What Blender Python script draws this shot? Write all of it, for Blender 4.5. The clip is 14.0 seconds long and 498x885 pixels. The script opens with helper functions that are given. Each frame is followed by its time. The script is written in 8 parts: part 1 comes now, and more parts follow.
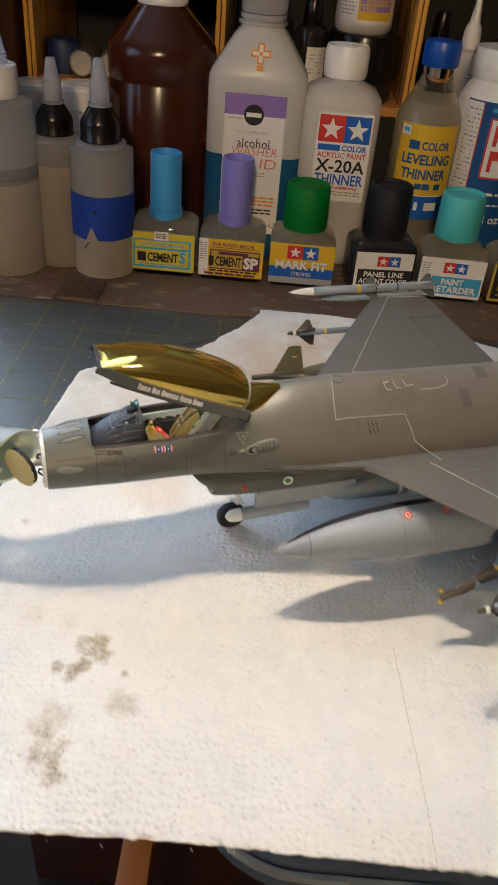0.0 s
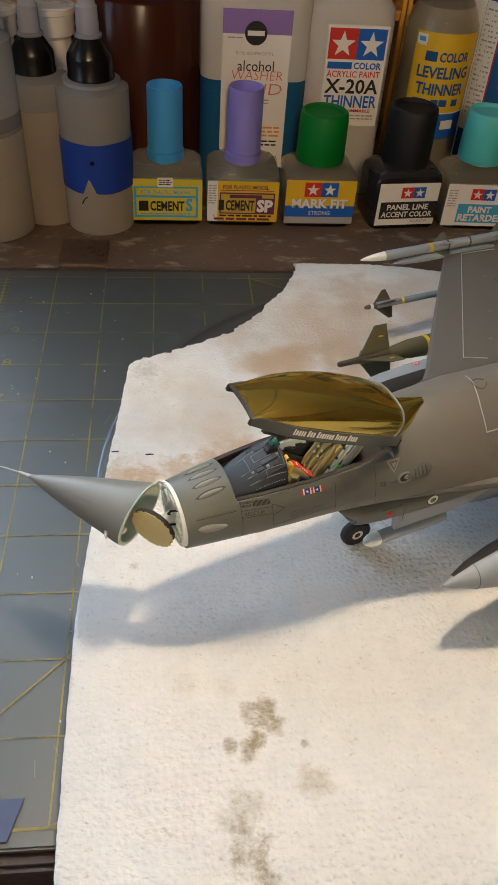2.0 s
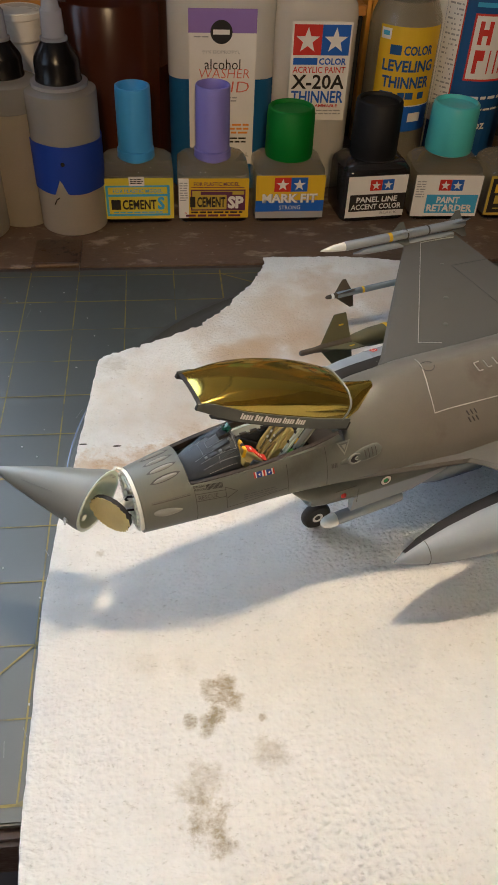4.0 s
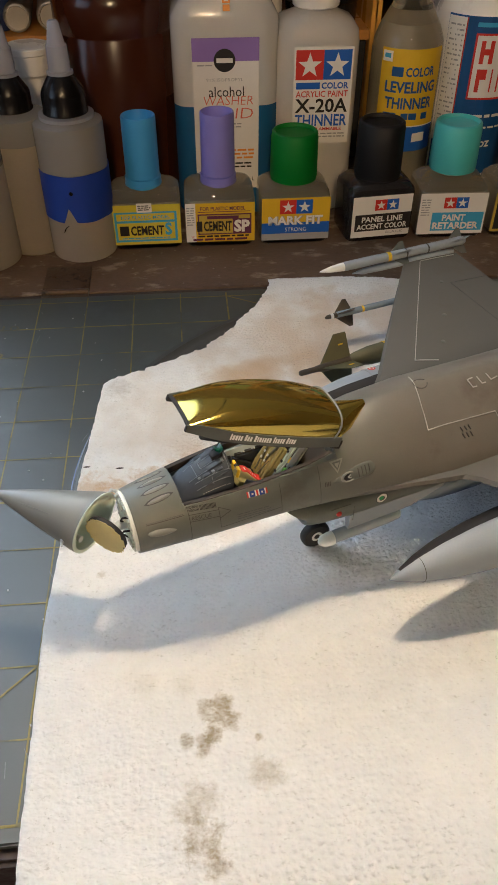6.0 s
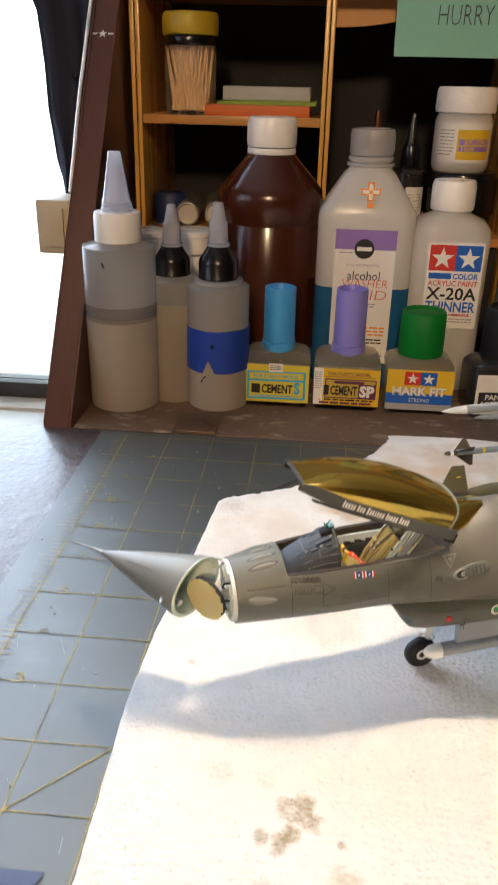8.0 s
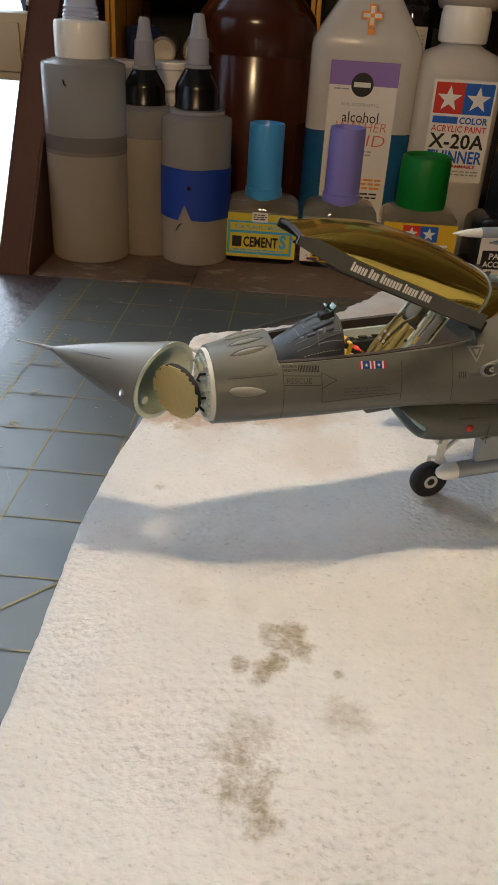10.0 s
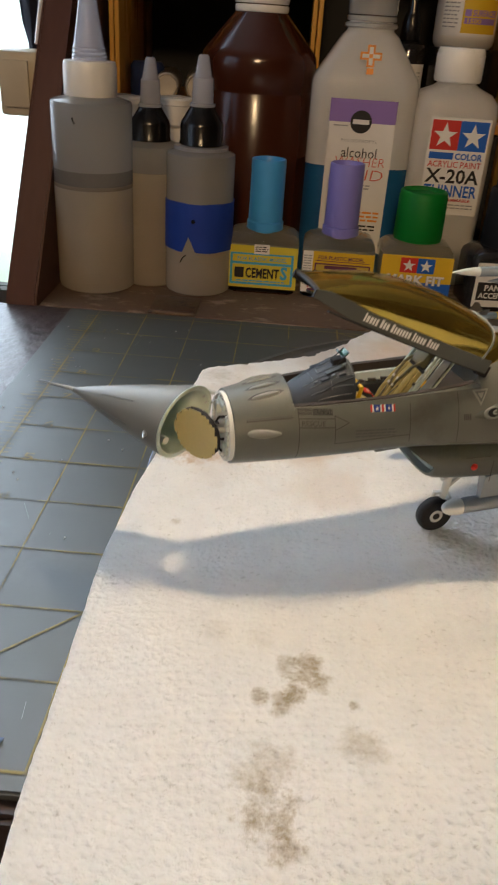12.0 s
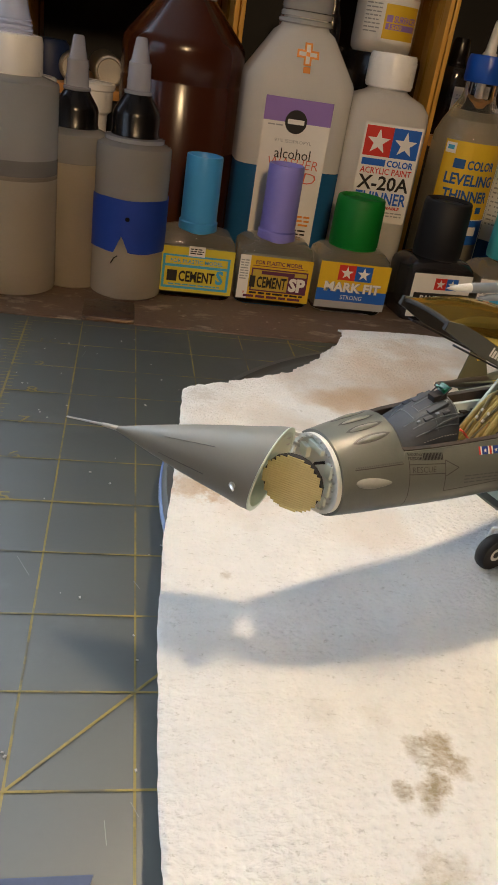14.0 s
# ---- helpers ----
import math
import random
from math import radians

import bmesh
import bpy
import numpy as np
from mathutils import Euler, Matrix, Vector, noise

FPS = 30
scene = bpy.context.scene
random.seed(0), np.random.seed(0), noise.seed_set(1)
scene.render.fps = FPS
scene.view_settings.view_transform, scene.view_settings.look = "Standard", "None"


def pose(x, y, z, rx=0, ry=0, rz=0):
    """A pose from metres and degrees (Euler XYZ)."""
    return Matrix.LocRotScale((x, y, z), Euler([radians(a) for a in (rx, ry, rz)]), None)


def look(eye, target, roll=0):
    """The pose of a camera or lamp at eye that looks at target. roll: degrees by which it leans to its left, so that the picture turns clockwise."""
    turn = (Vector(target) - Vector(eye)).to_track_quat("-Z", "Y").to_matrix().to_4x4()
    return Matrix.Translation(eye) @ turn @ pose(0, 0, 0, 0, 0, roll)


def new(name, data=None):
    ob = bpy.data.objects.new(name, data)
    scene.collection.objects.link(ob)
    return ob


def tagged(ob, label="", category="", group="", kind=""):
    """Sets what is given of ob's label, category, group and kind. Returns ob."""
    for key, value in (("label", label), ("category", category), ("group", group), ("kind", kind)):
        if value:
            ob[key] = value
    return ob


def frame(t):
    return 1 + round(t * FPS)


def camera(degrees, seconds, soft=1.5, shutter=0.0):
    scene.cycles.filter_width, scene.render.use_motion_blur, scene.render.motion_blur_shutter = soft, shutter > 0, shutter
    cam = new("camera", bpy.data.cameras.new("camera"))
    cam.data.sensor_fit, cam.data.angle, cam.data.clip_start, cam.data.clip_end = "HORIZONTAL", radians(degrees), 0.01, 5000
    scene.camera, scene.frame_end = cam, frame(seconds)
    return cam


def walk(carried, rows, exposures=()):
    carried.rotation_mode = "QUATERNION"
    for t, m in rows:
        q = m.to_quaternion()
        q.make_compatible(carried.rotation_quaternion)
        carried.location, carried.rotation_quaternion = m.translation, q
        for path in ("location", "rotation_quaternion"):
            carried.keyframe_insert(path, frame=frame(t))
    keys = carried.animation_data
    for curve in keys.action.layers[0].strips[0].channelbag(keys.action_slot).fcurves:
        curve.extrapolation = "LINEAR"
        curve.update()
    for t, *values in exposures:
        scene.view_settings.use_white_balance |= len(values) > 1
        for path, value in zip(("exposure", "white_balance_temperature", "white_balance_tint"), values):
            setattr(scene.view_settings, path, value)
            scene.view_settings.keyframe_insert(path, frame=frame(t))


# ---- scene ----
cam = camera(35.8, 14.0, soft=1.6, shutter=0.35)
PATH = [
    (0, (0.1486, -0.1329, 0.2056), (0.1559, 1.5011, -0.9477), 5.33),
    (0.3, (0.1304, -0.1135, 0.2156), (0.2142, 1.4751, -0.9966), 8.06),
    (0.5, (0.1293, -0.0982, 0.2214), (0.1519, 1.4302, -1.0683), 3.24),
    (0.7, (0.1127, -0.0786, 0.2114), (0.2354, 1.3974, -1.1325), 2.42),
    (1, (0.0907, -0.0691, 0.2027), (0.2866, 1.3550, -1.1878), 4.56),
    (1.5, (0.0861, -0.0800, 0.2118), (0.2569, 1.3698, -1.1552), 3.17),
    (2, (0.0846, -0.0841, 0.2161), (0.2829, 1.3765, -1.1358), 4.52),
    (2.5, (0.0905, -0.0852, 0.2157), (0.3060, 1.3725, -1.1366), 4.23),
    (3, (0.0906, -0.0898, 0.2203), (0.3075, 1.3799, -1.1187), 4.08),
    (3.5, (0.0935, -0.0936, 0.2229), (0.2949, 1.3796, -1.1148), 3.34),
    (4, (0.0972, -0.0932, 0.2188), (0.2951, 1.3653, -1.1352), 2.93),
    (6.3, (0.1112, -0.0974, 0.2218), (0.2123, 1.4059, -1.0935), -1.06),
    (6.5, (0.1137, -0.0998, 0.2289), (0.1658, 1.4174, -1.0732), -0.94),
    (6.8, (0.1082, -0.1070, 0.2237), (0.0598, 1.5441, -0.9040), -0.64),
    (7, (0.1102, -0.1135, 0.2189), (-0.0202, 1.6182, -0.7732), -1.48),
    (7.5, (0.1073, -0.1215, 0.2063), (-0.0240, 1.6780, -0.6565), 0.02),
    (8, (0.1050, -0.1214, 0.1867), (-0.0454, 1.6873, -0.6536), 1.30),
    (8.2, (0.1053, -0.1136, 0.1731), (-0.0645, 1.6572, -0.7408), 1.32),
    (8.5, (0.1050, -0.1044, 0.1569), (-0.1080, 1.6498, -0.7798), -0.24),
    (8.7, (0.1109, -0.1031, 0.1472), (-0.0735, 1.6530, -0.7920), -0.63),
    (10.8, (0.0932, -0.0993, 0.1340), (0.0349, 1.6119, -0.8996), 5.78),
    (11, (0.0915, -0.0989, 0.1343), (0.0173, 1.6157, -0.8927), 5.71),
    (11.5, (0.0924, -0.1043, 0.1373), (0.0145, 1.6238, -0.8664), 5.18),
    (12, (0.0968, -0.1063, 0.1434), (0.0418, 1.6431, -0.8244), 3.90),
    (12.2, (0.0886, -0.0785, 0.1572), (0.1009, 1.6586, -0.8339), 2.20),
    (12.3, (0.0719, -0.0669, 0.1522), (0.2952, 1.6284, -0.8851), 5.42),
    (12.5, (0.0457, -0.0823, 0.1531), (0.4918, 1.6620, -0.7178), 9.45),
    (13, (0.0382, -0.0769, 0.1382), (0.4001, 1.6634, -0.7786), 9.49),
    (13.5, (0.0420, -0.0761, 0.1349), (0.3954, 1.6514, -0.8089), 8.88),
    (14, (0.0410, -0.0764, 0.1359), (0.4008, 1.6516, -0.8045), 9.38),
]
walk(cam, [(t, look(eye, target, roll)) for t, eye, target, roll in PATH], [(0, 0.24, 5560, 5), (0.5, 0.27, 5560, 5), (0.9, 0.10, 5810, 5), (4, 0.10, 5810, 5), (6.6, 0.16, 5810, 5), (7.0, 0.40, 5860, 8), (7.5, 0.66, 5910, 8), (8.1, 0.66, 5860, 8), (8.7, 0.12, 5910, 7), (10.8, -0.17, 5980, 6), (11.8, -0.10, 5980, 6), (12.4, 0.11, 6180, 6), (13.0, 0.21, 6030, 6), (14, 0.16, 6080, 6)])

# ---- world and lights ----
world = bpy.data.worlds.new("world")
scene.world = world
world.use_nodes = True
sky = world.node_tree.nodes.new("ShaderNodeTexSky")
sky.sky_type, sky.sun_disc = "NISHITA", False
sky.sun_elevation, sky.sun_rotation = radians(35), radians(200)
world.node_tree.links.new(sky.outputs[0], world.node_tree.nodes["Background"].inputs[0])
world.node_tree.nodes["Background"].inputs[1].default_value = 0.08


def area_lamp(name, m, size, watts, colour, shape="DISK", size_y=None, spread=180):
    data = bpy.data.lights.new(name, "AREA")
    data.shape, data.size, data.energy, data.color, data.spread = shape, size, watts, colour, radians(spread)
    if size_y:
        data.size_y = size_y
    ob = new(name, data)
    ob.matrix_world = m
    return ob


# the work lamp over the desk, inferred from shadows, and daylight in the window behind
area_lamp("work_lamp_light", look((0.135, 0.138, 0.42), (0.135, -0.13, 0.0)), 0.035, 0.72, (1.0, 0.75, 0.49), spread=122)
# warm fill without a seen source, added to brighten the bottles
area_lamp("warm_fill_light", look((0.06, -1.250, 0.800), (0.18, 0.38, 0.09)), 0.15, 1.00, (1.0, 0.64, 0.33), spread=60)
area_lamp("window_light", look((-0.525, 0.705, 0.66), (-0.525, -1.0, 0.66)), 1.08, 12.0, (0.73, 0.80, 1.0), "RECTANGLE", 1.45)
# cool fill from the west, added without a seen source
area_lamp("west_fill_light", look((-1.58, -0.75, 0.62), (0.1, 0.05, 0.0)), 1.0, 3.0, (0.72, 0.80, 1.0), "RECTANGLE", 0.9)


# ---- materials ----
def material(name, colour, rough=0.5, metal=0.0, vary=0.15, scale=60.0, fine=900.0, bump=0.05, coat=0.0, transmission=0.0,
             ior=1.45, stain=None, stain_scale=25.0, stain_at=0.6, sheen=0.0, rough_vary=0.12, depth=0.001, stretch=(1, 1, 1), random_tone=0.0):
    """A surface with variation at two scales: a broad mottling and a fine grain, in object metres."""
    m = bpy.data.materials.new(name)
    m.use_nodes = True
    n, l = m.node_tree.nodes, m.node_tree.links
    b = n["Principled BSDF"]
    tc = n.new("ShaderNodeTexCoord")
    mp = n.new("ShaderNodeMapping")
    mp.inputs["Scale"].default_value = stretch
    l.new(tc.outputs["Object"], mp.inputs[0])

    def noise_node(s, detail=4.0, rough_=0.6):
        t = n.new("ShaderNodeTexNoise")
        t.inputs["Scale"].default_value, t.inputs["Detail"].default_value, t.inputs["Roughness"].default_value = s, detail, rough_
        l.new(mp.outputs[0], t.inputs[0])
        return t.outputs[0]

    broad, grain = noise_node(scale), noise_node(fine, 2.0)
    mix1 = n.new("ShaderNodeMix")
    mix1.data_type = "RGBA"
    lo = [max(0.0, c * (1 - vary)) for c in colour]
    hi = [min(1.0, c * (1 + vary)) for c in colour]
    mix1.inputs[6].default_value, mix1.inputs[7].default_value = (*lo, 1), (*hi, 1)
    add = n.new("ShaderNodeMath")
    add.operation = "MULTIPLY_ADD"
    add.inputs[1].default_value = 0.35
    l.new(grain, add.inputs[0])
    scaled = n.new("ShaderNodeMath")
    scaled.operation = "MULTIPLY"
    scaled.inputs[1].default_value = 0.75
    l.new(broad, scaled.inputs[0])
    l.new(scaled.outputs[0], add.inputs[2])
    l.new(add.outputs[0], mix1.inputs[0])
    out = mix1.outputs[2]
    if stain:
        ramp = n.new("ShaderNodeValToRGB")
        ramp.color_ramp.elements[0].position, ramp.color_ramp.elements[1].position = stain_at, stain_at + 0.12
        l.new(noise_node(stain_scale, 6.0, 0.65), ramp.inputs[0])
        mix2 = n.new("ShaderNodeMix")
        mix2.data_type = "RGBA"
        mix2.inputs[7].default_value = (*stain, 1)
        l.new(ramp.outputs[0], mix2.inputs[0])
        l.new(out, mix2.inputs[6])
        out = mix2.outputs[2]
    if random_tone:
        info, hsv = n.new("ShaderNodeObjectInfo"), n.new("ShaderNodeHueSaturation")
        rng = n.new("ShaderNodeMapRange")
        rng.inputs[3].default_value, rng.inputs[4].default_value = 1 - random_tone, 1 + random_tone
        l.new(info.outputs["Random"], rng.inputs[0])
        l.new(rng.outputs[0], hsv.inputs["Value"])
        l.new(out, hsv.inputs["Color"])
        out = hsv.outputs[0]
    l.new(out, b.inputs["Base Color"])
    rough_vary = min(rough_vary, rough * 0.25)
    rr = n.new("ShaderNodeMapRange")
    rr.inputs[3].default_value, rr.inputs[4].default_value = max(0.02, rough - rough_vary), min(1.0, rough + rough_vary)
    l.new(broad, rr.inputs[0])
    l.new(rr.outputs[0], b.inputs["Roughness"])
    b.inputs["Metallic"].default_value = metal
    b.inputs["IOR"].default_value = ior
    b.inputs["Coat Weight"].default_value = coat
    b.inputs["Coat Roughness"].default_value = 0.12
    b.inputs["Transmission Weight"].default_value = transmission
    b.inputs["Sheen Weight"].default_value = sheen
    if bump:
        bp = n.new("ShaderNodeBump")
        bp.inputs["Strength"].default_value, bp.inputs["Distance"].default_value = bump, depth
        l.new(add.outputs[0], bp.inputs["Height"])
        l.new(bp.outputs[0], b.inputs["Normal"])
    return m


def frosted(name, colour, see=0.2, glow=0.45, rough=0.32, shine=0.0, **more):
    """Milky thin plastic: part of the light scatters off it, part glows through, part passes straight."""
    m = material(name, colour, rough, bump=0.01, **more)
    n, l = m.node_tree.nodes, m.node_tree.links
    b = n["Principled BSDF"]
    soft, clear_ = n.new("ShaderNodeBsdfTranslucent"), n.new("ShaderNodeBsdfTransparent")
    one, two = n.new("ShaderNodeMixShader"), n.new("ShaderNodeMixShader")
    l.new(b.inputs["Base Color"].links[0].from_socket, soft.inputs["Color"])
    clear_.inputs[0].default_value = (*[min(1.0, 0.35 + 0.7 * c) for c in colour], 1)
    one.inputs[0].default_value, two.inputs[0].default_value = glow, see
    l.new(b.outputs[0], one.inputs[1])
    l.new(soft.outputs[0], one.inputs[2])
    l.new(one.outputs[0], two.inputs[1])
    l.new(clear_.outputs[0], two.inputs[2])
    last = two.outputs[0]
    if shine:
        gloss, rim, three, amount = n.new("ShaderNodeBsdfGlossy"), n.new("ShaderNodeLayerWeight"), n.new("ShaderNodeMixShader"), n.new("ShaderNodeMath")
        gloss.inputs["Roughness"].default_value, rim.inputs["Blend"].default_value = 0.06, 0.22
        amount.operation = "MULTIPLY"
        amount.inputs[1].default_value = shine
        l.new(rim.outputs["Fresnel"], amount.inputs[0])
        l.new(amount.outputs[0], three.inputs[0])
        l.new(last, three.inputs[1])
        l.new(gloss.outputs[0], three.inputs[2])
        last = three.outputs[0]
    l.new(last, n["Material Output"].inputs[0])
    return m


def towel_material():
    """Embossed kitchen paper: rows of small dimples, soft fibres, a few coffee-coloured stains, lamp warmth tinted in
    at the back.
    """
    m = material("paper_towel", (0.87, 0.86, 0.84), 0.95, vary=0.10, scale=160, fine=1300, bump=0.55, depth=0.0009, stain=None, sheen=0.2)
    n, l = m.node_tree.nodes, m.node_tree.links
    b = n["Principled BSDF"]
    tc = n.new("ShaderNodeTexCoord")
    warp = n.new("ShaderNodeTexNoise")
    warp.inputs["Scale"].default_value = 90
    l.new(tc.outputs["Object"], warp.inputs[0])
    add = n.new("ShaderNodeMix")
    add.data_type = "VECTOR"
    add.inputs[0].default_value = 0.004
    l.new(tc.outputs["Object"], add.inputs[4])
    l.new(warp.outputs["Color"], add.inputs[5])
    # small raised dots about 2.4 mm apart, in wandering rows, over a fibrous ground
    dots_ = n.new("ShaderNodeTexVoronoi")
    dots_.feature, dots_.voronoi_dimensions = "F1", "2D"
    dots_.inputs["Scale"].default_value, dots_.inputs["Randomness"].default_value = 420, 0.50
    l.new(add.outputs[1], dots_.inputs["Vector"])
    dot = n.new("ShaderNodeMapRange")
    dot.interpolation_type = "SMOOTHSTEP"
    dot.inputs[1].default_value, dot.inputs[2].default_value, dot.inputs[3].default_value, dot.inputs[4].default_value = 0.04, 0.46, 1.0, 0.0
    l.new(dots_.outputs["Distance"], dot.inputs[0])
    fibre = n.new("ShaderNodeTexNoise")
    fibre.inputs["Scale"].default_value, fibre.inputs["Detail"].default_value, fibre.inputs["Roughness"].default_value = 820, 5, 0.7
    stretch_ = n.new("ShaderNodeMapping")
    stretch_.inputs["Scale"].default_value, stretch_.inputs["Rotation"].default_value = (0.8, 1.15, 1.0), (0, 0, 0.35)
    l.new(tc.outputs["Object"], stretch_.inputs[0])
    l.new(stretch_.outputs[0], fibre.inputs[0])
    fibre_bump = n.new("ShaderNodeBump")
    fibre_bump.inputs["Strength"].default_value, fibre_bump.inputs["Distance"].default_value = 0.95, 0.0012
    l.new(fibre.outputs[0], fibre_bump.inputs["Height"])
    patchy = n.new("ShaderNodeTexNoise")
    patchy.inputs["Scale"].default_value = 22
    l.new(tc.outputs["Object"], patchy.inputs[0])
    pm = n.new("ShaderNodeMapRange")
    pm.inputs[1].default_value, pm.inputs[2].default_value, pm.inputs[3].default_value = 0.36, 0.58, 0.35
    l.new(patchy.outputs[0], pm.inputs[0])
    dm = n.new("ShaderNodeMath")
    dm.operation = "MULTIPLY"
    # dot height fades to the left and back, set to fit the camera's view
    worn, along = n.new("ShaderNodeSeparateXYZ"), n.new("ShaderNodeMapRange")
    l.new(tc.outputs["Object"], worn.inputs[0])
    l.new(worn.outputs[0], along.inputs[0])
    along.inputs[1].default_value, along.inputs[2].default_value, along.inputs[3].default_value, along.inputs[4].default_value = 0.08, 0.16, 0.50, 1.10
    back, both, flat = n.new("ShaderNodeMapRange"), n.new("ShaderNodeMath"), n.new("ShaderNodeMath")
    l.new(worn.outputs[1], back.inputs[0])
    back.inputs[1].default_value, back.inputs[2].default_value, back.inputs[3].default_value, back.inputs[4].default_value = 0.10, 0.16, 1.0, 0.25
    both.operation = flat.operation = "MULTIPLY"
    l.new(along.outputs[0], both.inputs[0])
    l.new(back.outputs[0], both.inputs[1])
    l.new(pm.outputs[0], flat.inputs[0])
    l.new(both.outputs[0], flat.inputs[1])
    l.new(dot.outputs[0], dm.inputs[0])
    l.new(flat.outputs[0], dm.inputs[1])
    # soft lumps of crushed pulp between the dots
    lump = n.new("ShaderNodeTexNoise")
    lump.inputs["Scale"].default_value, lump.inputs["Detail"].default_value, lump.inputs["Roughness"].default_value = 300, 2.5, 0.55
    l.new(tc.outputs["Object"], lump.inputs[0])
    raised = n.new("ShaderNodeMath")
    raised.operation = "MULTIPLY_ADD"
    raised.inputs[1].default_value = 0.6
    l.new(lump.outputs[0], raised.inputs[0])
    l.new(dm.outputs[0], raised.inputs[2])
    bump = n.new("ShaderNodeBump")
    bump.inputs["Strength"].default_value, bump.inputs["Distance"].default_value = 0.60, 0.00075
    l.new(raised.outputs[0], bump.inputs["Height"])
    l.new(fibre_bump.outputs[0], bump.inputs["Normal"])
    l.new(bump.outputs[0], b.inputs["Normal"])
    # dried spots, tide marks and the lamp's warm tint at the back, each with its own place and size
    base = b.inputs["Base Color"].links[0].from_socket
    # small grey flecks in the pulp
    fleck = n.new("ShaderNodeTexNoise")
    fleck.inputs["Scale"].default_value, fleck.inputs["Detail"].default_value, fleck.inputs["Roughness"].default_value = 620, 4, 0.75
    dashes_ = n.new("ShaderNodeMapping")
    dashes_.inputs["Scale"].default_value, dashes_.inputs["Rotation"].default_value = (0.8, 1.2, 1.0), (0, 0, 0.6)
    l.new(tc.outputs["Object"], dashes_.inputs[0])
    l.new(dashes_.outputs[0], fleck.inputs[0])
    fr = n.new("ShaderNodeMapRange")
    fr.inputs[1].default_value, fr.inputs[2].default_value, fr.inputs[4].default_value = 0.60, 0.70, 0.42
    l.new(fleck.outputs[0], fr.inputs[0])
    fmix = n.new("ShaderNodeMix")
    fmix.data_type = "RGBA"
    fmix.inputs[7].default_value = (0.36, 0.33, 0.28, 1)
    l.new(fr.outputs[0], fmix.inputs[0])
    l.new(base, fmix.inputs[6])
    base = fmix.outputs[2]
    edge = n.new("ShaderNodeTexNoise")
    edge.inputs["Scale"].default_value, edge.inputs["Detail"].default_value, edge.inputs["Roughness"].default_value = 230, 7, 0.72
    l.new(tc.outputs["Object"], edge.inputs[0])
    tide = n.new("ShaderNodeTexNoise")
    tide.inputs["Scale"].default_value, tide.inputs["Detail"].default_value = 45, 3
    l.new(tc.outputs["Object"], tide.inputs[0])
    grainy = n.new("ShaderNodeMapRange")
    grainy.inputs[1].default_value, grainy.inputs[2].default_value, grainy.inputs[3].default_value, grainy.inputs[4].default_value = 0.36, 0.62, 0.55, 1.1
    l.new(fleck.outputs[0], grainy.inputs[0])
    for x, y, r, tone, much in STAINS_AND_LAMP_TINT:
        sub = n.new("ShaderNodeVectorMath")
        sub.operation = "DISTANCE"
        sub.inputs[1].default_value = (x, y, 0.0165)
        l.new(tc.outputs["Object"], sub.inputs[0])
        off = n.new("ShaderNodeMath")
        off.operation = "MULTIPLY_ADD"
        off.inputs[1].default_value = r * 2.4
        l.new(edge.outputs[0] if r < 0.012 else tide.outputs[0], off.inputs[0])
        l.new(sub.outputs["Value"], off.inputs[2])
        rng = n.new("ShaderNodeMapRange")
        rng.inputs[1].default_value, rng.inputs[2].default_value = r * 1.55, r * 2.15
        rng.inputs[3].default_value, rng.inputs[4].default_value = much, 0.0
        l.new(off.outputs[0], rng.inputs[0])
        mix = n.new("ShaderNodeMix")
        mix.data_type = "RGBA"
        mix.inputs[7].default_value = (*tone, 1)
        speckled = n.new("ShaderNodeMath")
        speckled.operation = "MULTIPLY"
        l.new(rng.outputs[0], speckled.inputs[0])
        speckled.inputs[1].default_value = 0.8
        if r < 0.009:
            l.new(grainy.outputs[0], speckled.inputs[1])
        l.new(speckled.outputs[0], mix.inputs[0])
        l.new(base, mix.inputs[6])
        base = mix.outputs[2]
    l.new(base, b.inputs["Base Color"])
    return m


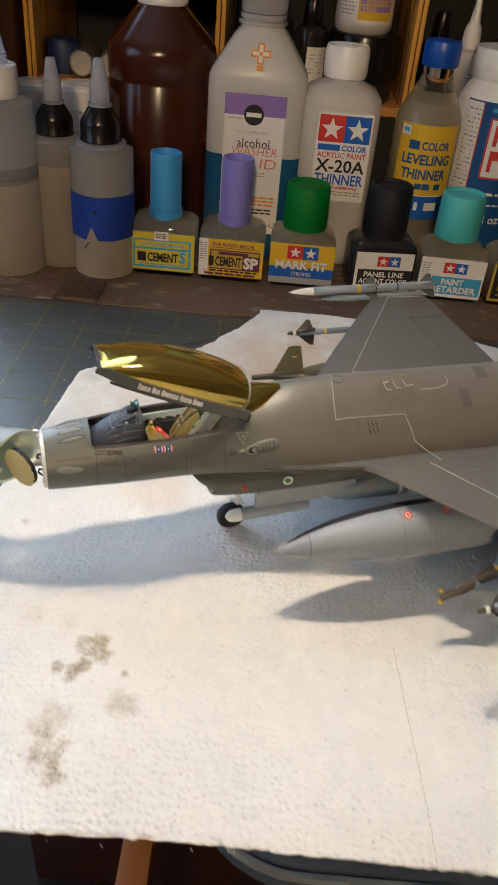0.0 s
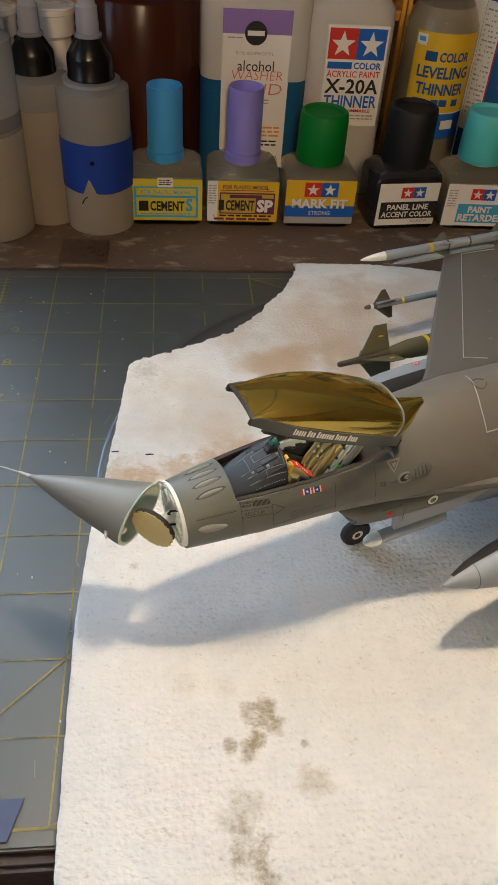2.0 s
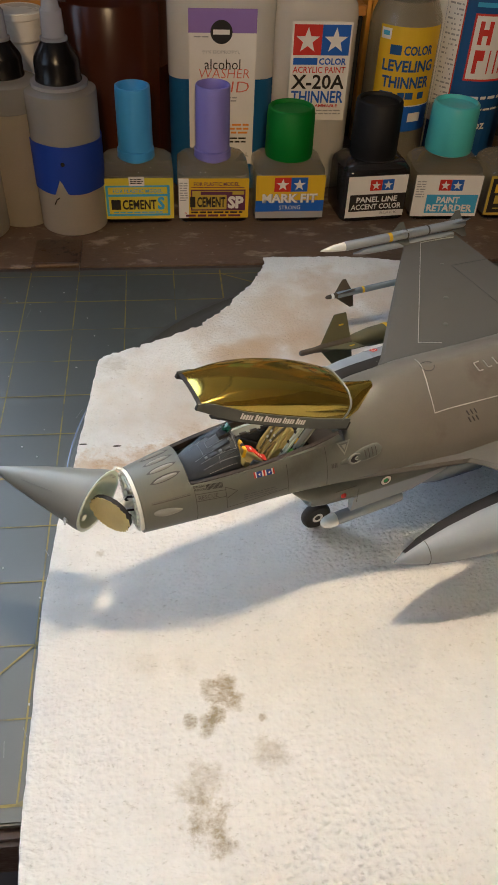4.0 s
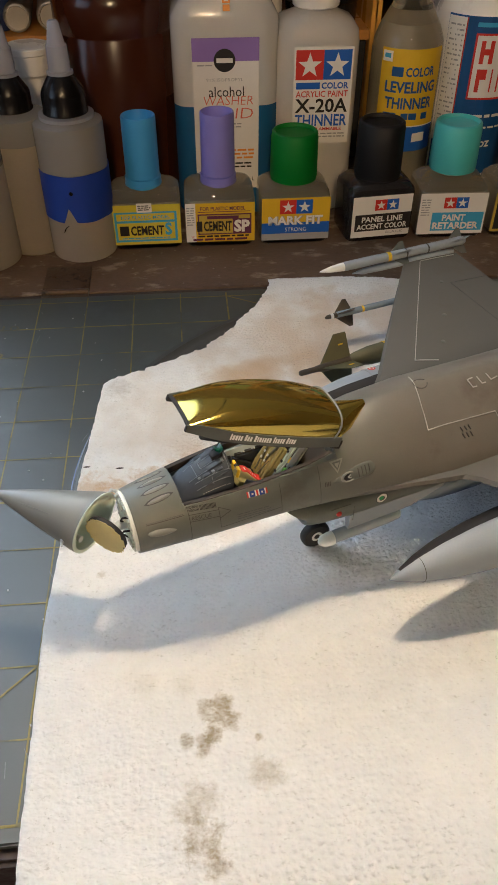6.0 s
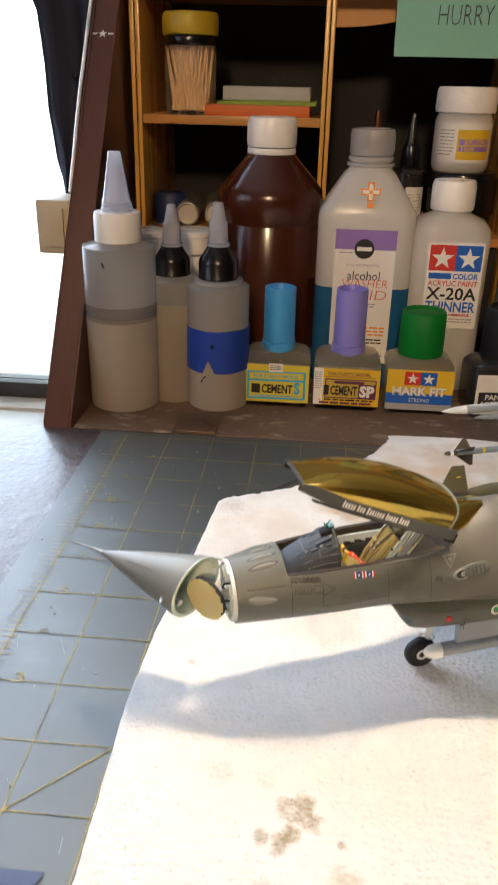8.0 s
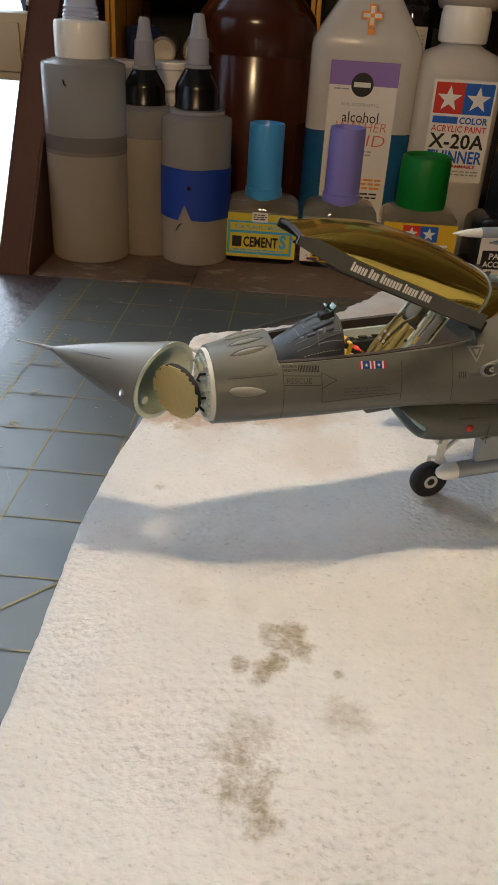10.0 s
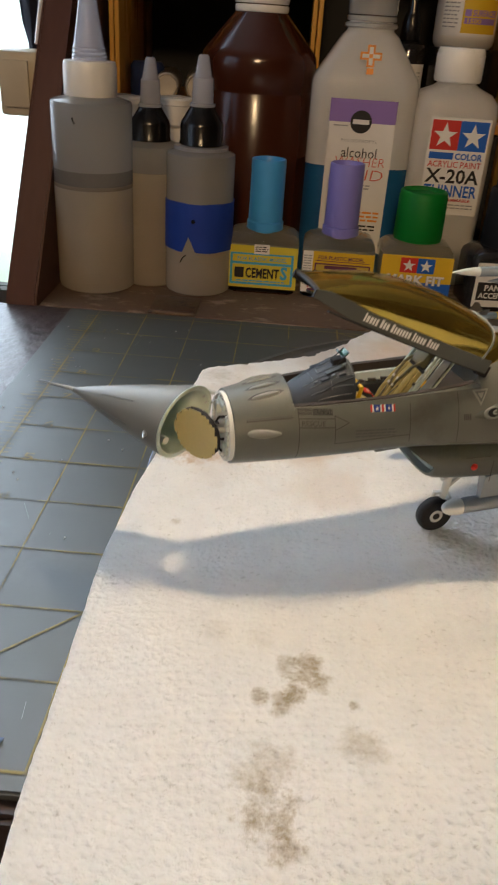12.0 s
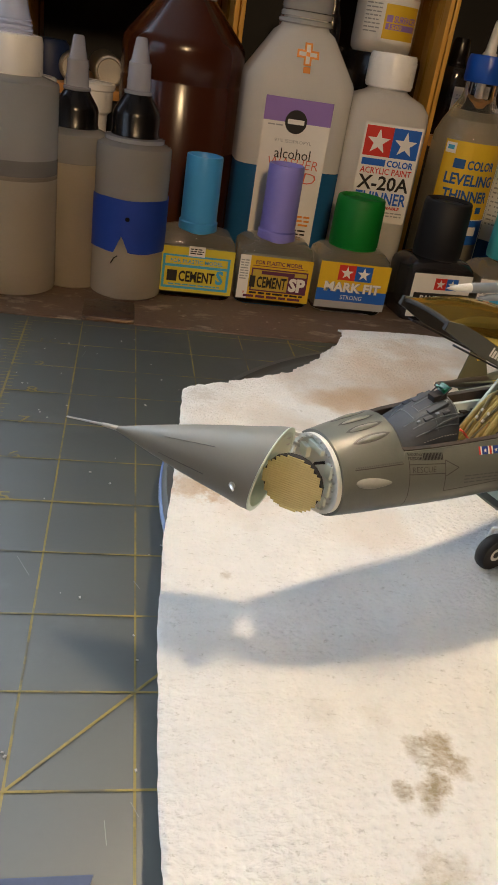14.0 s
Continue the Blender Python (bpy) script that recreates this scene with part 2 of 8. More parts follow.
COFFEE, TAN, TIDE = (0.32, 0.24, 0.105), (0.64, 0.47, 0.34), (0.58, 0.40, 0.23)
STAINS_AND_LAMP_TINT = [
    (0.1095, 0.0225, 0.0044, COFFEE, 0.73), (0.1045, 0.0212, 0.0034, COFFEE, 0.59), (0.1110, 0.0170, 0.0042, COFFEE, 0.78), (0.1068, 0.0140, 0.0039, COFFEE, 0.85), (0.0995, 0.0120, 0.0029, COFFEE, 0.73),
    (0.1045, 0.0102, 0.0034, COFFEE, 0.68), (0.1085, 0.0192, 0.0040, COFFEE, 0.60), (0.1030, 0.0122, 0.0032, COFFEE, 0.55), (0.1190, 0.0116, 0.0016, COFFEE, 0.73), (0.1205, 0.0012, 0.0058, COFFEE, 0.42), (0.1010, -0.0050, 0.0075, COFFEE, 0.40), (0.1012, -0.0130, 0.0075, COFFEE, 0.65),
    (0.1030, -0.0175, 0.0070, COFFEE, 0.65), (0.1055, -0.0215, 0.0058, COFFEE, 0.55), (0.0870, 0.0310, 0.0052, COFFEE, 0.12), (0.0990, 0.0290, 0.0044, COFFEE, 0.12), (0.0720, 0.0735, 0.0021, COFFEE, 0.47),
    # tan patches: part stain, part the back's warm light put into the paper
    (0.155, 0.205, 0.024, TAN, 0.66), (0.135, 0.165, 0.022, TAN, 0.6), (0.085, 0.110, 0.016, TAN, 0.45), (0.105, 0.125, 0.020, TAN, 0.5), (0.185, 0.235, 0.022, TAN, 0.5), (0.120, 0.100, 0.018, TAN, 0.35),
    # broad tan tint painted in place of warm dim light
    (0.150, 0.205, 0.055, (0.60, 0.46, 0.32), 0.60), (0.215, 0.225, 0.050, (0.60, 0.46, 0.32), 0.55), (0.100, 0.150, 0.038, (0.62, 0.49, 0.36), 0.50),
    (0.074, 0.176, 0.008, (0.42, 0.36, 0.28), 0.4),
    (0.065, 0.1150, 0.0099, TIDE, 0.80), (0.075, 0.1135, 0.0086, TIDE, 0.75), (0.088, 0.1170, 0.0099, TIDE, 0.80), (0.098, 0.1215, 0.0104, TIDE, 0.75), (0.110, 0.1275, 0.0112, TIDE, 0.65),
    (0.117, 0.1810, 0.0145, TIDE, 0.55), (0.129, 0.1795, 0.0170, TIDE, 0.60), (0.143, 0.1830, 0.0187, TIDE, 0.60), (0.158, 0.1850, 0.0187, TIDE, 0.55),
]

PAPER = towel_material()
MAT_GREEN = material("cutting_mat_vinyl", (0.027, 0.033, 0.025), 0.46, vary=0.30, scale=22, fine=700, bump=0.12, depth=0.0003, ior=1.9, stain=(0.050, 0.058, 0.052), stain_scale=16, stain_at=0.54)
MAT_LINE = material("mat_yellow_print", (0.23, 0.180, 0.042), 0.42, vary=0.35, scale=60, stain=(0.095, 0.09, 0.06), stain_scale=55, stain_at=0.49)
LACQUER = material("scuffed_dark_lacquer", (0.045, 0.030, 0.026), 0.38, vary=0.55, scale=55, fine=180, bump=0.6, depth=0.0022, rough_vary=0.25, stain=(0.16, 0.13, 0.11), stain_scale=55, stain_at=0.62, coat=0.25)
DESK_WOOD = material("dusty_dark_wood", (0.120, 0.074, 0.046), 0.46, vary=0.65, scale=45, fine=600, bump=0.5, depth=0.0010, stain=(0.30, 0.235, 0.175), stain_scale=110, stain_at=0.55, stretch=(0.5, 1, 1))
MAHOGANY = material("worn_mahogany", (0.085, 0.032, 0.022), 0.38, vary=0.4, scale=22, fine=350, bump=0.15, stain=(0.20, 0.11, 0.07), stain_scale=70, stain_at=0.70, stretch=(1, 0.25, 0.25))
PINE = material("amber_varnished_pine", (0.62, 0.33, 0.06), 0.28, vary=0.3, scale=45, fine=600, bump=0.12, stretch=(1, 1, 0.12))
PINE_FLAT = material("amber_pine_shelf", (0.52, 0.25, 0.065), 0.30, vary=0.3, scale=45, fine=600, bump=0.12, stretch=(0.12, 1, 1))
BACKING = material("black_backboard", (0.009, 0.009, 0.010), 0.7, vary=0.4, scale=30, stain=(0.022, 0.022, 0.024), stain_scale=40, stain_at=0.62)
BRONZE = material("tarnished_hinge_brass", (0.105, 0.066, 0.040), 0.40, 0.6, vary=0.5, scale=160, bump=0.3, stain=(0.03, 0.022, 0.018), stain_scale=180, stain_at=0.55)
PLASTIC_RIM = material("slate_plastic", (0.050, 0.050, 0.046), 0.35, vary=0.15, scale=60, bump=0.08)
BLUE_RIM = material("blue_plastic_edge", (0.10, 0.15, 0.32), 0.3, vary=0.15, scale=60)
FROST = frosted("frosted_polythene", (0.72, 0.70, 0.66), 0.56, 0.45, 0.25, 0.5, vary=0.05, scale=40)
FROST_LIQUID = frosted("frosted_polythene_filled", (0.78, 0.70, 0.57), 0.26, 0.55, 0.25, 0.5, vary=0.08, scale=30)
FROST_AMBER = frosted("frosted_polythene_tan", (0.66, 0.57, 0.43), 0.22, 0.50, 0.25, 0.5, vary=0.10, scale=30)
# grey that stands in for the dark refraction at the liquid's surface
REFRACTION_BAND = frosted("grey_refraction_band", (0.46, 0.43, 0.41), 0.88, 0.40, vary=0.35, scale=60)
CONE = frosted("clear_nozzle_plastic", (0.76, 0.76, 0.80), 0.45, 0.45, 0.22, 0.8, vary=0.05)
WHITE_CAP = material("white_plastic_cap", (0.86, 0.84, 0.80), 0.28, vary=0.06, scale=50, bump=0.008)
BLACK_CAP = material("black_plastic_cap", (0.006, 0.005, 0.005), 0.24, vary=0.3, scale=80, bump=0.05)
BLACK_MATT = material("matt_black_cap", (0.005, 0.005, 0.006), 0.6, vary=0.2, scale=80, bump=0.05)
SKY_CAP = material("sky_blue_cap", (0.070, 0.33, 0.72), 0.30, vary=0.07, scale=60, bump=0.008)
LILAC_CAP = material("lilac_cap", (0.23, 0.21, 0.62), 0.32, vary=0.07, scale=60, bump=0.008)
GREEN_CAP = frosted("green_cap", (0.016, 0.27, 0.034), 0.03, 0.40, 0.42, vary=0.12, scale=60)
TEAL_CAP = material("teal_cap", (0.10, 0.50, 0.50), 0.32, vary=0.07, scale=60, bump=0.008)
BLUE_CAP = material("royal_blue_cap", (0.012, 0.075, 0.42), 0.35, vary=0.1, scale=60, bump=0.04)
YELLOW_CAP = material("yellow_lid", (0.44, 0.31, 0.014), 0.4, vary=0.1, scale=60)
TAPE = material("blue_masking_tape", (0.010, 0.042, 0.31), 0.6, vary=0.2, scale=70, fine=1500, bump=0.15, depth=0.0004)
GLASS = material("window_glass", (0.93, 0.95, 0.93), 0.03, vary=0.01, bump=0.0, transmission=1.0, ior=1.42, rough_vary=0.02)
DARK_GLASS = material("smoky_filled_glass", (0.030, 0.027, 0.025), 0.06, vary=0.15, bump=0.0, transmission=0.35, ior=1.42, rough_vary=0.03)
LIQUOR = frosted("straw_liquid", (0.82, 0.78, 0.66), 0.62, 0.6, 0.06, vary=0.05)
BOTTLE_GLASS = material("clear_bottle_glass", (0.97, 0.97, 0.94), 0.02, vary=0.01, bump=0.0, transmission=1.0, ior=1.42, rough_vary=0.01)
AMBER_HDPE = material("brown_hdpe", (0.050, 0.013, 0.005), 0.20, vary=0.15, scale=30, bump=0.05, coat=0.15)
ALC_BODY = frosted("milky_bottle", (0.88, 0.86, 0.82), 0.08, 0.42, 0.22, 0.6, vary=0.05, scale=30)
ALC_CAP = frosted("clear_ribbed_cap", (0.84, 0.83, 0.80), 0.55, 0.45, 0.20, 0.9, vary=0.05)
ALC_BLUE = frosted("blue_filled_bottle", (0.035, 0.17, 0.40), 0.04, 0.40, 0.25, 0.5, vary=0.08, scale=30)
CREAM_BODY = frosted("milky_thinner_bottle", (0.84, 0.80, 0.74), 0.05, 0.42, 0.26, 0.5, vary=0.05, scale=30)


def ink(name, colour, rough=0.5):
    return material(name, colour, rough, vary=0.06, scale=200, bump=0.0)


INK = {
    "white": ink("label_white", (0.76, 0.74, 0.70)), "black": ink("label_black", (0.015, 0.014, 0.014)), "yellow": ink("label_yellow", (0.68, 0.44, 0.015)),
    "lemon": ink("label_lemon", (0.62, 0.52, 0.04)), "blue": ink("label_blue", (0.015, 0.11, 0.48)), "sky": ink("label_sky", (0.06, 0.36, 0.62)),
    "red": ink("label_red", (0.55, 0.03, 0.02)), "orange": ink("label_orange", (0.75, 0.28, 0.04)), "purple": ink("label_purple", (0.27, 0.17, 0.48)),
    "plum": ink("label_plum", (0.11, 0.025, 0.07)), "grey": ink("label_grey", (0.34, 0.34, 0.34)), "navy": ink("label_navy", (0.01, 0.075, 0.24)),
    "pen": ink("red_pen", (0.62, 0.13, 0.08)), "mint": ink("mint_note", (0.24, 0.47, 0.37), 0.85), "pencil": ink("pencil", (0.05, 0.06, 0.06), 0.8), "gold": ink("label_gold", (0.50, 0.36, 0.05)),
    "teal": ink("label_teal", (0.06, 0.34, 0.44)),
}


# ---- building helpers ----
def thing(name, m, label, category, group="", kind=""):
    ob = new(name)
    ob.empty_display_size = 0.01
    ob.matrix_world = m
    return tagged(ob, label, category, group, kind)


def part(name, bm, mat, parent=None, label="", smooth=40):
    me = bpy.data.meshes.new(name)
    bmesh.ops.recalc_face_normals(bm, faces=bm.faces)
    if smooth:
        for f in bm.faces:
            f.smooth = True
        for e in bm.edges:
            if len(e.link_faces) == 2 and e.calc_face_angle(0) > radians(smooth):
                e.smooth = False
    bm.to_mesh(me)
    bm.free()
    me.materials.append(mat)
    ob = new(name, me)
    ob.parent = parent
    if label:
        ob["label"] = label
    return ob


def bm_box(x0, x1, y0, y1, z0, z1, bevel=0.0, seg=2):
    bm = bmesh.new()
    bmesh.ops.create_cube(bm, size=1.0)
    for v in bm.verts:
        v.co = Vector((x0 + (v.co.x + 0.5) * (x1 - x0), y0 + (v.co.y + 0.5) * (y1 - y0), z0 + (v.co.z + 0.5) * (z1 - z0)))
    if bevel:
        bmesh.ops.bevel(bm, geom=bm.edges[:], offset=bevel, segments=seg, affect="EDGES", profile=0.6)
    return bm


def join(*bms):
    """One bmesh out of several."""
    out = bms[0]
    for other in bms[1:]:
        me = bpy.data.meshes.new("tmp")
        other.to_mesh(me)
        other.free()
        out.from_mesh(me)
        bpy.data.meshes.remove(me)
    return out


def loft(rings, closed=True, caps=True):
    """Skin between rings of equal numbers of points."""
    bm = bmesh.new()
    rows = [[bm.verts.new(p) for p in ring] for ring in rings]
    n = len(rows[0])
    for a, b in zip(rows, rows[1:]):
        for i in range(n if closed else n - 1):
            j = (i + 1) % n
            quad = [a[i], a[j], b[j], b[i]]
            if len({tuple(round(c, 7) for c in v.co) for v in quad}) > 2:
                bm.faces.new(quad)
    if caps and closed:
        bm.faces.new(rows[0][::-1])
        bm.faces.new(rows[-1])
    bmesh.ops.remove_doubles(bm, verts=bm.verts, dist=1e-6)
    return bm


def circle(r, z, n=32, rx=None):
    return [Vector((r * math.cos(2 * math.pi * i / n), (rx or r) * math.sin(2 * math.pi * i / n), z)) for i in range(n)]


def lathe(profile, n=32, caps=True):
    """A turned body from (radius, height) pairs."""
    return loft([circle(max(r, 1e-4), z, n) for r, z in profile], caps=caps)


def round_rect(hw, hd, r, z, n=5):
    out = []
    r = min(r, hw - 1e-4, hd - 1e-4)
    for cx, cy, a0 in ((hw - r, hd - r, 0), (-hw + r, hd - r, 90), (-hw + r, -hd + r, 180), (hw - r, -hd + r, 270)):
        for i in range(n + 1):
            a = radians(a0 + 90 * i / n)
            out.append(Vector((cx + r * math.cos(a), cy + r * math.sin(a), z)))
    return out


def tube(points, r, n=10, closed_ends=True):
    """A round bar along points."""
    pts = [Vector(p) for p in points]
    rings = []
    side = None
    for i, p in enumerate(pts):
        d = (pts[min(i + 1, len(pts) - 1)] - pts[max(i - 1, 0)]).normalized()
        if side is None:
            side = d.orthogonal().normalized()
        side = (side - d * side.dot(d)).normalized()
        up = d.cross(side)
        rad = r[i] if isinstance(r, (list, tuple)) else r
        rings.append([p + rad * (math.cos(2 * math.pi * k / n) * side + math.sin(2 * math.pi * k / n) * up) for k in range(n)])
    return loft(rings, caps=closed_ends)


def moved(bm, m):
    bmesh.ops.transform(bm, matrix=m, verts=bm.verts)
    return bm


def prism(outline, z0, z1, bevel=0.0):
    """An upright slab over a plan outline."""
    bm = bmesh.new()
    lo = [bm.verts.new((x, y, z0)) for x, y in outline]
    hi = [bm.verts.new((x, y, z1)) for x, y in outline]
    bm.faces.new(lo[::-1])
    bm.faces.new(hi)
    for i in range(len(lo)):
        j = (i + 1) % len(lo)
        bm.faces.new((lo[i], lo[j], hi[j], hi[i]))
    if bevel:
        bmesh.ops.bevel(bm, geom=bm.edges[:], offset=bevel, segments=2, affect="EDGES")
    return bm


def text_bm(words, width, height, bold=0.0, shear=0.0):
    """Flat lettering that fills width x height from (0, 0), in x and y."""
    curve = bpy.data.curves.new("lettering", "FONT")
    curve.body, curve.resolution_u, curve.offset, curve.shear = words, 2, bold, shear
    ob = bpy.data.objects.new("lettering", curve)
    me = bpy.data.meshes.new_from_object(ob)
    bm = bmesh.new()
    bm.from_mesh(me)
    bpy.data.objects.remove(ob)
    bpy.data.curves.remove(curve)
    bpy.data.meshes.remove(me)
    xs, ys = [v.co.x for v in bm.verts], [v.co.y for v in bm.verts]
    x0, x1, y0, y1 = min(xs), max(xs), min(ys), max(ys)
    for v in bm.verts:
        v.co = Vector(((v.co.x - x0) / (x1 - x0) * width, (v.co.y - y0) / (y1 - y0) * height, 0))
    return bm


def rect_bm(x0, y0, x1, y1, n=1):
    bm = bmesh.new()
    lo = [bm.verts.new((x0 + (x1 - x0) * i / n, y0, 0)) for i in range(n + 1)]
    hi = [bm.verts.new((x0 + (x1 - x0) * i / n, y1, 0)) for i in range(n + 1)]
    for i in range(n):
        bm.faces.new((lo[i], lo[i + 1], hi[i + 1], hi[i]))
    return bm


def disc_bm(cx, cy, r, n=24):
    bm = bmesh.new()
    bm.faces.new([bm.verts.new((cx + r * math.cos(2 * math.pi * i / n), cy + r * math.sin(2 * math.pi * i / n), 0)) for i in range(n)])
    return bm


def star_bm(cx, cy, r):
    bm = bmesh.new()
    c = bm.verts.new((cx, cy, 0))
    ring = []
    for i in range(10):
        a, q = radians(90 + 36 * i), r if i % 2 == 0 else r * 0.4
        ring.append(bm.verts.new((cx + q * math.cos(a), cy + q * math.sin(a), 0)))
    for i in range(10):
        bm.faces.new((c, ring[i], ring[(i + 1) % 10]))
    return bm


def printed(parent, place, items, first=0.00012, step=0.00006):
    """Layers of print on a label. place(u, v, off) gives the spot on the surface; items: (name, bmesh in u and v, ink)."""
    for i, (name, bm, colour) in enumerate(items):
        for v in bm.verts:
            v.co = Vector(place(v.co.x, v.co.y, first + step * i))
        part(name, bm, INK[colour] if isinstance(colour, str) else colour, parent, smooth=0)


def flat_front(x0, z0, y):
    return lambda u, v, off: (x0 + u, y - off, z0 + v)


def line_bars(u0, v0, width, rows, height, gap, colour, seed=1):
    """Writing too small to read: short bars in rows."""
    rng = random.Random(seed)
    bms = []
    for r in range(rows):
        u, v = u0, v0 - r * (height + gap)
        while u < u0 + width - height:
            w = min(rng.uniform(2, 6) * height, u0 + width - u)
            bms.append(rect_bm(u, v, u + w, v + height))
            u += w + height * 0.8
    return ("small_print", join(*bms), colour)


# ---- the room ----
I = 0.0254
FLOOR_Z = -0.003
PLASTER = material("cream_plaster", (0.64, 0.59, 0.52), 0.85, vary=0.06, scale=6, fine=300, bump=0.1, depth=0.0006)
# unseen walls, made dark so the canopy mirrors a dark band
UNSEEN_WALL = material("unseen_wall_brown", (0.17, 0.115, 0.08), 0.6, vary=0.25, scale=8, fine=200, bump=0.1, stretch=(1, 1, 0.1))
CARPET = material("dark_carpet", (0.05, 0.04, 0.035), 0.95, vary=0.3, scale=20, fine=700, bump=0.5, depth=0.003)
WHITE_PAINT = material("white_gloss_paint", (0.72, 0.71, 0.68), 0.4, vary=0.05, scale=12, bump=0.05)
DARK_FRAME = material("dark_window_frame", (0.05, 0.045, 0.04), 0.5, vary=0.2, scale=40)


def setting(name, bm, mat, label, category, parent=None):
    ob = part(name, bm, mat, parent)
    return tagged(ob, label, category, kind="structure")


setting("floor", bm_box(-1.6, 2.4, -1.9, 0.72, -0.80, -0.75), CARPET, "dark carpeted floor below the desk", "floor")
setting("ceiling", bm_box(-1.6, 2.4, -1.9, 0.72, 1.65, 1.70), PLASTER, "plain cream ceiling of the room", "ceiling")
setting("wall_south", bm_box(-1.7, 2.5, -2.0, -1.9, -0.75, 1.65), UNSEEN_WALL, "plain brown unseen wall, dark for the canopy's reflection", "wall")
# opening added in the unseen west wall for the fill light
SY0, SY1, SZ0, SZ1 = -1.28, -0.22, 0.12, 1.12
west = join(bm_box(-1.7, -1.6, -1.9, SY0, -0.75, 1.65), bm_box(-1.7, -1.6, SY1, 0.72, -0.75, 1.65), bm_box(-1.7, -1.6, SY0, SY1, -0.75, SZ0), bm_box(-1.7, -1.6, SY0, SY1, SZ1, 1.65))
setting("wall_west", west, UNSEEN_WALL, "plain brown unseen wall with the added west window", "wall")
setting("wall_east", bm_box(2.4, 2.5, -1.9, 0.72, -0.75, 1.65), UNSEEN_WALL, "plain brown unseen wall, dark for the canopy's reflection", "wall")
WX0, WX1, WZ0, WZ1 = -1.1, 0.05, -0.175, 1.45
wall = join(bm_box(-1.7, WX0, 0.72, 0.84, -0.75, 1.65), bm_box(WX1, 2.5, 0.72, 0.84, -0.75, 1.65), bm_box(WX0, WX1, 0.72, 0.84, -0.75, WZ0), bm_box(WX0, WX1, 0.72, 0.84, WZ1, 1.65))
setting("wall_north", wall, PLASTER, "cream plaster wall with the window behind the desk", "wall")
window = thing("window_1", pose(0, 0, 0), "bright window with a dark frame and white sill", "window", kind="structure")
frame_bm = join(bm_box(WX0, WX1, 0.752, 0.784, WZ0, WZ0 + 0.02, 0.002), bm_box(WX0, WX1, 0.752, 0.784, WZ1 - 0.02, WZ1, 0.002), bm_box(WX0, WX0 + 0.03, 0.75, 0.786, WZ0 + 0.021, WZ1 - 0.021, 0.002), bm_box(WX1 - 0.03, WX1, 0.75, 0.786, WZ0 + 0.021, WZ1 - 0.021, 0.002))
part("window_frame", frame_bm, DARK_FRAME, window)
part("window_sill", bm_box(WX0 - 0.05, WX1 + 0.05, 0.66, 0.745, WZ0 - 0.032, WZ0 - 0.004, 0.004), WHITE_PAINT, window)
pane = part("pane", bm_box(WX0 + 0.03, WX1 - 0.03, 0.766, 0.77, WZ0 + 0.02, WZ1 - 0.02), GLASS, window)
pane.visible_shadow = False

# unseen window, added to frame the west fill
fill_window = thing("added_west_window", pose(0, 0, 0), "plain unseen window, added round the west fill light", "window", kind="structure")
part("window_frame", join(bm_box(-1.67, -1.63, SY0, SY1, SZ0, SZ0 + 0.03, 0.002), bm_box(-1.67, -1.63, SY0, SY1, SZ1 - 0.03, SZ1, 0.002), bm_box(-1.67, -1.63, SY0, SY0 + 0.03, SZ0 + 0.031, SZ1 - 0.031, 0.002), bm_box(-1.67, -1.63, SY1 - 0.03, SY1, SZ0 + 0.031, SZ1 - 0.031, 0.002)), DARK_FRAME, fill_window)
pane_w = part("pane", bm_box(-1.652, -1.648, SY0 + 0.03, SY1 - 0.03, SZ0 + 0.03, SZ1 - 0.03), GLASS, fill_window)
pane_w.visible_shadow = False

# the overcast garden outside, far behind the glass
outside = bpy.data.materials.new("bright_garden")
outside.use_nodes = True
on, ol = outside.node_tree.nodes, outside.node_tree.links
glow = on.new("ShaderNodeEmission")
tco, sep, rmp, nz = on.new("ShaderNodeTexCoord"), on.new("ShaderNodeSeparateXYZ"), on.new("ShaderNodeValToRGB"), on.new("ShaderNodeTexNoise")
nz.inputs["Scale"].default_value, nz.inputs["Detail"].default_value = 1.6, 5
ol.new(tco.outputs["Object"], sep.inputs[0])
ol.new(tco.outputs["Object"], nz.inputs[0])
addz = on.new("ShaderNodeMath")
addz.operation = "MULTIPLY_ADD"
addz.inputs[1].default_value = 1.6
ol.new(nz.outputs[0], addz.inputs[0])
ol.new(sep.outputs["Z"], addz.inputs[2])
mrz = on.new("ShaderNodeMapRange")
mrz.inputs[1].default_value, mrz.inputs[2].default_value = -1.2, 1.6
ol.new(addz.outputs[0], mrz.inputs[0])
ol.new(mrz.outputs[0], rmp.inputs[0])
rmp.color_ramp.elements[0].color, rmp.color_ramp.elements[1].color = (0.22, 0.26, 0.20, 1), (0.90, 0.97, 1.0, 1)
ol.new(rmp.outputs[0], glow.inputs[0])
glow.inputs[1].default_value = 3.5
ol.new(glow.outputs[0], on["Material Output"].inputs[0])
setting("backdrop", bm_box(-9, 5, 5.0, 5.02, -4, 6), outside, "pale overcast garden outside the window", "backdrop")

# ---- the writing desk ----
desk = thing("secretary_desk", pose(0, 0, 0), "dark wooden secretary desk with its writing flap folded down", "desk")
flap_outline = [(0.72, -0.009), (0.72, 0.2935)]
for i in range(9):
    a = radians(90 + 90 * i / 8)
    flap_outline.append((-0.063 + 0.022 * math.cos(a), 0.2715 + 0.022 * math.sin(a)))
flap_outline += [(-0.085, -0.002), (-0.078, -0.009)]
part("writing_flap", prism(flap_outline, -0.024, FLOOR_Z, 0.0015), LACQUER, desk, "scratched dark lacquer")
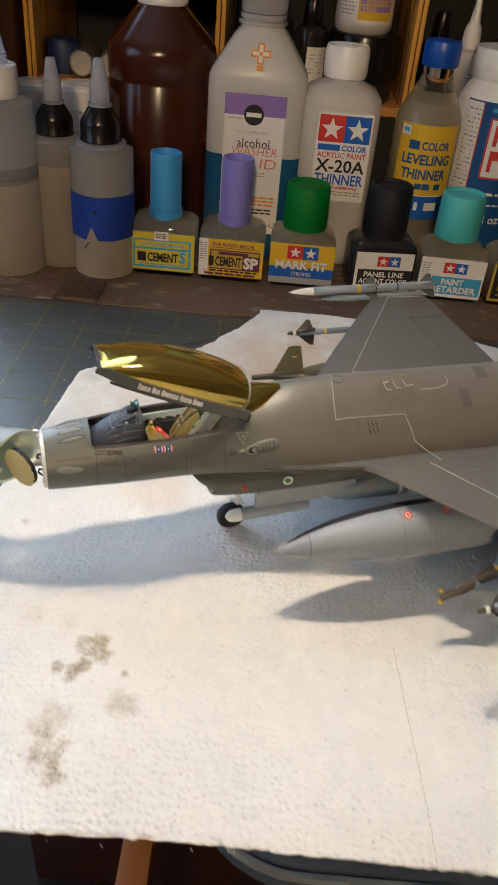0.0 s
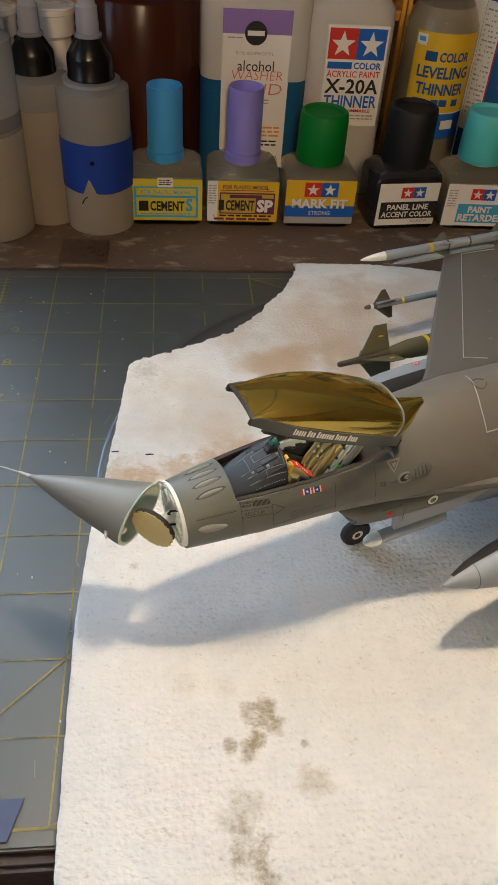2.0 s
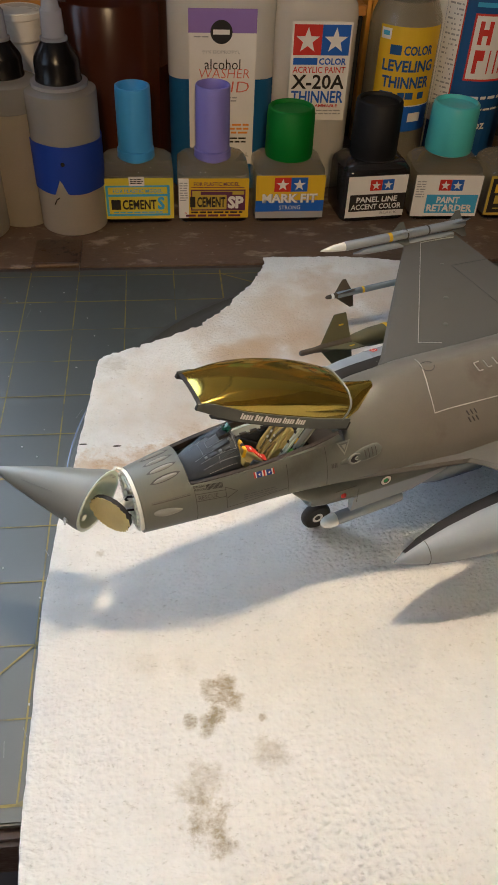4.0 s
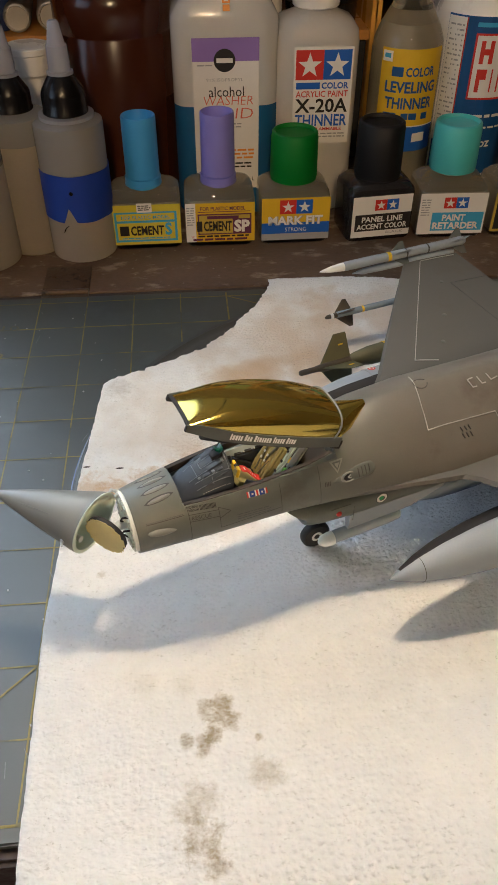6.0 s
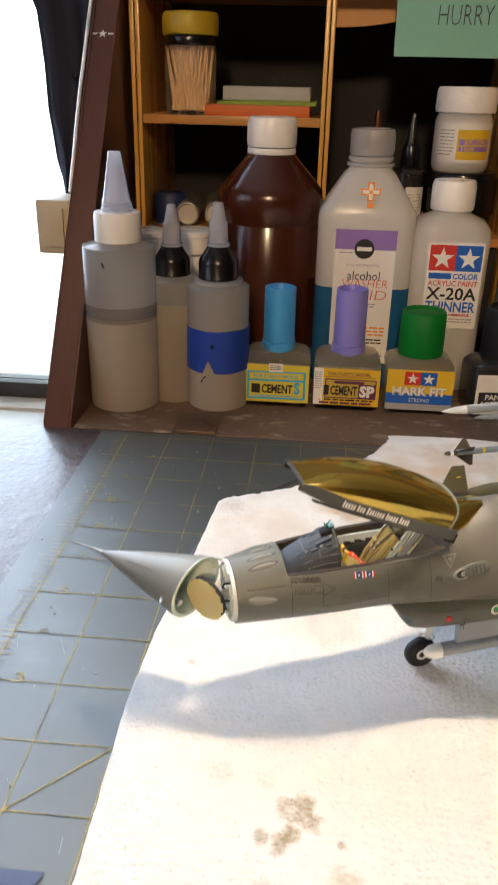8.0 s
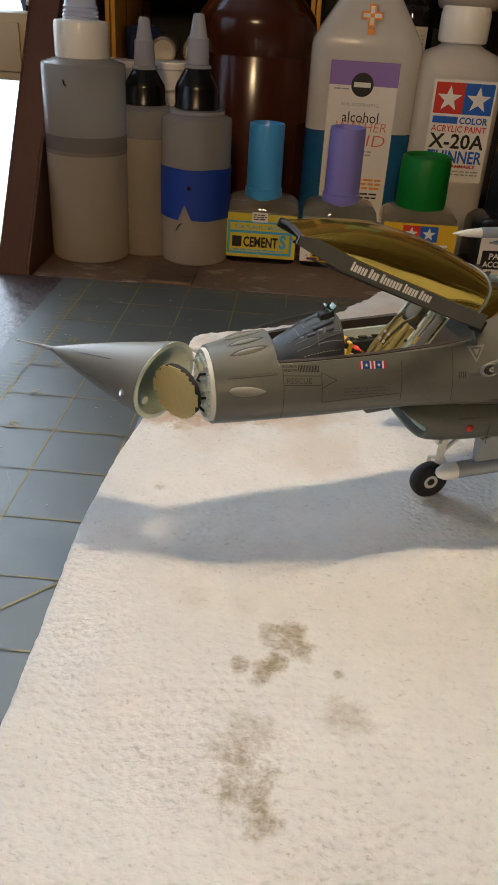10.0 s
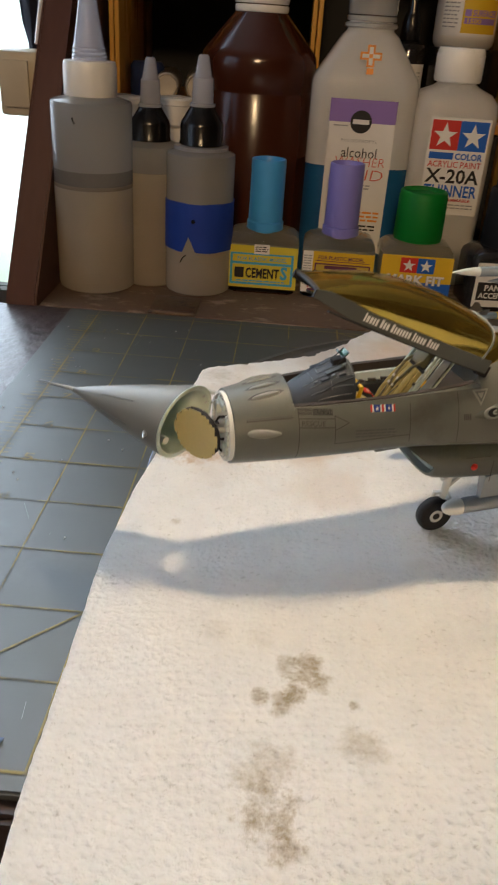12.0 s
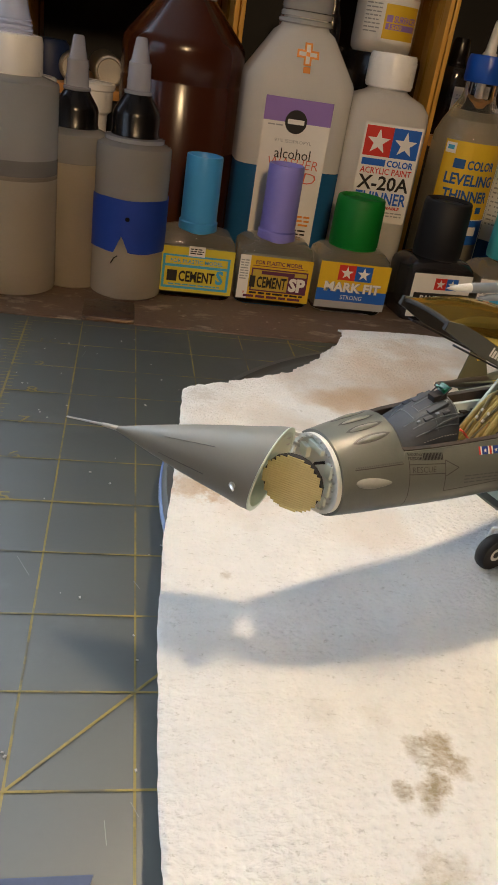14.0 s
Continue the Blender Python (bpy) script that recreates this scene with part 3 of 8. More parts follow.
part("floor_board", bm_box(-0.037, 0.70, 0.2955, 0.605, -0.024, FLOOR_Z, 0.0012), DESK_WOOD, desk, "dusty worn wood")
slope = [(0.2925, -0.03), (0.2925, 0.0), (0.465, 0.24), (0.50, 0.33), (0.535, 0.47), (0.61, 0.47), (0.61, -0.03)]


def side_board(x0, x1):
    bm = prism(slope, x0, x1, 0.0012)
    return moved(bm, Matrix(((0, 0, 1, 0), (1, 0, 0, 0), (0, 1, 0, 0), (0, 0, 0, 1))))


part("side_panel", side_board(-0.0545, -0.0375), MAHOGANY, desk)
part("side_panel", side_board(0.703, 0.72), MAHOGANY, desk)
part("back_board", bm_box(-0.037, 0.70, 0.606, 0.612, -0.02, 0.47), BACKING, desk)
for x in (-0.0335, 0.1012, 0.2385, 0.3755, 0.5125, 0.6495):
    part("divider", join(bm_box(x, x + 0.0030, 0.471, 0.60, FLOOR_Z + 0.0005, 0.246, 0.0004), bm_box(x + 0.0038, x + 0.0068, 0.471, 0.60, FLOOR_Z + 0.0005, 0.246, 0.0004)), PINE, desk)
part("shelf", bm_box(-0.0262, 0.1008, 0.4712, 0.60, 0.1605, 0.1665, 0.0004), PINE_FLAT, desk)
for x0, x1 in ((-0.0262, 0.1008), (0.1084, 0.2381), (0.2457, 0.3751), (0.3827, 0.5121), (0.5197, 0.6491)):
    part("shelf", bm_box(x0, x1, 0.4712, 0.60, 0.0815, 0.0878, 0.0004), PINE_FLAT, desk)
    part("drawer_front", bm_box(x0 + 0.001, x1 - 0.001, 0.474, 0.486, 0.000, 0.0805, 0.001), BACKING, desk)
part("top_board", bm_box(-0.0370, 0.70, 0.4665, 0.605, 0.2470, 0.2535, 0.0005), PINE_FLAT, desk)
# unseen upper part, raised to keep window light off the mat's back
part("upper_front", bm_box(-0.0370, 0.70, 0.540, 0.552, 0.332, 0.468, 0.0005), MAHOGANY, desk)
part("crown", bm_box(-0.0370, 0.7025, 0.553, 0.605, 0.458, 0.4695, 0.001), MAHOGANY, desk)
part("upper_ledge", bm_box(-0.0370, 0.70, 0.4720, 0.5525, 0.3305, 0.3318, 0.0003), MAHOGANY, desk)
part("top_rail", bm_box(-0.0370, 0.70, 0.4720, 0.490, 0.2540, 0.33, 0.0005), MAHOGANY, desk)
for x0, x1 in ((0.1084, 0.2381), (0.2457, 0.3751)):
    arch = [(x0, 0.2465)]
    for i in range(17):
        f = i / 16
        arch.append((x0 + (x1 - x0) * f, 0.2465 - 0.010 - 0.011 * abs(math.cos(math.pi * f)) ** 0.7 - (0.006 if abs(f - 0.5) < 0.07 else 0)))
    arch.append((x1, 0.2465))
    bm = prism(arch, 0.0, 0.004)
    part("valance", moved(bm, Matrix(((1, 0, 0, 0), (0, 0, 1, 0.5), (0, 1, 0, 0), (0, 0, 0, 1)))), PINE_FLAT, desk)
for x in (0.024, 0.50):
    hinge = part("hinge", join(bm_box(x, x + 0.0262, 0.2780, 0.2918, FLOOR_Z, FLOOR_Z + 0.0013, 0.0003), bm_box(x, x + 0.0262, 0.2972, 0.3240, FLOOR_Z, FLOOR_Z + 0.0013, 0.0003)), BRONZE, desk, "tarnished hinge let into the flap")
    part("knuckle", moved(lathe([(0.0018, 0), (0.0018, 0.026)], 12), pose(x, 0.2945, FLOOR_Z + 0.001, 0, 90, 0)), BRONZE, hinge)
    for dx in (0.005, 0.021):
        part("screw", moved(lathe([(0.0016, 0), (0.0012, 0.0004)], 12), pose(x + dx, 0.312, FLOOR_Z + 0.0012)), BRONZE, hinge)
part("apron", bm_box(-0.05, 0.70, 0.30, 0.61, -0.75, -0.025, 0.002), MAHOGANY, desk)
# a pale cord that runs down along the sloping edge, and the beige catch on the outer face
cord = thing("cord", pose(0, 0, 0), "white cord along the sloping desk side", "cord")
part("cord_line", tube([(-0.056, 0.500, 0.325), (-0.0565, 0.470, 0.25), (-0.0568, 0.42, 0.178), (-0.0565, 0.385, 0.122)], 0.0012), WHITE_CAP, cord)
catch_mat = material("beige_plastic", (0.55, 0.47, 0.33), 0.45, vary=0.08, scale=60)
catch = thing("outlet_box", pose(0, 0, 0), "beige plastic socket box on the desk side", "socket")
part("housing", bm_box(-0.0785, -0.0548, 0.378, 0.410, 0.083, 0.118, 0.0025), catch_mat, catch)
part("face_plate", bm_box(-0.0745, -0.060, 0.3760, 0.3779, 0.088, 0.113, 0.0005), catch_mat, catch)
star = thing("star_sticker", pose(0, 0, 0), "small white star sticker on the desk side", "sticker")
sd = Vector((0.173, 0.24)).normalized()
for nm, bm in (("star", star_bm(0, 0, 0.0032)), ("bar", join(rect_bm(-0.0075, -0.0006, -0.0036, 0.0006), rect_bm(0.0036, -0.0006, 0.0075, 0.0006)))):
    for v in bm.verts:
        h = 0.216 + v.co.y * sd.y
        v.co = Vector((-0.0462 + v.co.x, 0.465 - (0.24 - h) * 0.173 / 0.24 - 0.0006, h))
    part(nm, bm, INK["white"], star, smooth=0)

# a dark garment hung in front of the window
cloth_mat = material("dark_navy_cloth", (0.022, 0.027, 0.046), 0.9, vary=0.25, scale=30, fine=1500, bump=0.3)
hang = thing("hanging_garment", pose(0, 0, 0), "dark cloth garment hung before the window", "garment")
left = [(0.42, -0.150), (0.33, -0.136), (0.255, -0.1175), (0.233, -0.1095), (0.199, -0.1075), (0.167, -0.108), (0.13, -0.105), (0.105, -0.0985), (0.098, -0.0955)]
rings = []
for z, x in left:
    row = []
    for k in range(13):
        f = k / 12
        xr = -0.058 - 0.034 * max(0.0, (0.135 - z) / 0.04) if z < 0.135 else -0.058
        row.append(Vector((x + (max(xr, x + 0.004) - x) * f, 0.505 + 0.005 * math.sin(9 * f + 14 * z) + 0.004 * math.sin(23 * f), z)))
    rings.append(row)
bm = loft(rings, closed=False, caps=False)
bmesh.ops.solidify(bm, geom=bm.faces[:], thickness=0.002)
part("cloth", bm, cloth_mat, hang, smooth=80)
part("toggle", moved(lathe([(0.0001, 0), (0.002, 0.0004), (0.002, 0.003), (0.0001, 0.0034)], 12), pose(-0.082, 0.4985, 0.190, 90, 0, 0)), BLACK_CAP, hang)

# ---- the cutting mat ----
mat_thing = thing("cutting_mat", pose(0, 0, 0), "worn grey-green cutting mat with a yellow inch grid", "cutting mat")
part("sheet", prism([(-0.0165, -0.005), (0.452, -0.005), (0.452, 0.286), (-0.0165, 0.286)], FLOOR_Z + 0.0003, 0.0, 0.0006), MAT_GREEN, mat_thing)


def strip(p, q, w, z=0.00012):
    p, q = Vector((*p, z)), Vector((*q, z))
    s = (q - p).normalized().cross(Vector((0, 0, 1))) * w / 2
    bm = bmesh.new()
    bm.faces.new([bm.verts.new(v) for v in (p - s, p + s, q + s, q - s)])
    return bm


for c in range(0, 18):
    part("grid_line", strip((c * I, 0.0), (c * I, 0.2835), 0.00058 if c % 5 else 0.00085), MAT_LINE, mat_thing, smooth=0)
for r in range(0, 12):
    part("grid_line", strip((0.0 if r % 10 else -0.008, r * I), (17 * I, r * I), 0.00058 if r % 5 else 0.00085, 0.00018), MAT_LINE, mat_thing, smooth=0)
for a, b in (((1, 1), (9, 9)), ((5, 11), (8, 9.3)), ((2, 0), (12, 5.8))):
    part("angle_line", strip((a[0] * I, a[1] * I), (b[0] * I, b[1] * I), 0.0007, 0.00024), MAT_LINE, mat_thing, smooth=0)
for i in range(1, 88):
    y = i * I / 8
    half = 0.0075 if i % 8 == 0 else 0.0055 if i % 4 == 0 else 0.0038
    part("ruler_tick", strip((-half - 0.001, y), (half - 0.001, y), 0.00042, 0.0003), MAT_LINE, mat_thing, smooth=0)
for r in range(1, 11):
    bm = text_bm(str(r), 0.0042 if r < 10 else 0.0085, 0.005)
    part("ruler_number", moved(bm, pose(0.0085, r * I - 0.001, 0.0003)), MAT_LINE, mat_thing, smooth=0)
# printed patch of the mat, built as a thin raised strip
tape = thing("mat_edge_patch", pose(0, 0, 0), "faded blue printed patch at the mat's edge", "tape")
part("strip", prism([(0.005, -0.0038), (0.0405, -0.0030), (0.0435, 0.0080), (0.005, 0.0076)], 0.0004, 0.0007), material("faded_blue_print", (0.06, 0.085, 0.17), 0.6, vary=0.25, scale=80), tape)

# ---- turntable and paper towel ----
turn = thing("turntable", pose(0.195, 0.115, 0.0), "round slate-blue plastic turntable on the cutting mat", "turntable")
part("base_ring", lathe([(0.095, 0.0004), (0.100, 0.0015), (0.100, 0.0055), (0.094, 0.0065)], 72), PLASTIC_RIM, turn)
part("disc", lathe([(0.125, 0.0068), (0.1355, 0.0072), (0.1372, 0.0090), (0.1375, 0.0125), (0.1362, 0.0145), (0.1335, 0.0150), (0.1325, 0.0142), (0.130, 0.0142)], 96), PLASTIC_RIM, turn)
part("trim_band", lathe([(0.1373, 0.0098), (0.1382, 0.0102), (0.1382, 0.0114), (0.1373, 0.0118)], 96, caps=False), BLUE_RIM, turn)


def ragged(points, step, amount, seed):
    """An outline with torn, fibrous edges."""
    rng = random.Random(seed)
    out = []
    for (p, rough_), (q, _) in zip(points, points[1:] + points[:1]):
        p, q = Vector(p), Vector(q)
        k = max(1, int((q - p).length / step))
        nrm = Vector((-(q - p).y, (q - p).x)).normalized()
        for i in range(k):
            f = i / k
            wave = math.sin(f * 9 + seed) * 0.4 + rng.uniform(-1, 1)
            out.append(p.lerp(q, f) + nrm * amount * rough_ * wave)
    return out


def sheet_mesh(outline, cell, height):
    """A dense sheet clipped to an outline; the border follows the outline exactly."""
    pts = np.array([(p.x, p.y) for p in outline])
    lo, hi = pts.min(0) - cell, pts.max(0) + cell
    nx, ny = int((hi[0] - lo[0]) / cell) + 1, int((hi[1] - lo[1]) / cell) + 1
    gx, gy = np.meshgrid(lo[0] + cell * np.arange(nx), lo[1] + cell * np.arange(ny), indexing="ij")
    flat = np.stack([gx.ravel(), gy.ravel()], 1)
    inside = np.zeros(len(flat), bool)
    a, b = pts, np.roll(pts, -1, 0)
    for (x0, y0), (x1, y1) in zip(a, b):
        cross = (y0 > flat[:, 1]) != (y1 > flat[:, 1])
        with np.errstate(divide="ignore", invalid="ignore"):
            at = (x1 - x0) * (flat[:, 1] - y0) / (y1 - y0) + x0
        inside ^= cross & (flat[:, 0] < at)
    grid = inside.reshape(nx, ny)
    keep = grid[:-1, :-1] | grid[1:, :-1] | grid[1:, 1:] | grid[:-1, 1:]
    ci, cj = np.nonzero(keep)
    quads = np.stack([ci * ny + cj, (ci + 1) * ny + cj, (ci + 1) * ny + cj + 1, ci * ny + cj + 1], 1)
    used = np.unique(quads)
    out = used[~inside[used]]
    d = b - a
    for k in out:
        t = np.clip(((flat[k] - a) * d).sum(1) / ((d * d).sum(1) + 1e-12), 0, 1)
        near = a + t[:, None] * d
        flat[k] = near[((near - flat[k]) ** 2).sum(1).argmin()]
    index = np.full(len(flat), -1)
    index[used] = np.arange(len(used))
    verts = [(x, y, height(x, y)) for x, y in flat[used]]
    me = bpy.data.meshes.new("towel_sheet")
    me.from_pydata(verts, [], index[quads].tolist())
    me.polygons.foreach_set("use_smooth", [True] * len(me.polygons))
    me.update()
    return me


TOWEL_Z = 0.0165


def towel_height(x, y):
    r = math.hypot(x - 0.195, y - 0.115)
    sag = 0.0056 * min(1.0, max(0.0, r - 0.139) / 0.030) ** 1.5
    return TOWEL_Z + 0.0005 * noise.noise((x * 28, y * 28, 1.0)) + 0.00018 * noise.noise((x * 210, y * 210, 2.0)) - sag


torn = [((0.0625, -0.0365), 0.5), ((0.110, -0.0335), 0.5), ((0.170, -0.0355), 0.5), ((0.240, -0.0370), 0.5), ((0.380, -0.040), 0.4), ((0.386, 0.235), 0.3), ((0.300, 0.2480), 0.5), ((0.257, 0.259), 0.8),
        ((0.200, 0.268), 1.0), ((0.1505, 0.277), 1.2), ((0.1480, 0.258), 1.2), ((0.136, 0.234), 1.6), ((0.113, 0.2055), 1.8), ((0.094, 0.1960), 1.6), ((0.0670, 0.1820), 0.3), ((0.0608, 0.118), 0.2),
        ((0.0570, 0.090), 0.2), ((0.0546, 0.055), 0.2), ((0.0543, 0.020), 0.2), ((0.0548, -0.012), 0.25), ((0.0562, -0.033), 0.4)]
towel = thing("paper_towel", pose(0, 0, 0), "white embossed paper towel with torn edge and brown stains", "paper towel")
sheet = new("towel_sheet", sheet_mesh(ragged(torn, 0.0012, 0.0008, 3), 0.0016, towel_height))
sheet.data.materials.append(PAPER)
sheet.parent = towel
thick = sheet.modifiers.new("thickness", "SOLIDIFY")
thick.thickness, thick.offset = 0.0009, -1
fibres = []
rng = random.Random(5)
for i in range(20):
    f = rng.random()
    x, y = 0.0600 + 0.30 * f, -0.0350 - 0.002 * f
    a = rng.uniform(-2.6, -0.6)
    ln = rng.uniform(0.0004, 0.0011)
    z = towel_height(x, y) - 0.0002
    fibres.append(tube([(x, y, z), (x + ln * math.cos(a), y + ln * math.sin(a), z - 0.0003)], 0.00009, 4))
tagged(part("torn_fibre_fringe", join(*fibres), PAPER, towel), kind="stuff")
SPECK = material("dark_speck", (0.06, 0.05, 0.045), 0.8)
for x, y, w in ((0.0634, 0.1271, 0.0030), (0.0762, 0.1254, 0.0034)):
    part("slit", moved(lathe([(0.0001, 0), (w / 2, 0.0001), (w / 2.6, 0.0003), (0.0001, 0.00035)], 12), Matrix.Translation((x, y, towel_height(x, y))) @ Matrix.Diagonal((1, 0.22, 1, 1))), SPECK, towel)

# ---- a chair drawn up under the desk, of which a corner shows past the towel ----
chair_wood = material("orange_varnished_wood", (0.36, 0.125, 0.028), 0.4, vary=0.3, scale=30, fine=300, bump=0.1, stretch=(1, 0.2, 1))
upholstery = material("blue_grey_upholstery", (0.10, 0.125, 0.15), 0.75, vary=0.2, scale=60, fine=1500, bump=0.25, depth=0.0008)
chair = thing("chair", pose(0, 0, 0), "orange wooden chair with a blue-grey seat pad", "chair")
part("side_rail", bm_box(0.092, 0.112, 0.060, 0.46, -0.335, -0.300, 0.003), chair_wood, chair)
part("front_rail", bm_box(0.113, 0.50, 0.060, 0.100, -0.345, -0.312, 0.003), chair_wood, chair)
part("side_rail", bm_box(0.501, 0.521, 0.060, 0.46, -0.335, -0.300, 0.003), chair_wood, chair)
pad = []
for z, grow in ((-0.318, -0.006), (-0.312, 0.0), (-0.296, 0.0), (-0.288, -0.006), (-0.284, -0.016)):
    pad.append([Vector((0.315 + p.x, 0.285 + p.y, z)) for p in round_rect(0.182 + grow, 0.178 + grow, 0.075, 0, 8)])
part("seat_pad", loft(pad), upholstery, chair, "blue-grey upholstered pad")
part("piping", tube([Vector((0.315 + p.x, 0.285 + p.y, -0.292)) for p in round_rect(0.1825, 0.1785, 0.075, 0, 8)] + [Vector((0.315 + 0.1825, 0.285 + 0.1035, -0.292))], 0.0035, 6), material("pale_piping", (0.30, 0.31, 0.28), 0.7), chair)
for x, y in ((0.093, 0.062), (0.502, 0.062), (0.093, 0.43), (0.502, 0.43)):
    part("leg", bm_box(x, x + 0.018, y, y + 0.026, -0.75, -0.336, 0.003), chair_wood, chair)
# the perforated seam across the towel
rng = random.Random(21)
dashes = []
for k in range(34):
    f = k / 34
    x, y = 0.2005 + 0.0045 * f + rng.uniform(-0.0001, 0.0001), 0.030 - 0.068 * f
    dashes.append(moved(bm_box(-0.00012, 0.00012, -0.0006, 0.0006, 0, 0.0003), Matrix.Translation((x, y, towel_height(x, y) - 0.0001))))
part("perforation", join(*dashes), material("slit_shade", (0.60, 0.56, 0.50), 0.9), towel)
# knife scratches and dust on the mat, flakes and dust on the desk floor
SCRATCH = material("pale_scratch", (0.20, 0.21, 0.205), 0.6, vary=0.3, scale=300)
rng = random.Random(31)
for k in range(18):
    x, y = rng.uniform(-0.012, 0.075), rng.uniform(0.0, 0.10) if k < 14 else rng.uniform(0.12, 0.27)
    a, ln = rng.uniform(0, math.pi), rng.uniform(0.002, 0.009)
    p = (x, y)
    q = (min(0.08, x + ln * math.cos(a)), max(-0.003, y + ln * math.sin(a)))
    part("scratch", strip(p, q, rng.uniform(0.00012, 0.00024), 0.00034), SCRATCH, mat_thing, smooth=0)
bits = []
for k in range(60):
    x, y = rng.uniform(-0.014, 0.07), rng.uniform(-0.003, 0.27)
    sz = rng.uniform(0.00012, 0.00042)
    bits.append(moved(bm_box(-sz, sz, -sz * 0.7, sz * 0.7, 0, sz * 0.8), Matrix.Translation((x, y, 0.0002)) @ Matrix.Rotation(rng.uniform(0, 3), 4, "Z")))
tagged(part("dust_specks", join(*bits), material("pale_dust", (0.42, 0.41, 0.39), 0.9), mat_thing), kind="stuff")
bits = []
for k in range(70):
    x, y = rng.uniform(-0.034, 0.40), rng.uniform(0.2965, 0.345)
    sz = rng.uniform(0.0002, 0.0007)
    bits.append(moved(bm_box(-sz, sz, -sz * 0.6, sz * 0.6, 0, sz * 0.5), Matrix.Translation((x, y, FLOOR_Z + 0.0001)) @ Matrix.Rotation(rng.uniform(0, 3), 4, "Z")))
tagged(part("dust_flakes", join(*bits), material("pale_flake", (0.24, 0.19, 0.15), 0.9, vary=0.4, scale=200), desk), kind="stuff")

# an unseen lamp body, added round the work light, its arm clamped to the top of the desk
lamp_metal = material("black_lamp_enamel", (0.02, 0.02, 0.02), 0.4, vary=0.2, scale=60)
lamp = thing("added_desk_lamp", pose(0, 0, 0), "black desk lamp body, added unseen round the light over the model", "lamp")
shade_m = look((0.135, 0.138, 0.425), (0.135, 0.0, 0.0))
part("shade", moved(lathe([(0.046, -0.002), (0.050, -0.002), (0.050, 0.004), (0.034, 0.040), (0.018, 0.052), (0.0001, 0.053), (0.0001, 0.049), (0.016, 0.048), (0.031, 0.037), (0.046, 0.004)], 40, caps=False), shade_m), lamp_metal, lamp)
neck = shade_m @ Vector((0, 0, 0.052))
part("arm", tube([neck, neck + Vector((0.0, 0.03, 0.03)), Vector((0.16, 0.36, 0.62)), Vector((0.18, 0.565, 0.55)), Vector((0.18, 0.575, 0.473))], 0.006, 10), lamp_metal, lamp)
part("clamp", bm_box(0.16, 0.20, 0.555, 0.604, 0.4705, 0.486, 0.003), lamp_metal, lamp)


# an unseen floor lamp, added to hold the warm fill on the pigeonholes
added_floor_lamp = thing("added_floor_lamp", pose(0.06, -1.42, -0.75), "dark metal floor lamp, added unseen round the warm fill light", "lamp")
part("base", lathe([(0.13, 0.0), (0.13, 0.012), (0.10, 0.022), (0.02, 0.030), (0.014, 0.045)], 40), lamp_metal, added_floor_lamp)
part("pole", tube([(0, 0, 0.04), (0, 0, 1.52), (0, 0.02, 1.60), (0, 0.08, 1.62)], 0.011, 12), lamp_metal, added_floor_lamp)
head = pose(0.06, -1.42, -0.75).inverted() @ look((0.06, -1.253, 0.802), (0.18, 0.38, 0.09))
part("shade", moved(lathe([(0.088, -0.004), (0.092, -0.004), (0.092, 0.004), (0.060, 0.075), (0.024, 0.098), (0.0001, 0.100), (0.0001, 0.096), (0.022, 0.094), (0.057, 0.072), (0.086, 0.004)], 44, caps=False), head), lamp_metal, added_floor_lamp)


# ---- bottles on the desk floor ----
def ribbed(profile, z0, z1, count):
    """A turned cap whose wall between z0 and z1 carries fine upright ribs."""
    rs, zs = [p[0] for p in profile], [p[1] for p in profile]

    def wall(z):
        for (ra, za), (rb, zb) in zip(profile, profile[1:]):
            if za <= z <= zb and zb > za:
                return ra + (rb - ra) * (z - za) / (zb - za)
        return rs[0]

    rows = [(r, z, 0) for r, z in profile if z < z0] + [(wall(z0), z0, 0), (wall(z0 + 0.0003), z0 + 0.0003, 1), (wall(z1 - 0.0003), z1 - 0.0003, 1), (wall(z1), z1, 0)]
    rows += [(r, z, 0) for r, z in profile[next(k for k, z in enumerate(zs) if z > z1):]]
    n = count * 2
    return loft([[Vector(((r + (0.0003 if rib and k % 2 else 0)) * math.cos(2 * math.pi * k / n), (r + (0.0003 if rib and k % 2 else 0)) * math.sin(2 * math.pi * k / n), z)) for k in range(n)] for r, z, rib in rows])


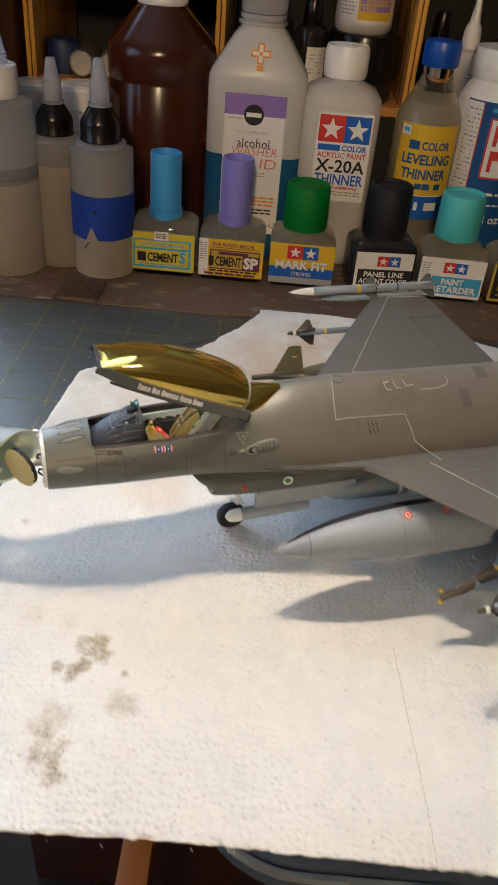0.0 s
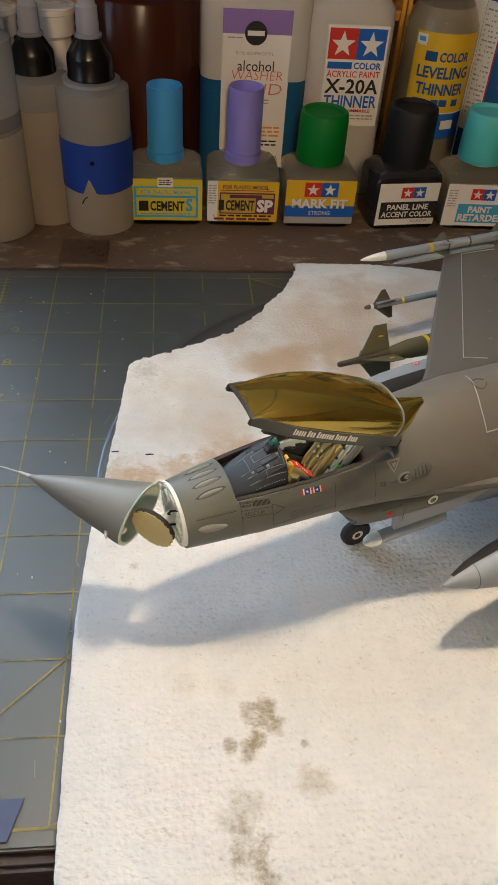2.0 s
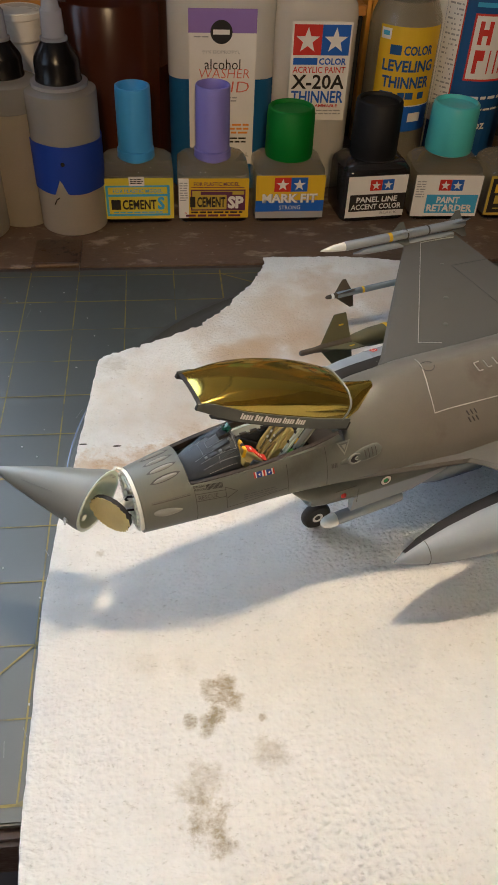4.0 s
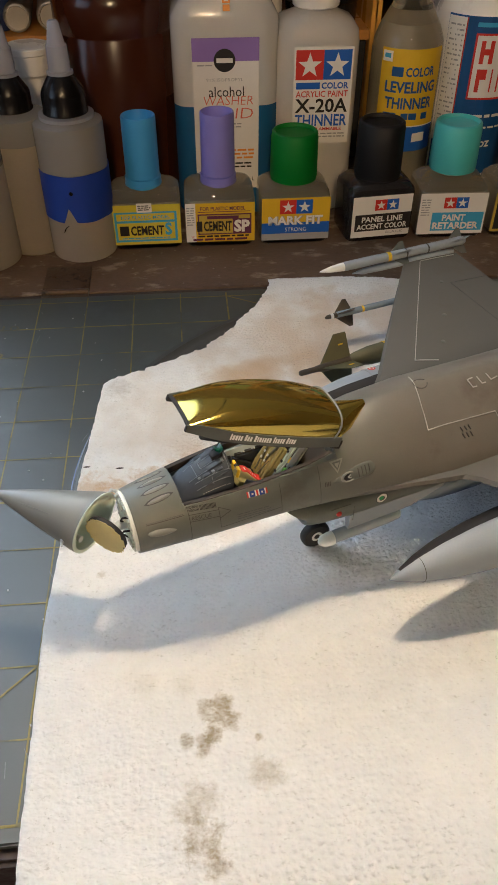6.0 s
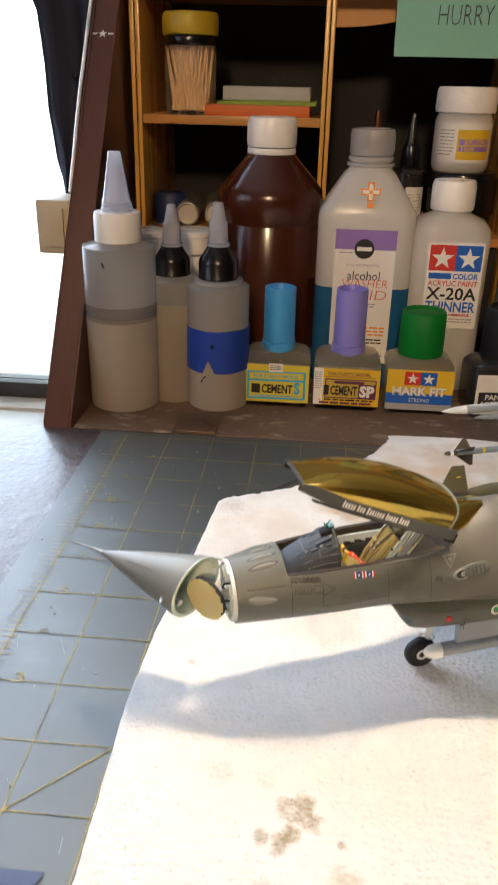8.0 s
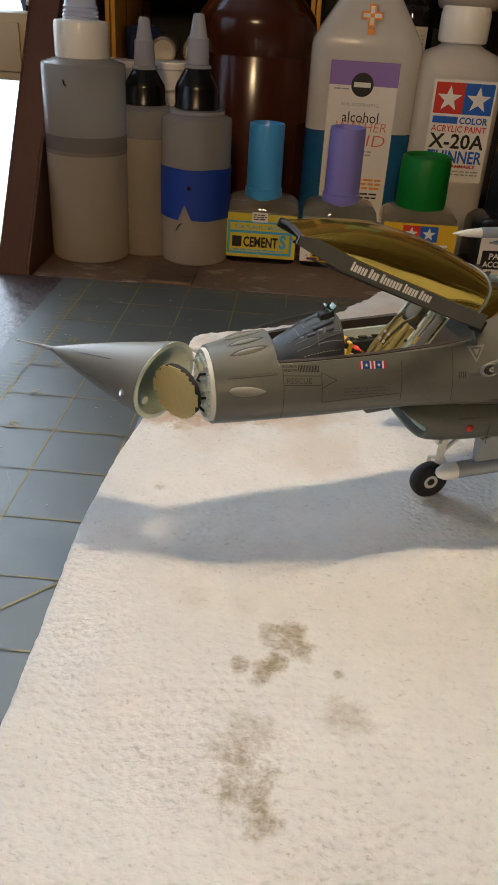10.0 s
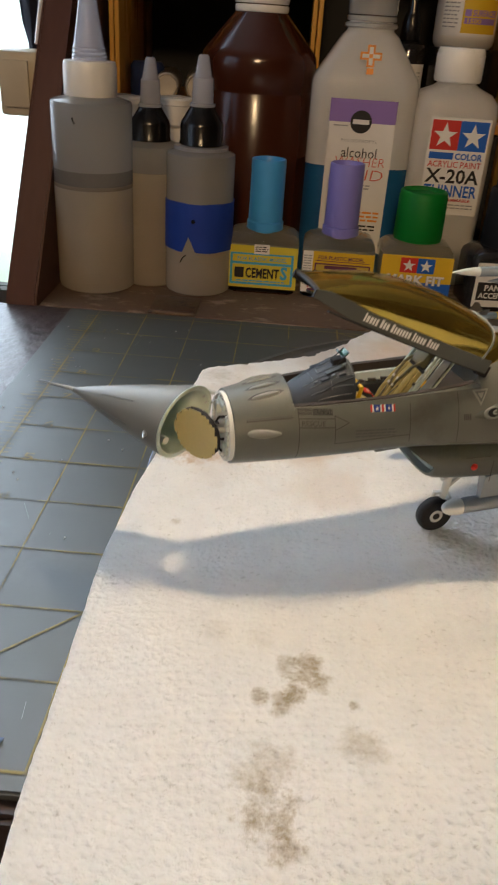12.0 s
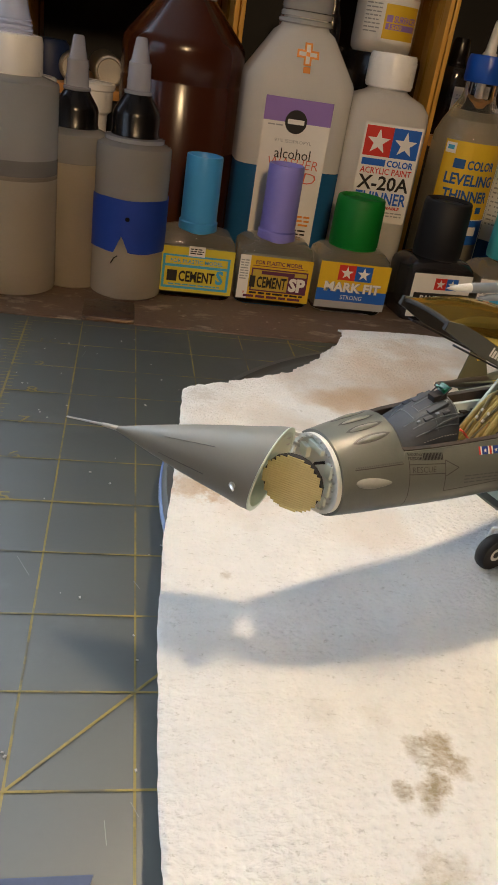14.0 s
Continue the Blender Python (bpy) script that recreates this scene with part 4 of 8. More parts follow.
def squeeze_bottle(x, y, r, shoulder, label, collar, collar_r, collar_z, cone_r, top, level, filled):
    """A translucent bottle: the walls read denser up to the level of what is left in it."""
    b = thing("squeeze_bottle", pose(x, y, FLOOR_Z), label, "bottle", "squeeze bottles")
    h = shoulder - FLOOR_Z
    part("filled_body", lathe([(r * 0.80, 0.0012), (r * 0.92, 0.0), (r * 0.98, 0.0008), (r, 0.0030), (r, level)], 48, caps=False), filled, b, "body wall before the liquid")
    part("liquid_top", lathe([(r * 0.985, level - 0.0006), (r * 0.97, level - 0.0002), (0.0001, level - 0.0003)], 48, caps=False), filled, b)
    part("body", lathe([(r, level + 0.0001), (r, h - 0.0016), (r * 0.985, h - 0.0004), (r * 0.95, h), (r * 0.72, h + 0.0016), (collar_r * 0.86, h + 0.0028), (collar_r * 0.86, h + 0.0060)], 48, caps=False), FROST, b)
    c0, c1 = collar_z[0] - FLOOR_Z, collar_z[1] - FLOOR_Z
    t, d = top - FLOOR_Z, c1 - c0
    if collar is WHITE_CAP:
        part("collar", ribbed([(collar_r * 0.98, c0), (collar_r, c0 + 0.0006), (collar_r, c1 - 0.0010), (collar_r * 0.97, c1), (cone_r * 1.05, c1 + 0.0004)], c0 + 0.001, c1 - 0.002, 44), collar, b)
        profile = [(cone_r, c1), (cone_r, c1 + 0.0010)]
        for k in range(3):
            z = c1 + 0.0014 + 0.0020 * k
            profile += [(cone_r * (0.97 - 0.03 * k), z), (cone_r * (1.03 - 0.03 * k), z + 0.0007), (cone_r * (0.95 - 0.03 * k), z + 0.0014)]
        profile += [(cone_r * 0.80, c1 + (t - c1) * 0.32), (cone_r * 0.55, c1 + (t - c1) * 0.72), (cone_r * 0.40, t - 0.0004), (cone_r * 0.34, t)]
    else:
        part("collar", lathe([(collar_r * 0.96, c0), (collar_r * 1.03, c0 + 0.0006), (collar_r * 1.03, c0 + 0.0016), (collar_r, c0 + 0.0022), (collar_r, c0 + d * 0.50), (collar_r * 0.96, c0 + d * 0.60), (collar_r * 0.62, c0 + d * 0.93), (collar_r * 0.55, c1), (cone_r * 0.8, c1)], 44), collar, b)
        f = (t - c1)
        profile = [(cone_r * 0.9, c1 - 0.0004), (cone_r * 1.22, c1), (cone_r * 1.22, c1 + 0.0014), (cone_r * 1.02, c1 + 0.0018), (cone_r, c1 + f * 0.20), (cone_r * 1.04, c1 + f * 0.22), (cone_r * 0.98, c1 + f * 0.30), (cone_r * 0.95, c1 + f * 0.55), (cone_r * 0.80, c1 + f * 0.58), (cone_r * 0.50, t - 0.0010), (cone_r * 0.38, t - 0.0001), (0.0002, t)]
    part("nozzle", lathe(profile, 28, caps=False), CONE, b, "clear nozzle")
    part("inner_tube", lathe([(cone_r * 0.42, c1 - 0.002), (cone_r * 0.38, c1 + (t - c1) * 0.5), (cone_r * 0.22, c1 + (t - c1) * 0.9)], 14, caps=False), CONE, b)
    return b


big = squeeze_bottle(-0.0150, 0.3410, 0.0220, 0.0985, "tall frosted squeeze bottle with a white ring cap", WHITE_CAP, 0.0138, (0.1000, 0.1175), 0.0092, 0.1510, 0.0595, FROST_LIQUID)
# a coloured band put where the liquid's surface refracts dark
part("residue_ring", lathe([(0.02202, 0.0575), (0.02210, 0.0580), (0.02210, 0.0665), (0.02202, 0.0670)], 48, caps=False), REFRACTION_BAND, big, "grey band painted for the refraction at the liquid's level")
part("pen_mark", tube([(-0.0050, -0.02195, 0.0945), (-0.0044, -0.02205, 0.0925), (-0.0036, -0.0221, 0.0915)], 0.0004, 5), BLACK_CAP, big)
squeeze_bottle(0.0142, 0.3585, 0.0180, 0.0760, "frosted squeeze bottle with a black collar", BLACK_CAP, 0.0112, (0.0775, 0.0955), 0.0056, 0.1205, 0.0650, FROST_AMBER)
taped = squeeze_bottle(0.0447, 0.3485, 0.0194, 0.0750, "frosted squeeze bottle wrapped in blue tape", BLACK_CAP, 0.0120, (0.0785, 0.0985), 0.0058, 0.1240, 0.0500, FROST_LIQUID)
part("neck_ring", lathe([(0.0122, 0.0792), (0.0152, 0.0796), (0.0152, 0.0814), (0.0122, 0.0818)], 40), CONE, taped)
part("pen_mark", tube([(-0.0085, -0.01765, 0.0195), (-0.0070, -0.01825, 0.0225), (-0.0052, -0.0188, 0.0240)], 0.0003, 5), BLACK_CAP, taped)
part("tape_spot", moved(lathe([(0.0001, 0), (0.0012, 0), (0.0011, 0.0003), (0.0001, 0.0003)], 12), pose(-0.0012, -0.0198, 0.0435, 90, 0, 0)), BLACK_CAP, taped)
rows = []
for k in range(97):
    a = 2 * math.pi * k / 96
    mid = abs(((a - 1.44 * math.pi + math.pi) % (2 * math.pi)) - math.pi)
    low = 0.0258 + 0.0090 * max(0.0, 1 - mid / 0.20) + 0.0002 * math.sin(7 * a)
    top_ = 0.0530 + 0.0002 * math.sin(5 * a)
    rows.append([Vector((q * math.cos(a), q * math.sin(a), z)) for q, z in ((0.0195, low), (0.01985, low), (0.01985, top_), (0.0195, top_))])
part("tape_band", loft(rows, caps=False), TAPE, taped, "blue masking tape")


def cap_bm(r0, r1, h, ribs=0, skirt=0.0):
    prof = [(r0 * 0.92, 0), (r0, 0.0006), (r0, skirt or 0.001), (r0 * (0.935 if skirt else 1), (skirt or 0.001) + 0.0007), (r1 * (0.975 if skirt else 1), h - 0.0010), (r1 * 0.95, h - 0.0002), (r1 * 0.89, h), (r1 * 0.85, h - 0.0006), (r1 * 0.83, h - (0.0060 if skirt else 0.0022)), (0.0001, h - (0.0062 if skirt else 0.0024))]
    return ribbed(prof, 0.002, h - 0.003, ribs) if ribs else lathe(prof, 40)


def square_bottle(x, turn, label, body_mat, cap_mat, cap, group="model glue and paint bottles", fluid=None):
    """A small square glass bottle: cap = (lower radius, upper radius, foot z, top z, ribs, skirt)."""
    b = thing("glass_bottle", pose(x, 0.3612, FLOOR_Z, 0, 0, turn), label, "bottle", group)
    W, D = 0.0213, 0.0165
    rings = [round_rect(W * 0.93, D * 0.92, 0.004, 0.0), round_rect(W * 0.985, D * 0.98, 0.005, 0.0012), round_rect(W, D, 0.005, 0.003), round_rect(W, D, 0.005, 0.0285), round_rect(W * 0.975, D * 0.97, 0.0055, 0.0315),
             round_rect(W * 0.86, D * 0.88, 0.008, 0.0345), round_rect(W * 0.62, D * 0.76, 0.011, 0.0362), round_rect(0.0092, 0.0092, 0.009, 0.0368), round_rect(0.0090, 0.0090, 0.0089, 0.0405)]
    ob = part("glass_body", loft(rings), body_mat, b, smooth=50)
    ob.visible_shadow = body_mat is not BOTTLE_GLASS
    if fluid:
        part("fluid", loft([round_rect(W * 0.9, D * 0.88, 0.004, 0.003), round_rect(W * 0.92, D * 0.9, 0.004, 0.0055), round_rect(W * 0.92, D * 0.9, 0.004, 0.0292)]), fluid, b)
    r0, r1, z0, z1, ribs, skirt = cap
    part("cap", moved(cap_bm(r0, r1, z1 - z0, ribs, skirt), Matrix.Translation((0, 0, z0 - FLOOR_Z))), cap_mat, b)
    return b


FACE = -0.0166


def star_pair(u, v, w, h):
    return [("red_square", rect_bm(u, v, u + w / 2, v + h), "red"), ("blue_square", rect_bm(u + w / 2, v, u + w, v + h), "blue"),
            ("star", star_bm(u + w * 0.25, v + h * 0.48, h * 0.44), "white"), ("star", star_bm(u + w * 0.75, v + h * 0.48, h * 0.44), "white")]


def words(text, u, v, w, h, colour, bold=0.0, shear=0.0):
    return ("lettering", moved(text_bm(text, w, h, bold, shear), Matrix.Translation((u, v, 0))), colour)


def bar(u0, v0, u1, v1, colour, name="print_bar"):
    return (name, rect_bm(u0, v0, u1, v1), colour)


LW = 0.0418
place = flat_front(-LW / 2, 0.0035, FACE)

b = square_bottle(0.0828, 0.5, "square glass glue bottle, yellow and blue label, sky-blue cap", BOTTLE_GLASS, SKY_CAP, (0.0108, 0.0102, 0.0305, 0.0722, 0, 0.0065), fluid=LIQUOR)
printed(b, place, [bar(0, 0, LW, 0.0252, "lemon", "label"), bar(0.0022, 0.0018, LW - 0.0022, 0.0208, "sky"), bar(0.0036, 0.0032, LW - 0.0036, 0.0140, "lemon"), bar(0.0036, 0.0155, LW - 0.0036, 0.0198, "lemon"),
                   words("FOR PLASTIC MODEL", 0.0065, 0.0164, 0.0290, 0.0022, "sky", 0.01), bar(0.0160, 0.0205, 0.0250, 0.0262, "white"), line_bars(0.0168, 0.0243, 0.0074, 3, 0.0006, 0.0006, "black", 4),
                   bar(0.0050, 0.0060, 0.0105, 0.0122, "black"), words("CEMENT", 0.0115, 0.0060, 0.0200, 0.0062, "black", 0.03), words("S", 0.0322, 0.0058, 0.0042, 0.0082, "sky", 0.04), line_bars(0.006, 0.0040, 0.029, 1, 0.0007, 0.0006, "sky", 5)])
b = square_bottle(0.1280, -0.5, "square glass glue bottle, yellow and plum label, lilac cap", BOTTLE_GLASS, LILAC_CAP, (0.0108, 0.0102, 0.0305, 0.0730, 0, 0.0065), fluid=LIQUOR)
printed(b, place, [bar(0, 0, LW, 0.0248, "yellow", "label"), bar(0, 0, 0.0060, 0.0248, "white"), line_bars(0.0006, 0.0215, 0.0046, 8, 0.0007, 0.0008, "grey", 8), bar(0.0072, 0.0048, LW - 0.0020, 0.0180, "plum"),
                   bar(0.0080, 0.0056, LW - 0.0028, 0.0172, "gold"), words("FOR PLASTIC MODEL", 0.0090, 0.0202, 0.0270, 0.0024, "plum", 0.02), bar(0.0074, 0.0192, 0.0390, 0.0196, "plum"), bar(0.0130, 0.0148, 0.0320, 0.0168, "plum"),
                   bar(0.0066, 0.0070, 0.0098, 0.0136, "black"), words("CEMENT", 0.0108, 0.0070, 0.0170, 0.0066, "black", 0.03), bar(0.0285, 0.0056, 0.0396, 0.0150, "plum"), words("SP", 0.0292, 0.0062, 0.0096, 0.0080, "white", 0.05),
                   words("W", 0.0032, 0.0028, 0.0016, 0.0016, "red"), line_bars(0.0072, 0.0034, 0.031, 1, 0.0011, 0.0006, "black", 9), line_bars(0.0040, 0.0012, 0.034, 1, 0.0014, 0.0006, "plum", 10)])
b = square_bottle(0.1738, 0.5, "square glass decal-solution bottle, yellow and blue label, green cap", BOTTLE_GLASS, GREEN_CAP, (0.0140, 0.0136, 0.0325, 0.0612, 60, 0.0), fluid=LIQUOR)
printed(b, flat_front(-LW / 2, 0.0030, FACE), [bar(0, 0, LW, 0.0268, "yellow", "label"), bar(0, 0.0042, LW, 0.0112, "blue"), bar(0, 0, LW, 0.0042, "grey")] + star_pair(0.0110, 0.0168, 0.0200, 0.0088)
        + [words("MARK FIT", 0.0042, 0.0098, 0.0335, 0.0058, "grey", 0.07), words("MARK FIT", 0.0040, 0.0100, 0.0335, 0.0056, "white", 0.03), words("STRONG", 0.0145, 0.0056, 0.0130, 0.0026, "white", 0.0)])
b = square_bottle(0.2256, 6.0, "square bottle of black wash, white label, black cap", DARK_GLASS, BLACK_MATT, (0.0140, 0.0136, 0.0325, 0.0655, 60, 0.0))
printed(b, flat_front(-LW / 2 + 0.002, 0.0030, FACE), [bar(0, 0, LW - 0.004, 0.0262, "white", "label"), bar(0.0020, 0.0040, LW - 0.0040, 0.0148, "black")] + star_pair(0.0140, 0.0170, 0.0150, 0.0068)
        + [words("PANEL LINE", 0.0062, 0.0098, 0.0262, 0.0036, "white", 0.03), words("ACCENT COLOR", 0.0032, 0.0052, 0.0325, 0.0036, "white", 0.03), words("BLACK", 0.0225, 0.0018, 0.0110, 0.0016, "grey")])
b = square_bottle(0.2722, -2.0, "square glass retarder bottle, white and blue label, teal cap", BOTTLE_GLASS, TEAL_CAP, (0.0140, 0.0136, 0.0355, 0.0640, 60, 0.0), fluid=LIQUOR)
printed(b, flat_front(-LW / 2, 0.0030, FACE), [bar(0, 0, LW, 0.0262, "white", "label"), bar(0.0085, 0.0020, LW - 0.0010, 0.0140, "sky")] + star_pair(0.0150, 0.0166, 0.0150, 0.0070)
        + [words("PAINT", 0.0150, 0.0086, 0.0145, 0.0042, "white", 0.04), words("RETARDER", 0.0095, 0.0032, 0.0290, 0.0046, "white", 0.04), bar(0, 0, 0.0075, 0.0262, "white"), line_bars(0.001, 0.022, 0.0055, 7, 0.0007, 0.0009, "grey", 3)])
b = square_bottle(0.3182, 1.0, "square glass bottle with a black and gold label", BOTTLE_GLASS, BLACK_MATT, (0.0108, 0.0102, 0.0305, 0.0722, 0, 0.0065), fluid=LIQUOR)
printed(b, place, [bar(0, 0, LW, 0.0252, "gold", "label"), bar(0.0016, 0.0016, LW - 0.0016, 0.0236, "black"), bar(0.004, 0.0145, LW - 0.004, 0.0200, "yellow"), bar(0.005, 0.0075, 0.0120, 0.0128, "gold"), words("CEMENT", 0.0130, 0.0075, 0.0240, 0.0050, "yellow", 0.03), line_bars(0.005, 0.0040, 0.031, 1, 0.0009, 0.001, "gold", 6)])


# brown bottle
bt = thing("brown_bottle", pose(0.0700, 0.4300, FLOOR_Z), "large brown plastic bottle with a white screw cap", "bottle")
part("body", lathe([(0.0330, 0.0), (0.0352, 0.003), (0.0358, 0.010), (0.0358, 0.1035), (0.0350, 0.1048), (0.0350, 0.1060), (0.0358, 0.1074), (0.0360, 0.1215), (0.0352, 0.1258), (0.0330, 0.1290), (0.0175, 0.1465), (0.0152, 0.1490), (0.0150, 0.158)], 56), AMBER_HDPE, bt)
part("neck_ring", lathe([(0.0158, 0.1485), (0.0163, 0.1492), (0.0163, 0.1518), (0.0158, 0.1524)], 36), WHITE_CAP, bt)
part("cap", ribbed([(0.0158, 0.1530), (0.0163, 0.1536), (0.0163, 0.1690), (0.0155, 0.1712), (0.0140, 0.1716), (0.0001, 0.1712)], 0.1545, 0.168, 60), WHITE_CAP, bt)

# alcohol bottle: milky above, blue fluid below
al = thing("alcohol_bottle", pose(0.1357, 0.4130, FLOOR_Z), "milky plastic alcohol bottle half full of blue fluid", "bottle")
rr = lambda w, d, z: round_rect(w, d, 0.0105, z)  # noqa: E731
part("blue_fluid_body", loft([rr(0.0300, 0.0205, 0.0), rr(0.0316, 0.0228, 0.003), rr(0.0318, 0.0230, 0.006), rr(0.0318, 0.0230, 0.0690)]), ALC_BLUE, al, "blue washer fluid in the bottle")
part("upper_body", loft([rr(0.0318, 0.0230, 0.0692), rr(0.0318, 0.0230, 0.1130), rr(0.0313, 0.0227, 0.1165), round_rect(0.0300, 0.0220, 0.0098, 0.1190), round_rect(0.0163, 0.0155, 0.0070, 0.1400), round_rect(0.0140, 0.0138, 0.0120, 0.1425), round_rect(0.0128, 0.0128, 0.0126, 0.1460), round_rect(0.0128, 0.0128, 0.0126, 0.15)]), ALC_BODY, al)
part("neck_ring", lathe([(0.0150, 0.1440), (0.0156, 0.1446), (0.0156, 0.1462), (0.0150, 0.1468)], 36), ALC_CAP, al)
part("tamper_ring", lathe([(0.0142, 0.1474), (0.0146, 0.1478), (0.0146, 0.1500), (0.0142, 0.1504)], 36), ALC_CAP, al)
part("cap", ribbed([(0.0136, 0.1508), (0.0140, 0.1514), (0.0140, 0.1650), (0.0134, 0.1664), (0.0112, 0.1668), (0.0108, 0.1650), (0.0001, 0.1648)], 0.1520, 0.1640, 70), ALC_CAP, al, "clear ribbed screw cap")
printed(al, flat_front(-0.0200, 0.0180, -0.0231), [
    bar(0, 0, 0.0394, 0.0892, "white", "label"), bar(0, 0.0765, 0.0394, 0.0892, "purple"), ("seal", disc_bm(0.0190, 0.0770, 0.0064), "black"), bar(0.0142, 0.0757, 0.0238, 0.0783, "white"),
    words("91% ISOPROPYL", 0.0080, 0.0655, 0.0220, 0.0018, "grey"), words("alcohol", 0.0092, 0.0568, 0.0212, 0.0058, "black", 0.0),
    words("WASHER", 0.0060, 0.0520, 0.0300, 0.0052, "pen", -0.012, 0.1), words("ID", 0.0250, 0.0440, 0.0110, 0.0062, "pen", -0.012, 0.1), line_bars(0.0030, 0.0742, 0.0085, 1, 0.0007, 0.0005, "grey", 2),
    line_bars(0.0085, 0.0405, 0.0210, 2, 0.0008, 0.0010, "grey", 12), line_bars(0.0215, 0.0242, 0.0150, 3, 0.0012, 0.0012, "orange", 13), line_bars(0.0215, 0.0160, 0.0140, 2, 0.0010, 0.0012, "black", 14), words("473mL", 0.0260, 0.0050, 0.0110, 0.0026, "black")])
cross_ = lambda g: join(rect_bm(-0.0022 + g, -0.0062 + g, 0.0022 - g, 0.0062 - g), rect_bm(-0.0062 + g, -0.0022 + g, -0.0022 + g, 0.0022 - g), rect_bm(0.0022 - g, -0.0022 + g, 0.0062 - g, 0.0022 - g))  # noqa: E731
cross = [("cross", cross_(0.0), "orange"), ("cross_middle", cross_(0.0011), "white"), ("cross_core", rect_bm(-0.0011, -0.0011, 0.0011, 0.0011), "orange"), ("drip", rect_bm(-0.0020, -0.0102, 0.0020, -0.0068), "orange")]
printed(al, lambda u, v, off: (u + 0.0005, -0.0188 - 0.31 * -v * 1.0 - off - 0.0004, 0.1300 + v * 0.92), cross)

# paint thinner bottle
th = thing("thinner_bottle", pose(0.1905, 0.4110, FLOOR_Z), "milky plastic thinner bottle with a white cap and label", "bottle")
rq = lambda w, d, z: round_rect(w, d, 0.012, z)  # noqa: E731
part("body", loft([rq(0.0240, 0.0180, 0.0), rq(0.0258, 0.0198, 0.003), rq(0.0260, 0.0200, 0.0060), rq(0.0260, 0.0200, 0.1020), rq(0.0252, 0.0194, 0.1080), rq(0.0215, 0.0172, 0.1130), round_rect(0.0138, 0.0138, 0.0135, 0.1165), round_rect(0.0118, 0.0118, 0.0116, 0.1180), round_rect(0.0118, 0.0118, 0.0116, 0.1200)]), CREAM_BODY, th)
part("cap", ribbed([(0.0132, 0.1188), (0.0138, 0.1194), (0.0138, 0.1352), (0.0130, 0.1372), (0.0001, 0.1374)], 0.1205, 0.1340, 64), WHITE_CAP, th)
printed(th, flat_front(-0.0134, 0.0450, -0.0201), [bar(-0.0012, 0, 0.0345, 0.0560, "white", "label")] + star_pair(0.0, 0.0378, 0.0334, 0.0166) + [
    bar(0.0005, 0.0326, 0.0150, 0.0364, "blue"), words("COLOR", 0.0160, 0.0326, 0.0165, 0.0038, "blue", 0.03), words("ACRYLIC PAINT", 0.0005, 0.0280, 0.0320, 0.0036, "red", 0.01),
    words("X-20A", 0.0002, 0.0188, 0.0325, 0.0084, "black", 0.02), words("THINNER", 0.0005, 0.0108, 0.0325, 0.0070, "blue", 0.02), bar(0.0050, 0.0084, 0.0092, 0.0096, "red"),
    words("FLAMMABLE", 0.0128, 0.0082, 0.0170, 0.0018, "red", 0.02), line_bars(0.0095, 0.0058, 0.0225, 2, 0.0008, 0.0010, "grey", 21), bar(0.0105, 0.0042, 0.0122, 0.0056, "black")])

# levelling thinner: clear glass, yellow label
lv = thing("thinner_bottle", pose(0.2508, 0.4180, FLOOR_Z), "clear glass thinner bottle, yellow label, blue cap", "bottle")
gb = part("glass_body", lathe([(0.0200, 0.0), (0.0216, 0.002), (0.0220, 0.005), (0.0220, 0.0930), (0.0214, 0.0985), (0.0185, 0.1060), (0.0140, 0.1140), (0.0108, 0.1200), (0.0098, 0.1240), (0.0098, 0.1300)], 44), BOTTLE_GLASS, lv)
gb.visible_shadow = False
part("fluid", lathe([(0.0001, 0.004), (0.0200, 0.0045), (0.0200, 0.0960), (0.0150, 0.1080), (0.0001, 0.1082)], 32), LIQUOR, lv)
part("cap", ribbed([(0.0110, 0.1290), (0.0115, 0.1296), (0.0115, 0.1425), (0.0108, 0.1440), (0.0001, 0.1442)], 0.1300, 0.1415, 50), BLUE_CAP, lv)


def curved(r, z0, u_mid):
    return lambda u, v, off: ((r + off) * math.sin((u - u_mid) / r), -(r + off) * math.cos((u - u_mid) / r), z0 + v)


wide = lambda u0, v0, u1, v1, col, nm="print_bar": (nm, rect_bm(u0, v0, u1, v1, 14), col)  # noqa: E731
printed(lv, curved(0.0221, 0.0370, 0.0215), [
    wide(0, 0, 0.0420, 0.0600, "yellow", "label"), wide(0, -0.0010, 0.0420, 0.0150, "blue"), wide(0, 0.0145, 0.0420, 0.0152, "white"), wide(0.0010, 0.0525, 0.0075, 0.0585, "white"), wide(0.0022, 0.0545, 0.0063, 0.0570, "sky"),
    wide(0.0080, 0.0445, 0.0150, 0.0500, "navy"), words("COLOR", 0.0165, 0.0445, 0.0190, 0.0055, "navy", 0.03), words("LEVELING", 0.0045, 0.0350, 0.0330, 0.0068, "navy", 0.03), words("THINNER", 0.0055, 0.0255, 0.0310, 0.0068, "navy", 0.03),
    line_bars(0.0050, 0.0190, 0.0290, 1, 0.0040, 0.001, "navy", 31), line_bars(0.0080, 0.0050, 0.0260, 1, 0.0055, 0.001, "white", 32)])

